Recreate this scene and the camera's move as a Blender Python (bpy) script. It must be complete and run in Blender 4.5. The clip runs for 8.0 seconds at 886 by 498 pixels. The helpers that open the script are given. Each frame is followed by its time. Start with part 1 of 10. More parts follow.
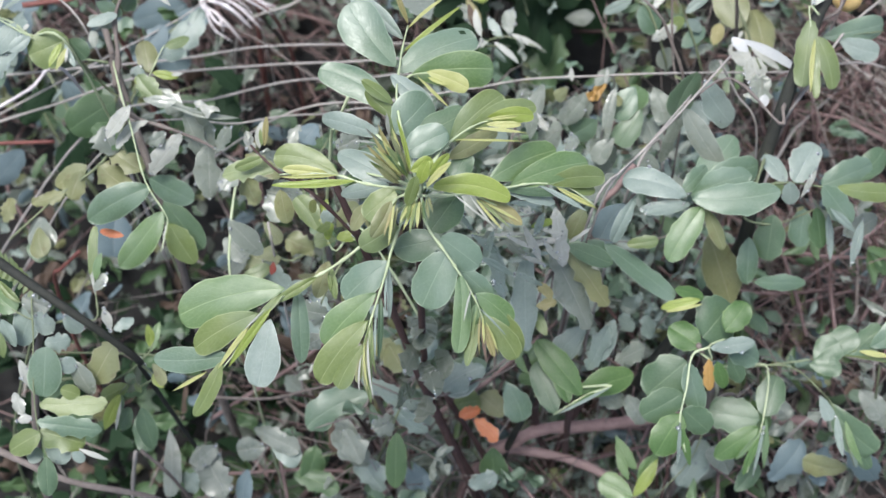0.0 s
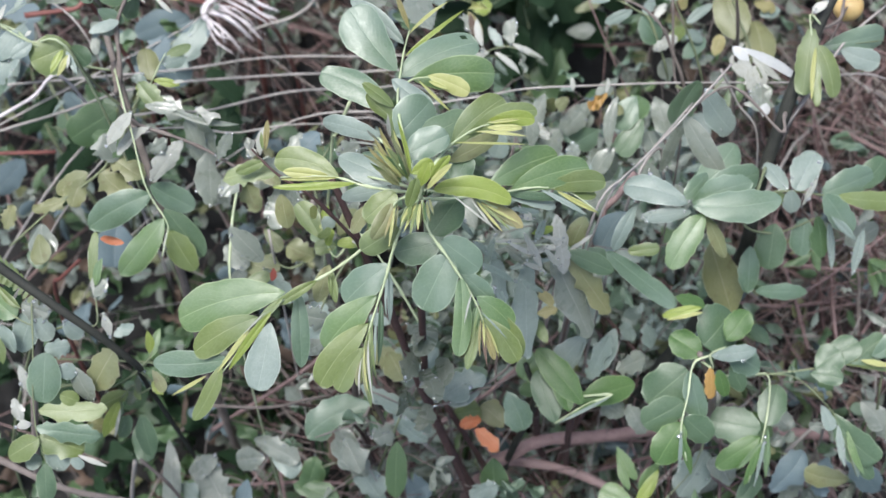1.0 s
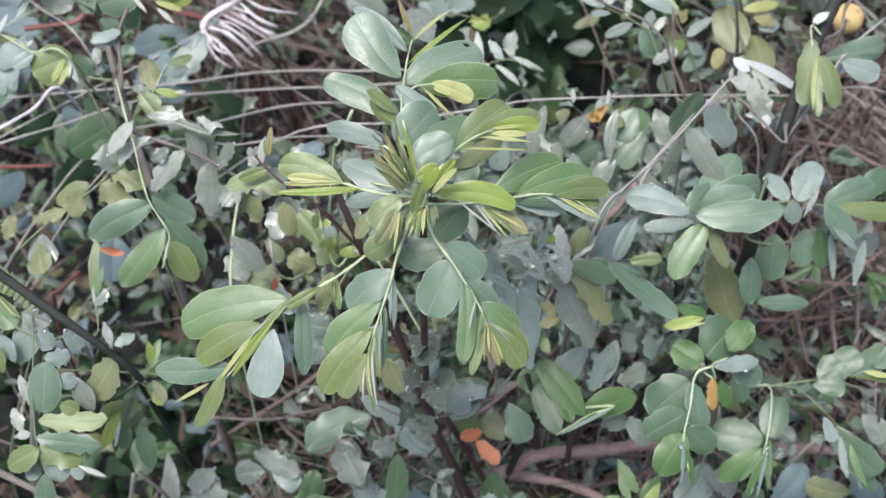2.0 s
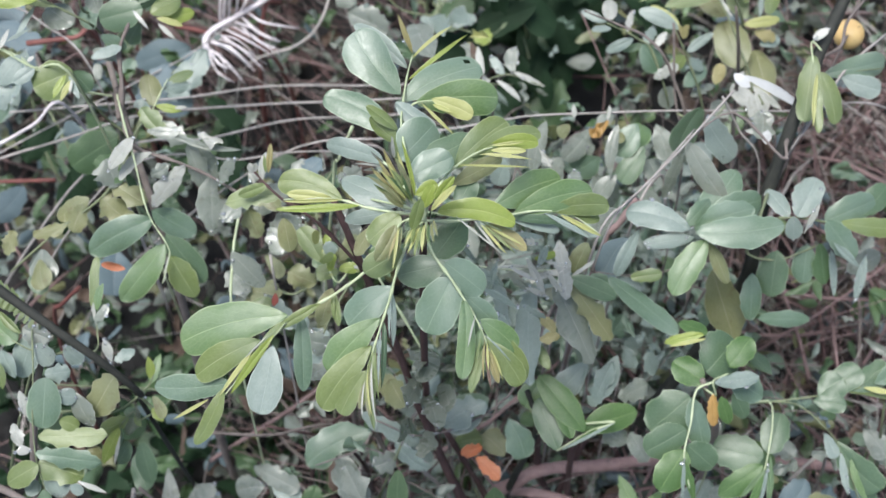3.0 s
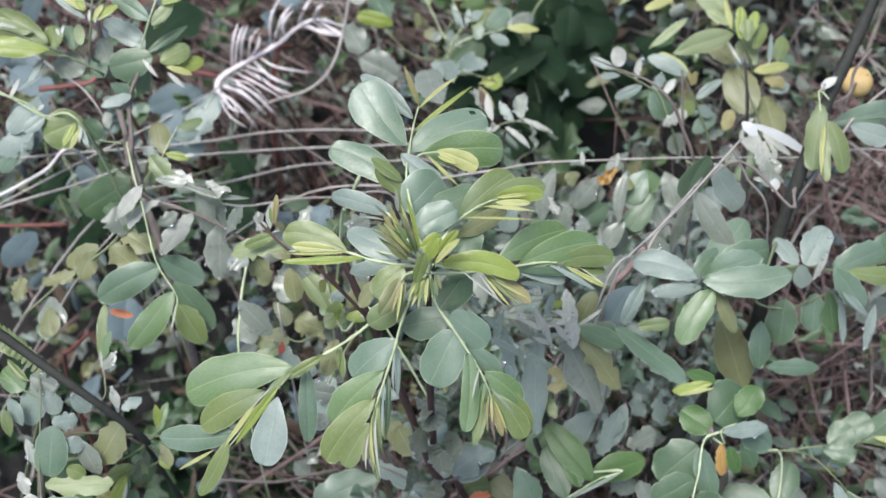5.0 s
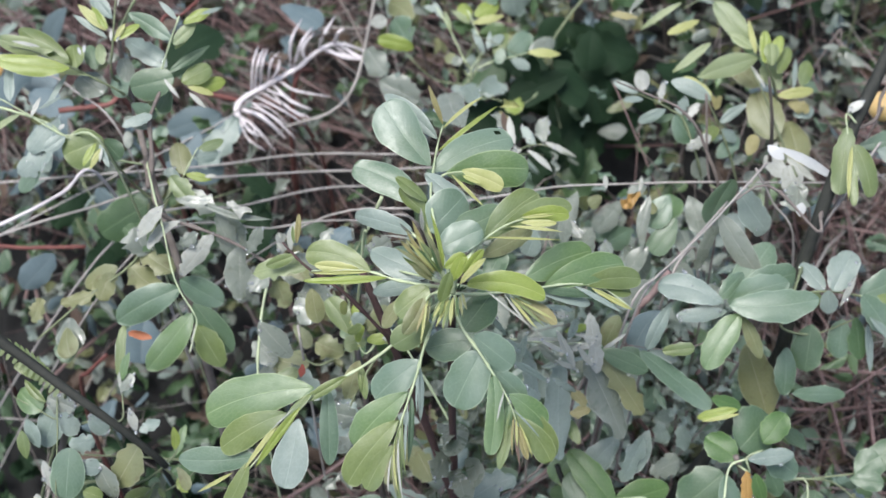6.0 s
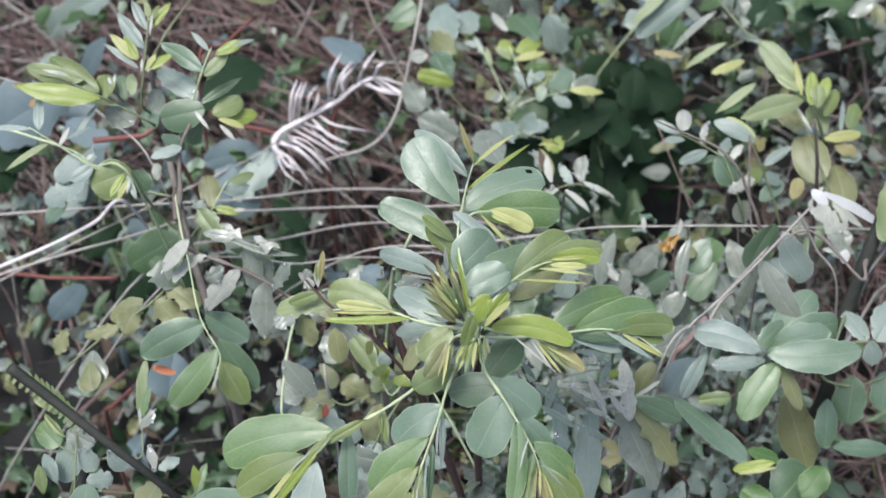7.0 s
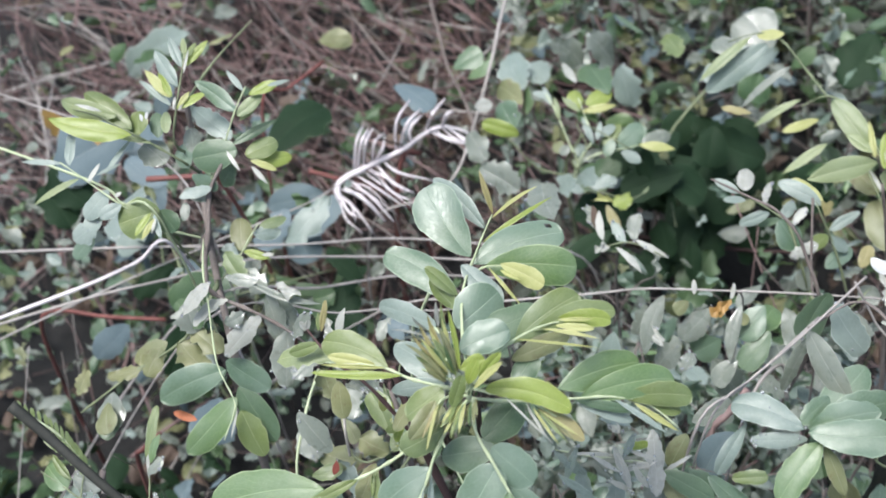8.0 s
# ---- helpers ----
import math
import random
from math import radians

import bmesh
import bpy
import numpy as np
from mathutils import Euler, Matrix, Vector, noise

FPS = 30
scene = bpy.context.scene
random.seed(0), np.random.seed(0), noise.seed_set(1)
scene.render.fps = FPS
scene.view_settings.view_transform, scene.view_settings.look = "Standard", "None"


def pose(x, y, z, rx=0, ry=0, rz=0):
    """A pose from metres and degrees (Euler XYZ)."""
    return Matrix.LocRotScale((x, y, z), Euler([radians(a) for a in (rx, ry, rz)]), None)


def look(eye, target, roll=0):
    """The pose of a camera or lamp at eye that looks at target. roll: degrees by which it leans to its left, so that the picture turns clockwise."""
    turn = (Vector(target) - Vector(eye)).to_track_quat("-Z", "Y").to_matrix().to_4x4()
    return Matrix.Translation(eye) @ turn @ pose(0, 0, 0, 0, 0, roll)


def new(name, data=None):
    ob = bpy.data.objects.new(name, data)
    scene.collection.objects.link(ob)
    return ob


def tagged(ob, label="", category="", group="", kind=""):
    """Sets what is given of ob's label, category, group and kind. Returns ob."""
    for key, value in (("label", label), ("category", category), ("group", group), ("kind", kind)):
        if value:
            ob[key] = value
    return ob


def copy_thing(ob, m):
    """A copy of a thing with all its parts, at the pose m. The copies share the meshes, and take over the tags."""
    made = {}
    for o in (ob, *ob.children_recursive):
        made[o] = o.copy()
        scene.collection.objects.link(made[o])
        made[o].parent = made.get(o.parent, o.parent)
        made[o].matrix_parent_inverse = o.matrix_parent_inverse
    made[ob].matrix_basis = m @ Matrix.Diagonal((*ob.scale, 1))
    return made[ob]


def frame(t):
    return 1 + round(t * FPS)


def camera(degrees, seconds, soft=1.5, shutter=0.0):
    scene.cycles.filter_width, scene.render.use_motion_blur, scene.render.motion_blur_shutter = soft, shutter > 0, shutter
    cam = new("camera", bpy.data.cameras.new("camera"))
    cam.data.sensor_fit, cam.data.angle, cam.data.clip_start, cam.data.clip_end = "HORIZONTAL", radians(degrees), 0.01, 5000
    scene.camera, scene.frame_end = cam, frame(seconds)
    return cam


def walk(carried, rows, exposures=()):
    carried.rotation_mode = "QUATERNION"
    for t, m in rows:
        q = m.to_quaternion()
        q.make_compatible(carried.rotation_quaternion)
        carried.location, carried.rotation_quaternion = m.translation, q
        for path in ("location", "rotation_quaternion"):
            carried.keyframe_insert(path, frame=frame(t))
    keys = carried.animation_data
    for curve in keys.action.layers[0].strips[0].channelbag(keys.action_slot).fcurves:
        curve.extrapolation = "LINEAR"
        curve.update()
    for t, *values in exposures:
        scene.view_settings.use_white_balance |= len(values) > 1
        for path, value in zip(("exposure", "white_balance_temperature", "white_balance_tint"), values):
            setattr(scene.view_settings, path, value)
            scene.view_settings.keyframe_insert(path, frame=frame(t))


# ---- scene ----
cam = camera(34.0, 8.0, soft=1.5, shutter=0.5)
cam.data.dof.use_dof = True
cam.data.dof.focus_distance = 0.81
cam.data.dof.aperture_fstop = 12.0
PATH = [
    (0, look((0.0011, 0.0129, 1.3701), (0.0020, 0.4718, 0.4816), -0.18)),
    (0.5, look((0.0053, 0.0100, 1.3681), (0.0021, 0.4744, 0.4826), -0.56)),
    (1, look((0.0013, 0.0028, 1.3634), (0.0015, 0.4770, 0.4829), -0.13)),
    (2.5, look((-0.0067, -0.0084, 1.3548), (0.0003, 0.4874, 0.4864), 0.57)),
    (3, look((-0.0032, -0.0043, 1.3572), (0.0002, 0.4936, 0.4900), 0.28)),
    (3.5, look((0.0000, -0.0000, 1.3600), (0.0000, 0.5000, 0.4940), 0.00)),
    (4, look((0.0051, 0.0074, 1.3654), (0.0001, 0.5062, 0.4987), -0.48)),
    (4.5, look((0.0071, 0.0057, 1.3654), (-0.0012, 0.5119, 0.5030), -0.80)),
    (6, look((-0.0022, 0.0045, 1.3511), (-0.0203, 0.5404, 0.5070), -1.27)),
    (6.5, look((0.0034, 0.0118, 1.3431), (-0.0308, 0.5559, 0.5048), -2.28)),
    (7, look((0.0106, 0.0199, 1.3326), (-0.0432, 0.5752, 0.5027), -3.06)),
    (7.5, look((0.0269, 0.0308, 1.3196), (-0.0575, 0.5982, 0.5006), -4.26)),
    (8, look((0.0768, 0.0498, 1.2942), (-0.0737, 0.6264, 0.4912), -8.08)),
]
walk(cam, PATH, exposures=[(0.0, 0.97, 6250, 9), (4.5, 0.92, 6250, 9), (6.0, 0.89, 6250, 9), (7.0, 0.88, 6250, 9), (7.5, 0.88, 6250, 9), (8.0, 1.06, 6250, 9)])

# ---- world and light ----
world = bpy.data.worlds.new("overcast_sky")
scene.world = world
world.use_nodes = True
wn = world.node_tree.nodes
sky = wn.new("ShaderNodeTexSky")
sky.sky_type = 'NISHITA'
sky.sun_disc = False
sky.sun_elevation = radians(76)
sky.sun_rotation = radians(-120)
sky.air_density, sky.dust_density = 1.0, 4.0
wn["Background"].inputs["Strength"].default_value = 0.10
world.node_tree.links.new(sky.outputs[0], wn["Background"].inputs["Color"])
sun_data = bpy.data.lights.new("sun", 'SUN')
sun_data.energy, sun_data.angle, sun_data.color = 2.3, radians(24), (1.0, 0.97, 0.93)
sun = new("sun", sun_data)
sun.matrix_world = look((-0.5, 0.02, 2.8), (0.0, 0.3, 0.4))


# ---- materials ----
def nodes_of(name):
    mat = bpy.data.materials.new(name)
    mat.use_nodes = True
    nt = mat.node_tree
    return mat, nt, nt.nodes["Principled BSDF"]


def node(nt, kind, **props):
    n = nt.nodes.new(kind)
    for key, value in props.items():
        if key == "operation":
            n.operation = value
        elif key == "blend_type":
            n.blend_type = value
    return n


def math_node(nt, op, a, b=None):
    n = node(nt, "ShaderNodeMath", operation=op)
    for i, v in enumerate((a, b)):
        if v is None:
            continue
        if isinstance(v, (int, float)):
            n.inputs[i].default_value = v
        else:
            nt.links.new(v, n.inputs[i])
    return n.outputs[0]


def mix_node(nt, fac, a, b, blend='MIX'):
    n = nt.nodes.new("ShaderNodeMixRGB")
    n.blend_type = blend
    for i, v in enumerate((fac, a, b)):
        if isinstance(v, (int, float)):
            n.inputs[i].default_value = v
        elif isinstance(v, tuple):
            n.inputs[i].default_value = (*v, 1)
        else:
            nt.links.new(v, n.inputs[i])
    return n.outputs[0]


def noise_node(nt, scale, detail=3.0, rough=0.55, coord=None):
    n = nt.nodes.new("ShaderNodeTexNoise")
    n.inputs["Scale"].default_value = scale
    n.inputs["Detail"].default_value = detail
    n.inputs["Roughness"].default_value = rough
    if coord is None:
        coord = nt.nodes.new("ShaderNodeNewGeometry").outputs["Position"]
    nt.links.new(coord, n.inputs["Vector"])
    return n.outputs["Fac"]


def ramp(nt, fac, lo, hi):
    n = nt.nodes.new("ShaderNodeMapRange")
    n.inputs["From Min"].default_value, n.inputs["From Max"].default_value = lo, hi
    nt.links.new(fac, n.inputs["Value"])
    return n.outputs["Result"]


def leaf_material(name, colour, second, rib, rough=0.42, thin=0.2, spots=0.0, wet=0.0, vein=0.3, gloss=0.5, bloom_sheen=0.0):
    """A leaf blade: two mingled colours, a pale midrib, side veins and rim along the blade, blotches and fine relief."""
    mat, nt, bsdf = nodes_of(name)
    uv = nt.nodes.new("ShaderNodeTexCoord").outputs["UV"]
    sep = nt.nodes.new("ShaderNodeSeparateXYZ")
    nt.links.new(uv, sep.inputs[0])
    across = math_node(nt, 'ABSOLUTE', math_node(nt, 'SUBTRACT', sep.outputs[0], 0.5))
    rnd = nt.nodes.new("ShaderNodeObjectInfo").outputs["Random"]
    isl = nt.nodes.new("ShaderNodeNewGeometry").outputs["Random Per Island"]
    rnd = math_node(nt, 'FRACT', math_node(nt, 'ADD', rnd, isl))
    patch = noise_node(nt, 45, 2)
    grain = noise_node(nt, 420, 3, 0.6)
    mixed = math_node(nt, 'ADD', math_node(nt, 'MULTIPLY', rnd, 0.6), math_node(nt, 'MULTIPLY', ramp(nt, patch, 0.3, 0.7), 0.45))
    col = mix_node(nt, mixed, colour, second)
    col = mix_node(nt, math_node(nt, 'MULTIPLY', ramp(nt, grain, 0.35, 0.75), 0.22), col, (0.75 * colour[0], 0.75 * colour[1], 0.75 * colour[2]))
    slant = math_node(nt, 'SUBTRACT', math_node(nt, 'MULTIPLY', sep.outputs[1], 9.0), math_node(nt, 'MULTIPLY', across, 9.0))
    slant = math_node(nt, 'ADD', slant, math_node(nt, 'MULTIPLY', noise_node(nt, 130, 2), 1.1))
    side = ramp(nt, math_node(nt, 'ABSOLUTE', math_node(nt, 'SUBTRACT', math_node(nt, 'FRACT', slant), 0.5)), 0.07, 0.0)
    mid = ramp(nt, across, 0.017, 0.006)
    rim = ramp(nt, across, 0.462, 0.497)
    net = nt.nodes.new("ShaderNodeTexVoronoi")
    net.feature = 'DISTANCE_TO_EDGE'
    net.inputs["Scale"].default_value = 330
    nt.links.new(nt.nodes.new("ShaderNodeNewGeometry").outputs["Position"], net.inputs["Vector"])
    mesh_veins = ramp(nt, net.outputs["Distance"], 0.10, 0.02)
    col = mix_node(nt, math_node(nt, 'MULTIPLY', mesh_veins, 0.09), col, rib)
    cloud = ramp(nt, noise_node(nt, 22, 3, 0.6), 0.35, 0.7)
    col = mix_node(nt, math_node(nt, 'MULTIPLY', cloud, 0.24), col, (0.62 * colour[0], 0.66 * colour[1], 0.60 * colour[2]))
    col = mix_node(nt, math_node(nt, 'MULTIPLY', side, 0.60 * vein), col, rib)
    col = mix_node(nt, math_node(nt, 'MULTIPLY', mid, min(1.0, 2.0 * vein)), col, rib)
    col = mix_node(nt, math_node(nt, 'MULTIPLY', rim, 0.75), col, rib)
    if bloom_sheen:
        # blue-grey patches: waxy bloom and reflected-sky sheen mixed into the colour
        wax_sheen = ramp(nt, noise_node(nt, 26, 2, 0.5), 0.40, 0.64)
        col = mix_node(nt, math_node(nt, 'MULTIPLY', wax_sheen, bloom_sheen), col, (0.200, 0.268, 0.232))
    speck = ramp(nt, noise_node(nt, 520, 2, 0.5), 0.66, 0.72)
    col = mix_node(nt, math_node(nt, 'MULTIPLY', speck, 0.10), col, rib)
    if spots:
        blot = ramp(nt, noise_node(nt, 110, 4, 0.7), 0.56, 0.66)
        col = mix_node(nt, math_node(nt, 'MULTIPLY', blot, spots), col, (0.10, 0.065, 0.035))
    nt.links.new(col, bsdf.inputs["Base Color"])
    damp = ramp(nt, noise_node(nt, 85, 2), 0.62, 0.5)
    if wet:
        r = math_node(nt, 'ADD', math_node(nt, 'MULTIPLY', damp, rough - 0.12), 0.12)
    else:
        r = math_node(nt, 'ADD', math_node(nt, 'MULTIPLY', ramp(nt, grain, 0.3, 0.7), 0.15), rough - 0.05)
    nt.links.new(r, bsdf.inputs["Roughness"])
    bsdf.inputs["Specular IOR Level"].default_value = gloss + wet * 0.2
    bump = nt.nodes.new("ShaderNodeBump")
    bump.inputs["Strength"].default_value = 0.35
    bump.inputs["Distance"].default_value = 0.0012
    height = math_node(nt, 'ADD', math_node(nt, 'MULTIPLY', patch, 1.6), math_node(nt, 'SUBTRACT', math_node(nt, 'MULTIPLY', grain, 0.35), math_node(nt, 'ADD', math_node(nt, 'MULTIPLY', mid, 0.6), math_node(nt, 'MULTIPLY', side, 0.12))))
    nt.links.new(height, bump.inputs["Height"])
    nt.links.new(bump.outputs[0], bsdf.inputs["Normal"])
    if thin:
        tr = nt.nodes.new("ShaderNodeBsdfTranslucent")
        nt.links.new(mix_node(nt, 0.5, col, (0.30, 0.42, 0.06)), tr.inputs["Color"])
        ms = nt.nodes.new("ShaderNodeMixShader")
        ms.inputs[0].default_value = thin
        nt.links.new(bsdf.outputs[0], ms.inputs[1])
        nt.links.new(tr.outputs[0], ms.inputs[2])
        nt.links.new(ms.outputs[0], nt.nodes["Material Output"].inputs["Surface"])
    return mat


def bark_material(name, colour, second, scale=160, rough=0.75, strength=0.6):
    mat, nt, bsdf = nodes_of(name)
    a = noise_node(nt, scale, 5, 0.65)
    b = noise_node(nt, scale * 0.15, 2)
    rnd = nt.nodes.new("ShaderNodeObjectInfo").outputs["Random"]
    isl = nt.nodes.new("ShaderNodeNewGeometry").outputs["Random Per Island"]
    f = math_node(nt, 'ADD', math_node(nt, 'MULTIPLY', ramp(nt, a, 0.3, 0.7), 0.55), math_node(nt, 'MULTIPLY', math_node(nt, 'FRACT', math_node(nt, 'ADD', rnd, isl)), 0.45))
    col = mix_node(nt, f, colour, second)
    col = mix_node(nt, math_node(nt, 'MULTIPLY', ramp(nt, b, 0.45, 0.65), 0.35), col, (0.5 * colour[0], 0.5 * colour[1], 0.5 * colour[2]))
    nt.links.new(col, bsdf.inputs["Base Color"])
    bsdf.inputs["Roughness"].default_value = rough
    bsdf.inputs["Specular IOR Level"].default_value = 0.25
    bump = nt.nodes.new("ShaderNodeBump")
    bump.inputs["Strength"].default_value = strength
    bump.inputs["Distance"].default_value = 0.001
    nt.links.new(a, bump.inputs["Height"])
    nt.links.new(bump.outputs[0], bsdf.inputs["Normal"])
    return mat


LEAF = {
    "green": leaf_material("fresh_green_leaf", (0.082, 0.152, 0.048), (0.122, 0.198, 0.076), (0.36, 0.45, 0.24), rough=0.38, gloss=0.75, vein=0.24, bloom_sheen=0.25),
    # middle green, darkened so that shaded leaves carry their shade in the colour
    "mid": leaf_material("mid_and_shade_green_leaf", (0.062, 0.112, 0.062), (0.092, 0.150, 0.086), (0.25, 0.33, 0.21), rough=0.40, gloss=0.7, vein=0.2),
    "deep": leaf_material("deep_green_leaf", (0.050, 0.098, 0.044), (0.080, 0.138, 0.062), (0.20, 0.28, 0.15)),
    "blue": leaf_material("blue_green_leaf", (0.082, 0.145, 0.090), (0.122, 0.186, 0.122), (0.36, 0.45, 0.33), rough=0.38, gloss=0.8, vein=0.2, bloom_sheen=0.4),
    "silver": leaf_material("silvery_leaf", (0.175, 0.232, 0.208), (0.262, 0.315, 0.290), (0.46, 0.52, 0.47), rough=0.40, gloss=0.6, vein=0.14),
    "young": leaf_material("young_leaf", (0.205, 0.275, 0.045), (0.275, 0.345, 0.078), (0.50, 0.53, 0.22), thin=0.30, rough=0.38, gloss=0.6),
    "yellow": leaf_material("yellow_young_leaf", (0.360, 0.385, 0.130), (0.470, 0.480, 0.215), (0.66, 0.64, 0.38), thin=0.3),
    "olive": leaf_material("olive_leaf", (0.150, 0.166, 0.074), (0.222, 0.224, 0.108), (0.36, 0.36, 0.23), spots=0.35, bloom_sheen=0.15),
    "grey": leaf_material("grey_wilted_leaf", (0.150, 0.176, 0.152), (0.232, 0.258, 0.226), (0.36, 0.38, 0.34), rough=0.42, wet=0.6, spots=0.15),
    "slate": leaf_material("slate_blue_leaf", (0.090, 0.130, 0.148), (0.140, 0.188, 0.208), (0.18, 0.22, 0.23), rough=0.5, thin=0.1, gloss=0.3),
    "pale": leaf_material("pale_dried_leaf", (0.315, 0.330, 0.300), (0.460, 0.468, 0.432), (0.56, 0.55, 0.50), rough=0.4, wet=0.6),
    "white": leaf_material("white_petal", (0.430, 0.448, 0.464), (0.520, 0.534, 0.546), (0.68, 0.69, 0.69), rough=0.4, vein=0.1),
    # near-black green, mostly carrying deep shade in the colour
    "dark": leaf_material("dark_and_shade_toned_leaf", (0.012, 0.028, 0.014), (0.020, 0.042, 0.021), (0.03, 0.055, 0.03), rough=0.6, thin=0.05, gloss=0.12),
    "brown": leaf_material("brown_dead_leaf", (0.075, 0.050, 0.038), (0.120, 0.082, 0.062), (0.18, 0.13, 0.10), rough=0.65, spots=0.4, thin=0.05),
    "orange": leaf_material("orange_petal", (0.520, 0.130, 0.040), (0.580, 0.240, 0.130), (0.75, 0.40, 0.22), thin=0.2),
    "leafy": leaf_material("olive_green_leaf", (0.112, 0.156, 0.042), (0.168, 0.216, 0.070), (0.38, 0.43, 0.22), thin=0.25, rough=0.38, gloss=0.65, bloom_sheen=0.2),
    "fresh": leaf_material("pale_fresh_leaf", (0.205, 0.255, 0.115), (0.285, 0.335, 0.175), (0.46, 0.50, 0.32), thin=0.28, rough=0.40, bloom_sheen=0.2),
    "vivid": leaf_material("bright_green_leaf", (0.058, 0.126, 0.036), (0.090, 0.168, 0.056), (0.28, 0.40, 0.17), thin=0.25, rough=0.40, gloss=0.6, vein=0.2),
    "tan": leaf_material("tan_young_leaf", (0.235, 0.210, 0.088), (0.330, 0.300, 0.148), (0.52, 0.47, 0.28), thin=0.25, spots=0.1),
    "red": leaf_material("red_bud", (0.150, 0.022, 0.022), (0.210, 0.045, 0.038), (0.3, 0.10, 0.08)),
    "amber": leaf_material("amber_leaf", (0.380, 0.215, 0.070), (0.490, 0.310, 0.105), (0.58, 0.42, 0.20), spots=0.2),
}
WOOD = {
    "stalk": bark_material("green_stalk", (0.130, 0.160, 0.090), (0.220, 0.250, 0.150), 220, 0.55, 0.25),
    "paler": bark_material("pale_leaf_stalk", (0.36, 0.43, 0.25), (0.50, 0.56, 0.38), 220, 0.5, 0.2),
    "dark": bark_material("dark_bark", (0.022, 0.025, 0.023), (0.052, 0.053, 0.045), 190, 0.7, 0.8),
    "twig": bark_material("grey_twig", (0.120, 0.100, 0.090), (0.235, 0.205, 0.190), 260, 0.75, 0.6),
    "rose": bark_material("rosy_brown_branch", (0.150, 0.098, 0.094), (0.270, 0.195, 0.188), 150, 0.7, 0.6),
    "pinkish": bark_material("pinkish_bare_branch", (0.215, 0.140, 0.134), (0.370, 0.272, 0.262), 150, 0.7, 0.6),
    "maroon": bark_material("maroon_twig", (0.062, 0.038, 0.036), (0.120, 0.075, 0.072), 190, 0.7, 0.6),
    "red": bark_material("red_brown_stalk", (0.150, 0.055, 0.048), (0.225, 0.100, 0.088), 200, 0.6, 0.4),
    "straw": bark_material("dry_straw", (0.265, 0.245, 0.228), (0.41, 0.385, 0.365), 240, 0.65, 0.4),
    "bleached": bark_material("bleached_frond", (0.57, 0.53, 0.55), (0.74, 0.70, 0.72), 200, 0.6, 0.4),
}


def soil_material():
    mat, nt, bsdf = nodes_of("dark_soil_with_litter")
    big, mid, fine = noise_node(nt, 7, 4), noise_node(nt, 60, 5, 0.7), noise_node(nt, 420, 4, 0.7)
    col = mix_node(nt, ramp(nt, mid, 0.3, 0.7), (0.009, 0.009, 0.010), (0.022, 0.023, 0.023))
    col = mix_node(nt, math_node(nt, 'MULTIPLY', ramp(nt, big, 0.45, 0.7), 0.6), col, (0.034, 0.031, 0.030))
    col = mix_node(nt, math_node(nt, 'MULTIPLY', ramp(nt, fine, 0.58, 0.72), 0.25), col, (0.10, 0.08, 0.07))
    nt.links.new(col, bsdf.inputs["Base Color"])
    bsdf.inputs["Roughness"].default_value = 0.9
    bump = nt.nodes.new("ShaderNodeBump")
    bump.inputs["Strength"].default_value = 0.9
    bump.inputs["Distance"].default_value = 0.006
    nt.links.new(math_node(nt, 'ADD', mid, math_node(nt, 'MULTIPLY', fine, 0.4)), bump.inputs["Height"])
    nt.links.new(bump.outputs[0], bsdf.inputs["Normal"])
    return mat


SOIL = soil_material()


# ---- mesh builders ----
def add_tube(bm, pts, radii, sides=6):
    """A tapered, round-ended stalk along points."""
    pts = [Vector(p) for p in pts]
    rings, up = [], Vector((0.31, 0.2, 0.93))
    for i, p in enumerate(pts):
        d = (pts[min(i + 1, len(pts) - 1)] - pts[max(i - 1, 0)]).normalized()
        side = d.cross(up)
        if side.length < 0.05:
            side = d.cross(Vector((1, 0, 0)))
        side.normalize()
        top = side.cross(d)
        rings.append([bm.verts.new(p + radii[i] * (math.cos(a) * side + math.sin(a) * top))
                      for a in (2 * math.pi * k / sides for k in range(sides))])
    for a, b in zip(rings, rings[1:]):
        for k in range(sides):
            bm.faces.new((a[k], a[(k + 1) % sides], b[(k + 1) % sides], b[k]))
    bm.faces.new(rings[0][::-1])
    bm.faces.new(rings[-1])


def smooth_line(pts, steps=4):
    """Points of a Catmull-Rom line through the given ones."""
    pts = [Vector(p) for p in pts]
    if len(pts) < 3:
        return [pts[0].lerp(pts[-1], k / steps) for k in range(steps + 1)]
    ext = [2 * pts[0] - pts[1], *pts, 2 * pts[-1] - pts[-2]]
    out = []
    for a, b, c, d in zip(ext, ext[1:], ext[2:], ext[3:]):
        for k in range(steps):
            t = k / steps
            out.append(0.5 * (2 * b + (c - a) * t + (2 * a - 5 * b + 4 * c - d) * t * t + (3 * b - a - 3 * c + d) * t ** 3))
    return [*out, pts[-1]]


def mesh_of(bm, name, mat):
    me = bpy.data.meshes.new(name)
    for f in bm.faces:
        f.smooth = True
    bm.to_mesh(me)
    bm.free()
    me.materials.append(mat)
    return me


def part(name, bm, mat, parent, label=""):
    """Links a bmesh, in world places, as one mesh under a thing or a part."""
    ob = new(name, mesh_of(bm, name, mat))
    ob.parent = parent
    if parent.type == 'EMPTY':
        ob.matrix_parent_inverse = parent.matrix_basis.inverted()
    return tagged(ob, label)


def plant(name, at, label, category="plant", group=""):
    root = new(name)
    root.empty_display_size = 0.02
    root.location = at
    return tagged(root, label, category, group)


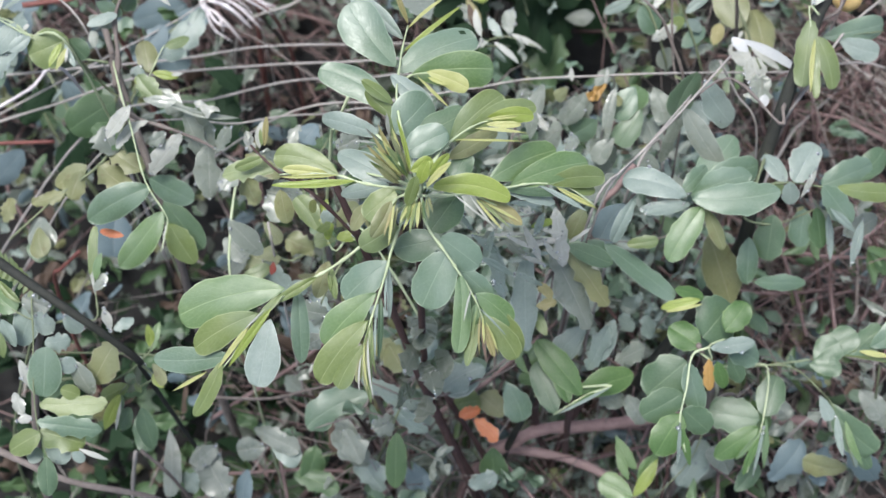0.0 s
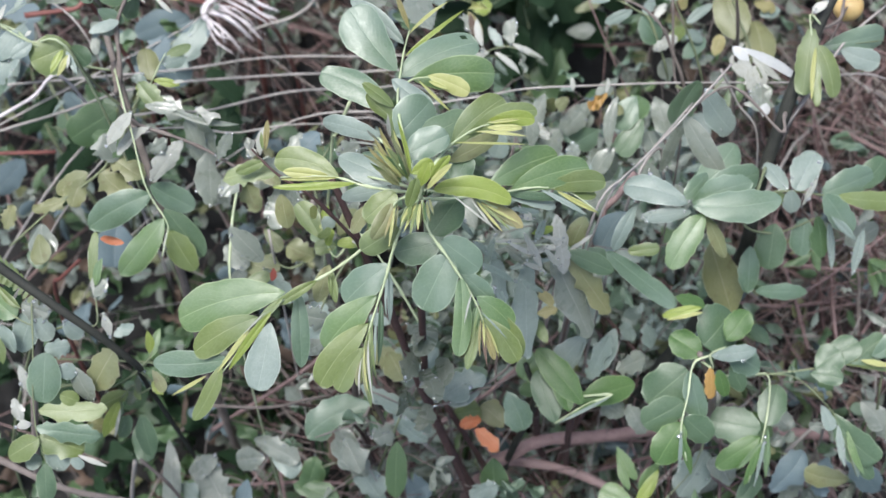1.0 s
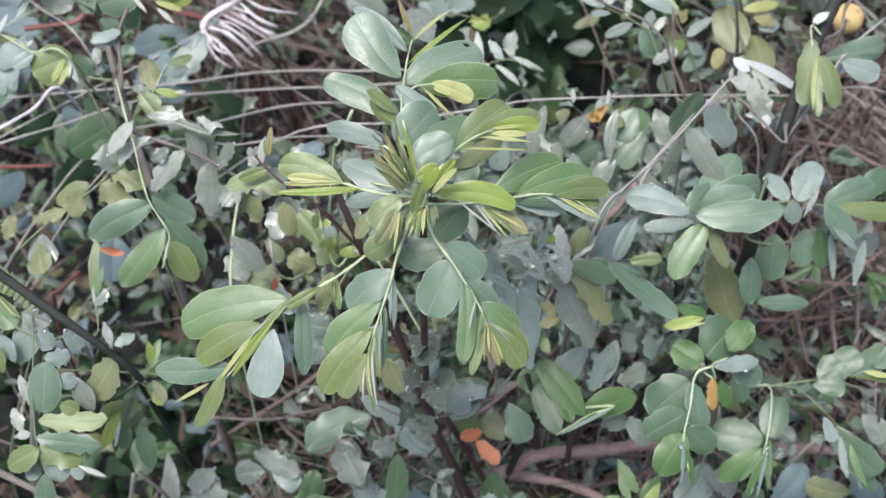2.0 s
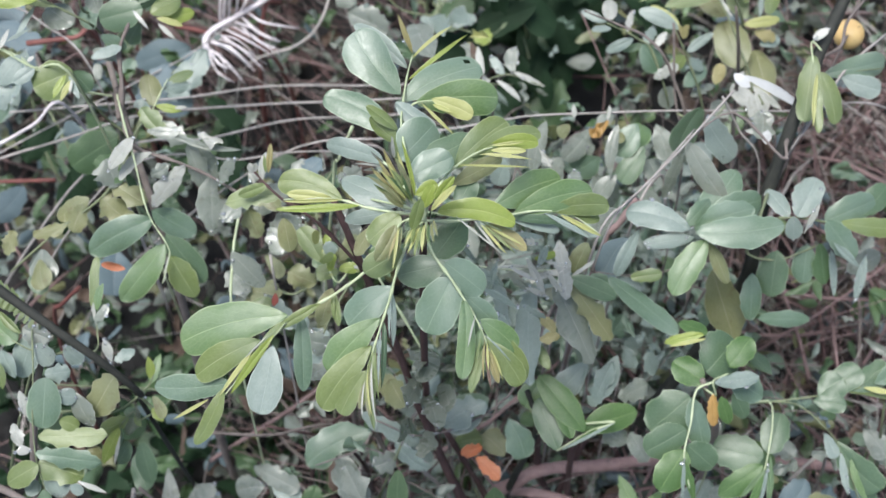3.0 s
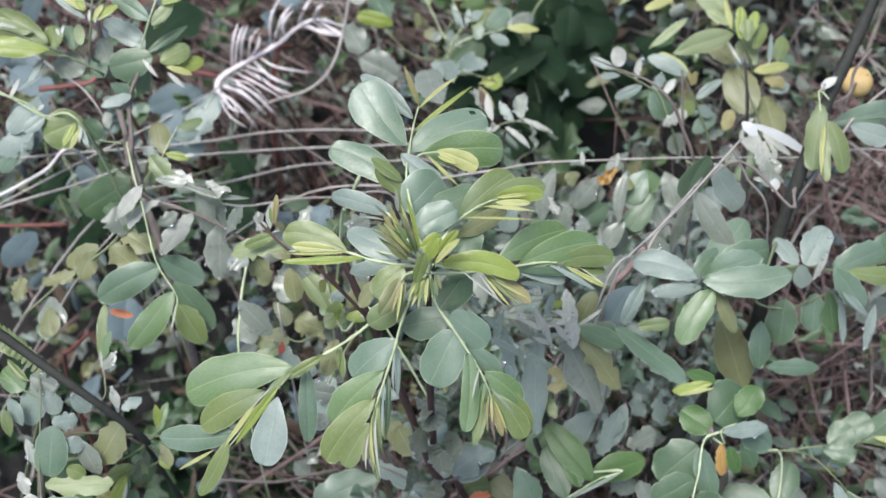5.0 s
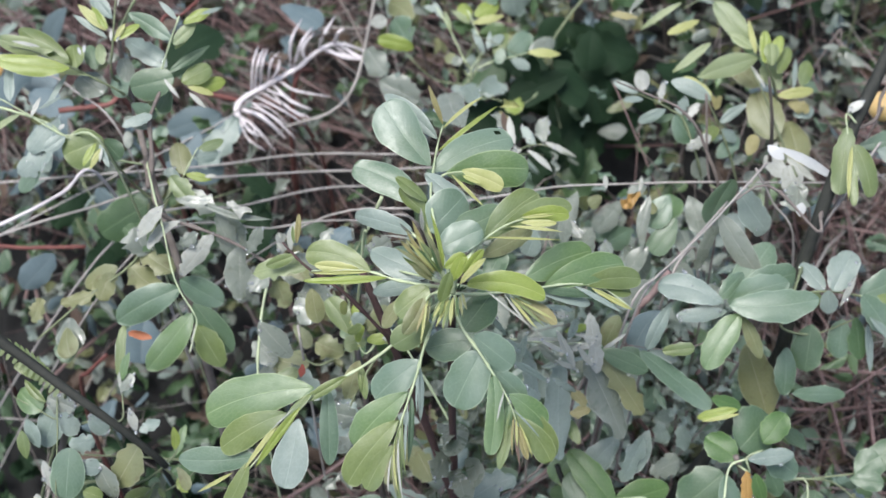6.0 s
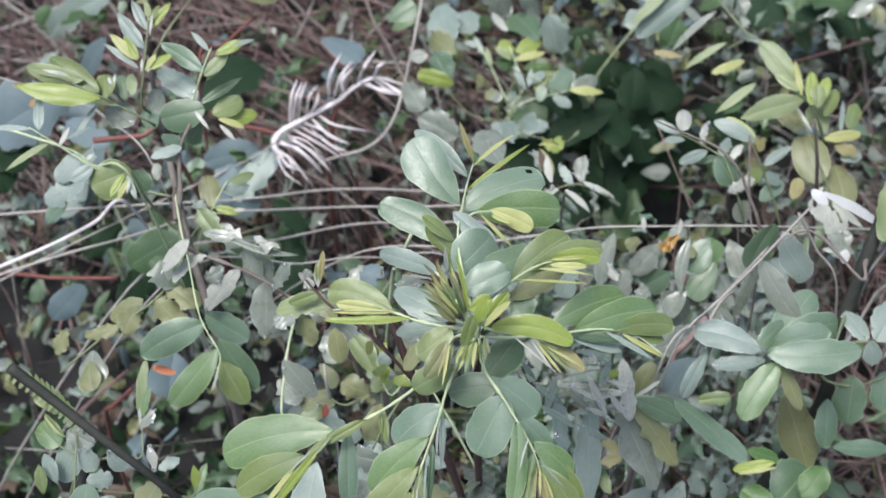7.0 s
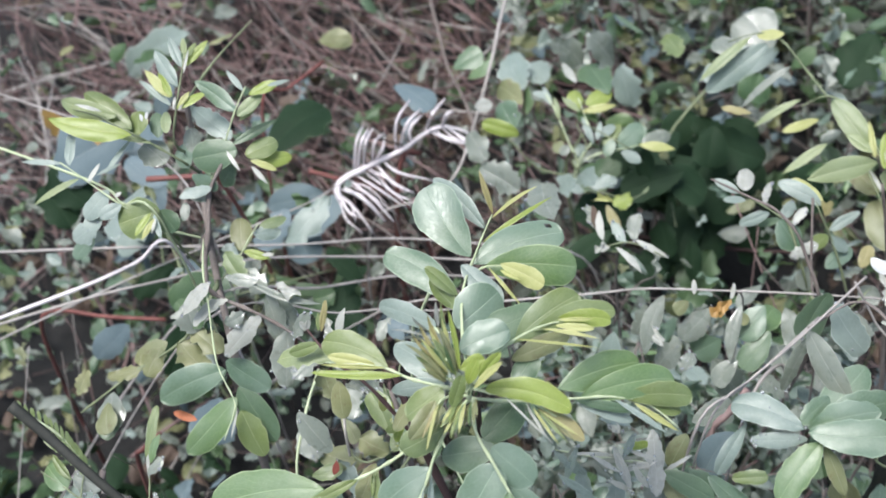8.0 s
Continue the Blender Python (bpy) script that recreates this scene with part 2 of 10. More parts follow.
def stem(root, pts, r0, r1, wood="dark", label="", name="stem"):
    line = smooth_line(pts, 5)
    n = len(line) - 1
    bm = bmesh.new()
    add_tube(bm, line, [r0 + (r1 - r0) * i / n + 0.06 * r0 * math.sin(i * 2.1) for i in range(n + 1)], 8)
    return part(name, bm, WOOD[wood], root, label)


# leaf blades: length along y from 0 to 1, width along x from -0.5 to 0.5
def half_width(kind, v):
    if kind == "round":
        return 0.5 * min(1.0, 1.80 * (v ** 0.50) * ((1 - v) ** 0.36))
    if kind == "oblong":
        return 0.5 * min(1.0, 1.55 * (v ** 0.42) * ((1 - v) ** 0.30)) * (0.93 + 0.14 * v)
    if kind == "lance":
        return 0.5 * (math.sin(math.pi * v ** 0.8)) ** 0.9
    return 0.5 * min(1.0, 1.92 * (v ** 0.62) * ((1 - v) ** 0.38))


def blade(bm, kind, seed, m=None, uv=None):
    """A curved blade with an uneven margin; crumpled ones are twisted, ragged and torn at the edge."""
    rnd = random.Random(seed)
    fold, cup = rnd.uniform(0.0, 0.06), rnd.uniform(-0.35, 0.75)
    droop, twist, wave, bend = rnd.uniform(0.02, 0.30), rnd.uniform(-0.35, 0.35), rnd.uniform(0.010, 0.032), rnd.uniform(-0.32, 0.32)
    ragged = 0.035
    if kind == "fold":
        droop, fold, cup = rnd.uniform(-0.12, 0.12), rnd.uniform(0.18, 0.40), 0.0
    if kind == "crumple":
        wave, twist, fold, ragged = rnd.uniform(0.06, 0.12), rnd.uniform(-0.9, 0.9), rnd.uniform(0.0, 0.5), 0.14
    shape = {"fold": "lance", "crumple": "obovate", "holed": "obovate"}.get(kind, kind)
    rows, ph = (12 if kind == "crumple" else 9), rnd.uniform(0, 6)
    cols = (-1, -0.75, -0.5, -0.12, 0, 0.12, 0.5, 0.75, 1) if kind != "fold" else (-1, -0.5, 0, 0.5, 1)
    margins = {}
    for s in (-1, 1):
        lean, p1, p2 = rnd.uniform(0.84, 1.08), rnd.uniform(0, 6.3), rnd.uniform(0, 6.3)
        f1, f2, slow = rnd.uniform(5, 8), rnd.uniform(11, 15), 1.9 * ragged if kind == "crumple" else 1.4 * ragged
        margins[s] = [lean + slow * math.sin(f1 * j / rows + p1) + 0.6 * slow * math.sin(f2 * j / rows + p2) + 0.6 * ragged * rnd.uniform(-1, 0.9)
                      for j in range(rows + 1)]
    grid = []
    for j in range(rows + 1):
        v = j / rows
        vv = min(0.992, max(0.012, v ** 0.9))
        hw = half_width(shape, vv)
        line = []
        for c in cols:
            e = hw * margins[1 if c > 0 else -1][j] * (1 + wave * math.sin(9 * vv + 3 * c + ph))
            x = c * e * (1 - 0.25 * fold)
            z = fold * abs(c) * e * 0.75 - droop * vv * vv - (0.004 if c == 0 else 0) + twist * x * vv * 0.5 - cup * x * x
            z += wave * (math.sin(11 * vv + 2.5 * c + ph) * (abs(c) + 0.25))
            p = Vector((x + bend * vv * (vv - 1) * 0.9, vv, z))
            line.append((bm.verts.new(m @ p if m else p), (0.5 + c * 0.5, vv)))
        grid.append(line)
    for a, b in zip(grid, grid[1:]):
        for k in range(len(cols) - 1):
            quad = (a[k], a[k + 1], b[k + 1], b[k])
            if kind == "holed" and grid.index(a) == rows - 2 and k == len(cols) - 3:
                continue
            f = bm.faces.new([q[0] for q in quad])
            f.smooth = True
            for loop, q in zip(f.loops, quad):
                loop[uv].uv = q[1]


BLADES = {}


def blade_mesh(kind, tone, k):
    key = (kind, tone, k)
    if key not in BLADES:
        bm = bmesh.new()
        uv = bm.loops.layers.uv.new("UVMap")
        blade(bm, kind, 17 * k + len(kind) * 101, None, uv)
        BLADES[key] = mesh_of(bm, "leaflet", LEAF[tone])
    return BLADES[key]


FACE = Vector((0.0, -0.45, 0.89))


def blade_pose(base, tip, width, roll=0.0, face=None):
    base, tip = Vector(base), Vector(tip)
    axis = tip - base
    length = axis.length
    axis.normalize()
    n = face or FACE
    n = n - axis * n.dot(axis)
    if n.length < 0.1:
        n = Vector((0.3, 0.9, 0.3)) - axis * axis.dot(Vector((0.3, 0.9, 0.3)))
    n.normalize()
    n = Matrix.Rotation(radians(roll), 3, axis) @ n
    side = axis.cross(n)
    m = Matrix((side * width, axis * length, n * length)).transposed().to_4x4()
    m.translation = base
    return m


VARIANT = random.Random(5)
WET = []


def lf(leaf_ob, kind, tone, base, tip, width, roll=0.0, name="leaflet"):
    """One blade under its leaf stalk; crumpled and tiny ones share meshes."""
    if name == "leaflet" and (kind != "crumple" or width > 0.009):
        if kind == "crumple" and tone == "pale":
            tone = "silver" if VARIANT.random() < 0.3 else "grey"
        crease = VARIANT.uniform(0.5, 0.85) if kind == "fold" else VARIANT.uniform(0.08, 0.30)
        ob = leaflet(leaf_ob, {"fold": "lance", "crumple": "ragged"}.get(kind, kind), tone, base, tip, width, roll,
                     VARIANT.uniform(-0.14, 0.14), crease, VARIANT.uniform(0.02, 0.30), VARIANT.choice((0.03, 0.06, 0.14)))
        if kind == "crumple" and tone in ("grey", "silver", "pale", "blue"):
            WET.append(ob)
        return ob
    ob = new(name, blade_mesh(kind, tone, VARIANT.randrange(9)))
    ob.parent = leaf_ob
    ob.matrix_basis = blade_pose(base, tip, width, roll)
    if tone in ("grey", "silver", "pale", "blue") and kind == "crumple":
        WET.append(ob)
    return ob


def outline(shape, v):
    """Half the width of a blade, 0 to 0.5, at v of its length."""
    a, b = {"obovate": (0.78, 0.40), "oval": (0.66, 0.56), "oblong": (0.46, 0.36), "lance": (0.85, 0.95), "round": (0.52, 0.44), "holed": (0.62, 0.34), "ragged": (0.58, 0.50)}[shape]
    top = a / (a + b)
    return 0.5 * v ** a * (1 - v) ** b / (top ** a * (1 - top) ** b)


LEAFLET = random.Random(31)


def leaflet(leaf_ob, shape, tone, base, tip, width, roll=0.0, bend=0.0, fold=0.12, curl=0.15, worn=0.04):
    """One blade, creased along its midrib, bowed sideways by bend, arched down by curl, its margin uneven by worn."""
    rnd = LEAFLET
    base, tip = Vector(base), Vector(tip)
    axis = (tip - base).normalized()
    length = (tip - base).length
    n = (FACE - axis * FACE.dot(axis)).normalized()
    n = Matrix.Rotation(radians(roll), 3, axis) @ n
    side = axis.cross(n)
    rows, cols = 16, (-1, -0.92, -0.72, -0.42, -0.1, 0, 0.1, 0.42, 0.72, 0.92, 1)
    limp = 3.0 if shape == "ragged" else 1.6
    jag = [[rnd.uniform(-0.34, 0.16) if shape == "ragged" else rnd.uniform(-worn, 0.7 * worn) for _ in range(17)] for _ in range(2)]
    wave, phase, twist = limp * rnd.uniform(0.008, 0.028), rnd.uniform(0, 6.3), min(limp, 2.4) * rnd.uniform(-0.25, 0.25)
    lobes = [(rnd.uniform(0.86, 1.10), rnd.uniform(0, 6.3), limp * rnd.uniform(0.008, 0.025)) for _ in range(2)]
    bm = bmesh.new()
    uv = bm.loops.layers.uv.new("UVMap")
    grid = []
    for j in range(rows + 1):
        v = 0.5 - 0.5 * math.cos(math.pi * (j + 0.15) / (rows + 0.3))
        line = []
        for c in cols:
            grow, at, deep = lobes[c > 0]
            half = outline(shape, v) * width * (grow + jag[c > 0][j] + deep * math.sin(9 * v + at) + 0.6 * deep * math.sin(21 * v + 2 * at))
            across = c * half
            x = across * math.cos(fold) + bend * length * 4 * v * (1 - v) * 0.5
            z = abs(across) * math.sin(fold) - 1.2 * (across * across) / width * (0.25 + fold) - curl * length * (v * v - v)
            z += wave * width * math.sin(10 * v + 1.5 * c + phase) * c * c + twist * across * (v - 0.3)
            line.append((bm.verts.new(base + side * x + axis * (length * v) + n * z), (0.5 + 0.5 * c, v)))
        grid.append(line)
    for j, (a, b) in enumerate(zip(grid, grid[1:])):
        for k in range(len(cols) - 1):
            if shape == "holed" and j == 12 and k == 2:
                continue
            quad = (a[k], a[k + 1], b[k + 1], b[k])
            f = bm.faces.new([q[0] for q in quad])
            for loop, q in zip(f.loops, quad):
                loop[uv].uv = q[1]
    ob = part("leaflet", bm, LEAF[tone], leaf_ob)
    if worn >= 0.1 and tone in ("silver", "pale", "grey"):
        WET.append(ob)
    return ob


def leaf(root, pts, r=0.0011, wood="stalk", name="leaf"):
    """A leaf stalk, from its foot on the stem to its end, which carries the blades."""
    line = smooth_line(pts, 4)
    n = len(line) - 1
    bm = bmesh.new()
    add_tube(bm, line, [r * (1.25 - 0.75 * i / n) * (1.5 if i % 4 == 3 else 1.0) for i in range(n + 1)], 6)
    return part(name, bm, WOOD[wood], root)


def stalk(name, pts, r0, r1, wood, label, category, group=""):
    """A stalk or stick that is a thing of its own."""
    line = smooth_line(pts, 6)
    n = len(line) - 1
    bm = bmesh.new()
    add_tube(bm, line, [r0 + (r1 - r0) * i / n + 0.08 * r0 * math.sin(i * 1.7) for i in range(n + 1)], 6)
    return tagged(new(name, mesh_of(bm, name, WOOD[wood])), label, category, group)


BARB = random.Random(12)


def frond_barb(root, pts, r):
    """A dry barb of the dead frond, each one bent and thick in its own way."""
    foot, mid, end = (Vector(p) for p in pts)
    mid = mid + Vector([BARB.uniform(-0.003, 0.003) for _ in range(3)])
    end = foot + (end - foot) * BARB.uniform(0.85, 1.12) + Vector([BARB.uniform(-0.005, 0.005) for _ in range(3)])
    line = smooth_line([foot, mid, end], 4)
    n = len(line) - 1
    r *= BARB.choice((0.55, 0.8, 1.0, 1.15))
    bm = bmesh.new()
    add_tube(bm, line, [r * (0.30 + 0.85 * math.sin(math.pi * (0.12 + 0.84 * i / n))) for i in range(n + 1)], 5)
    return part("barb", bm, WOOD["bleached"], root)


# ---- ground ----
def ground_sheet():
    bm = bmesh.new()
    coords = sorted({round(s * (0.06 * k if k < 34 else 2.04 * 1.35 ** (k - 33)), 4) for k in range(60) for s in (-1, 1)})
    grid = {}
    for i, x in enumerate(coords):
        for j, y in enumerate(coords):
            near = max(0.0, 1 - math.hypot(x, y - 0.7) / 2.5)
            z = 0.03 * near * noise.noise(Vector((x * 4, y * 4, 1.7))) + 0.015 * near * noise.noise(Vector((x * 13, y * 13, 4.2)))
            grid[i, j] = bm.verts.new((x, y, z - 0.012))
    n = len(coords)
    for i in range(n - 1):
        for j in range(n - 1):
            bm.faces.new((grid[i, j], grid[i + 1, j], grid[i + 1, j + 1], grid[i, j + 1]))
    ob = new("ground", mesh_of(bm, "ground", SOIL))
    return tagged(ob, "dark soil strewn with dry litter", "ground", kind="structure")


ground_sheet()


# ---- plants, one by one ----

root = plant("shrub", (0.050, 0.376, 0.000), "tall leafy shrub with broad blue-green leaflets and yellow young tips", "plant")
stem(root, [(0.050, 0.376, -0.012), (0.035, 0.380, 0.198), (0.009, 0.397, 0.297), (-0.008, 0.404, 0.379), (-0.012, 0.409, 0.472), (-0.012, 0.410, 0.622), (-0.009, 0.401, 0.688)], 0.0036, 0.002, "maroon")
f = leaf(root, [(-0.0128, 0.4061, 0.6927), (-0.0201, 0.4364, 0.6894), (-0.0240, 0.4649, 0.6816), (-0.0229, 0.4939, 0.6695), (-0.0211, 0.5160, 0.6614), (-0.0184, 0.5316, 0.6588)], 0.000735, "paler")
leaflet(f, "obovate", "blue", (-0.0253, 0.4954, 0.6680), (-0.0530, 0.5293, 0.6830), 0.0259, 12, bend=-0.1, fold=0.16)
leaflet(f, "oval", "silver", (-0.0214, 0.5237, 0.6559), (-0.0539, 0.5515, 0.6629), 0.0113, -20, bend=0.1, fold=0.35)
leaflet(f, "lance", "tan", (-0.0185, 0.5346, 0.6559), (-0.0275, 0.5516, 0.6727), 0.0044, 10, fold=0.6)
leaflet(f, "lance", "yellow", (-0.0188, 0.5307, 0.6560), (0.0055, 0.5467, 0.6674), 0.0034, -15, bend=-0.06, fold=0.7)
leaflet(f, "lance", "young", (-0.0218, 0.5118, 0.6586), (0.0143, 0.5398, 0.6676), 0.0041, -10, fold=0.6)
leaflet(f, "holed", "blue", (-0.0244, 0.4946, 0.6634), (0.0223, 0.5179, 0.6650), 0.0207, -10, bend=-0.1)
leaflet(f, "obovate", "green", (-0.0162, 0.4874, 0.6714), (0.0319, 0.4935, 0.6677), 0.0230, 12, bend=-0.08, fold=0.18)
leaflet(f, "oval", "silver", (-0.0277, 0.4828, 0.6780), (-0.0039, 0.4658, 0.6703), 0.0117, -18, bend=0.06, fold=0.25)
leaflet(f, "oblong", "blue", (-0.0286, 0.4637, 0.6775), (-0.0682, 0.4855, 0.6810), 0.0187, 14, bend=0.1, fold=0.14)
leaflet(f, "oval", "leafy", (-0.0258, 0.4537, 0.6800), (-0.0419, 0.4680, 0.6837), 0.0102, -25)
leaflet(f, "oval", "leafy", (-0.0260, 0.4590, 0.6846), (-0.0433, 0.4683, 0.6946), 0.0089, 24, fold=0.35)
leaflet(f, "round", "blue", (-0.0243, 0.4422, 0.6803), (-0.0054, 0.4637, 0.6834), 0.0241, 12)
leaflet(f, "round", "mid", (-0.0173, 0.4369, 0.6768), (0.0170, 0.4584, 0.6775), 0.0204, -14)
leaflet(f, "round", "blue", (-0.0185, 0.4194, 0.6957), (0.0048, 0.4306, 0.6997), 0.0178, -6, bend=-0.06, fold=0.2)
f = leaf(root, [(-0.0226, 0.4803, 0.6731), (-0.0151, 0.4857, 0.6739), (-0.0053, 0.4843, 0.6776)], 0.00063, "paler")
leaflet(f, "obovate", "yellow", (-0.0068, 0.4828, 0.6814), (0.0168, 0.4733, 0.6781), 0.0113, 16, bend=-0.08, fold=0.2)
leaflet(f, "lance", "yellow", (-0.0062, 0.4783, 0.6823), (0.0048, 0.4722, 0.6833), 0.0035, 0, fold=0.6)
leaflet(f, "lance", "yellow", (-0.0126, 0.4803, 0.6811), (0.0064, 0.4630, 0.6734), 0.0029, 20, fold=0.8)
f = leaf(root, [(-0.0282, 0.4315, 0.6866), (-0.0354, 0.4393, 0.6842)], 0.00084, "paler")
leaflet(f, "oblong", "silver", (-0.0341, 0.4386, 0.6848), (-0.0656, 0.4508, 0.6827), 0.0117, -14, bend=0.07)
f = leaf(root, [(-0.0129, 0.4032, 0.6875), (-0.0251, 0.4142, 0.6767), (-0.0416, 0.4256, 0.6649)], 0.00084, "paler")
leaflet(f, "oval", "silver", (-0.0256, 0.4213, 0.6646), (-0.0574, 0.4386, 0.6655), 0.0179, 14)
leaflet(f, "oval", "silver", (-0.0279, 0.4162, 0.6683), (-0.0555, 0.4142, 0.6604), 0.0085, -10)
leaflet(f, "oval", "blue", (-0.0289, 0.4267, 0.6642), (-0.0452, 0.4403, 0.6652), 0.0128, 10)
f = leaf(root, [(-0.0127, 0.4010, 0.6943), (-0.0174, 0.4026, 0.7022), (-0.0213, 0.4031, 0.7141)], 0.001155, "paler")
leaflet(f, "lance", "leafy", (-0.0168, 0.4031, 0.7027), (-0.0261, 0.4267, 0.7279), 0.0048, -26, bend=-0.06, fold=0.8)
leaflet(f, "lance", "young", (-0.0155, 0.4022, 0.7052), (-0.0224, 0.4222, 0.7283), 0.0040, 14, bend=0.04, fold=0.8)
leaflet(f, "lance", "olive", (-0.0179, 0.4002, 0.7074), (-0.0264, 0.4130, 0.7263), 0.0052, 30, bend=0.08, fold=0.8)
leaflet(f, "lance", "tan", (-0.0192, 0.4014, 0.7031), (-0.0319, 0.4196, 0.7252), 0.0044, -10, bend=-0.03, fold=0.8)
leaflet(f, "lance", "tan", (-0.0203, 0.3991, 0.7052), (-0.0353, 0.4142, 0.7255), 0.0044, 8, bend=-0.06, fold=0.8)
leaflet(f, "lance", "tan", (-0.0213, 0.3995, 0.7028), (-0.0387, 0.4110, 0.7211), 0.0040, -30, bend=0.04, fold=0.8)
leaflet(f, "lance", "olive", (-0.0217, 0.3969, 0.7059), (-0.0408, 0.4046, 0.7220), 0.0040, 22, bend=0.08, fold=0.8)
leaflet(f, "lance", "leafy", (-0.0201, 0.4002, 0.7004), (-0.0371, 0.4043, 0.7144), 0.0044, -26, bend=-0.03, fold=0.8)
leaflet(f, "lance", "olive", (-0.0213, 0.3975, 0.7020), (-0.0331, 0.3998, 0.7150), 0.0052, 14, bend=-0.06, fold=0.8)
leaflet(f, "lance", "leafy", (-0.0170, 0.3993, 0.7048), (-0.0283, 0.4088, 0.7219), 0.0060, 30, bend=0.04, fold=0.8)
leaflet(f, "lance", "olive", (-0.0165, 0.4023, 0.7027), (-0.0240, 0.4124, 0.7200), 0.0061, -10, bend=0.08, fold=0.8)
leaflet(f, "lance", "pale", (-0.0261, 0.4155, 0.7212), (-0.0271, 0.4205, 0.7357), 0.0032, 8, bend=-0.03, fold=0.8)
leaflet(f, "lance", "pale", (-0.0315, 0.4150, 0.7187), (-0.0381, 0.4147, 0.7301), 0.0028, -30, bend=-0.06, fold=0.8)
leaflet(f, "lance", "pale", (-0.0328, 0.4105, 0.7207), (-0.0466, 0.4065, 0.7300), 0.0020, 22, bend=0.04, fold=0.8)
leaflet(f, "lance", "pale", (-0.0346, 0.4124, 0.7149), (-0.0423, 0.4071, 0.7234), 0.0024, -26, bend=0.08, fold=0.8)
leaflet(f, "lance", "yellow", (-0.0191, 0.4010, 0.7061), (-0.0303, 0.4122, 0.7242), 0.0036, 14, bend=-0.03, fold=0.8)
leaflet(f, "lance", "yellow", (-0.0200, 0.3991, 0.7069), (-0.0341, 0.4078, 0.7235), 0.0036, 30, bend=-0.06, fold=0.8)
leaflet(f, "lance", "yellow", (-0.0177, 0.4023, 0.7038), (-0.0248, 0.4183, 0.7246), 0.0032, -10, bend=0.04, fold=0.8)
leaflet(f, "lance", "deep", (-0.0182, 0.4000, 0.7054), (-0.0294, 0.4056, 0.7202), 0.0032, 8, bend=0.08, fold=0.8)
leaflet(f, "lance", "deep", (-0.0201, 0.4000, 0.7031), (-0.0343, 0.4057, 0.7179), 0.0028, -30, bend=-0.03, fold=0.8)
leaflet(f, "lance", "deep", (-0.0173, 0.3995, 0.7074), (-0.0226, 0.4061, 0.7228), 0.0028, 22, bend=-0.06, fold=0.8)
f = leaf(root, [(-0.0106, 0.3942, 0.6939), (-0.0096, 0.3956, 0.7005), (-0.0082, 0.3954, 0.7096)], 0.00126, "paler")
leaflet(f, "obovate", "young", (-0.0152, 0.4021, 0.7066), (-0.0035, 0.4063, 0.7112), 0.0084, 10, fold=0.4)
leaflet(f, "oval", "young", (-0.0107, 0.3947, 0.7063), (-0.0055, 0.4014, 0.7193), 0.0080, -20, fold=0.5)
leaflet(f, "oval", "young", (-0.0046, 0.3955, 0.7107), (0.0051, 0.4026, 0.7240), 0.0068, 20, bend=-0.08, fold=0.6)
leaflet(f, "oval", "yellow", (-0.0067, 0.3914, 0.7083), (0.0063, 0.3986, 0.7216), 0.0053, -10, bend=-0.06, fold=0.7)
leaflet(f, "oval", "leafy", (-0.0169, 0.3838, 0.7018), (-0.0122, 0.3934, 0.7165), 0.0074, 16, fold=0.35)
leaflet(f, "lance", "leafy", (-0.0134, 0.3886, 0.7000), (-0.0216, 0.3741, 0.6985), 0.0054, -22, bend=0.06, fold=0.7)
leaflet(f, "lance", "yellow", (-0.0124, 0.3877, 0.7017), (-0.0194, 0.3703, 0.6987), 0.0027, 14, bend=-0.05, fold=0.7)
leaflet(f, "lance", "leafy", (-0.0112, 0.3861, 0.7031), (-0.0155, 0.3683, 0.6998), 0.0030, 28, bend=0.03, fold=0.7)
leaflet(f, "lance", "yellow", (-0.0103, 0.3852, 0.7049), (-0.0116, 0.3694, 0.7027), 0.0027, -12, bend=0.06, fold=0.7)
leaflet(f, "lance", "leafy", (-0.0089, 0.3887, 0.6999), (-0.0088, 0.3764, 0.6998), 0.0027, -22, bend=-0.05, fold=0.7)
leaflet(f, "lance", "olive", (-0.0068, 0.3879, 0.7018), (-0.0052, 0.3755, 0.7015), 0.0027, 14, bend=0.03, fold=0.7)
leaflet(f, "lance", "leafy", (-0.0148, 0.3851, 0.7025), (-0.0170, 0.3745, 0.7033), 0.0033, 28, bend=0.06, fold=0.7)
leaflet(f, "lance", "deep", (-0.0115, 0.3846, 0.7046), (-0.0140, 0.3689, 0.7024), 0.0018, -12, bend=-0.05, fold=0.7)
leaflet(f, "lance", "olive", (-0.0098, 0.3876, 0.6993), (-0.0103, 0.3744, 0.6986), 0.0018, -22, bend=0.03, fold=0.7)
leaflet(f, "lance", "deep", (-0.0080, 0.3874, 0.7015), (-0.0070, 0.3744, 0.7010), 0.0018, 14, bend=0.06, fold=0.7)
leaflet(f, "lance", "yellow", (-0.0160, 0.3841, 0.7020), (-0.0205, 0.3739, 0.7031), 0.0021, 28, bend=-0.05, fold=0.7)
leaflet(f, "lance", "olive", (-0.0058, 0.3867, 0.7069), (-0.0034, 0.3761, 0.7076), 0.0021, -12, bend=0.03, fold=0.7)
leaflet(f, "lance", "dark", (-0.0083, 0.3904, 0.7029), (-0.0067, 0.3905, 0.7099), 0.0018, -22, bend=0.06, fold=0.7)
leaflet(f, "lance", "dark", (-0.0068, 0.3890, 0.7041), (-0.0049, 0.3889, 0.7109), 0.0015, 14, bend=-0.05, fold=0.7)
leaflet(f, "lance", "mid", (-0.0094, 0.3885, 0.7062), (-0.0087, 0.3881, 0.7128), 0.0015, 28, bend=0.03, fold=0.7)
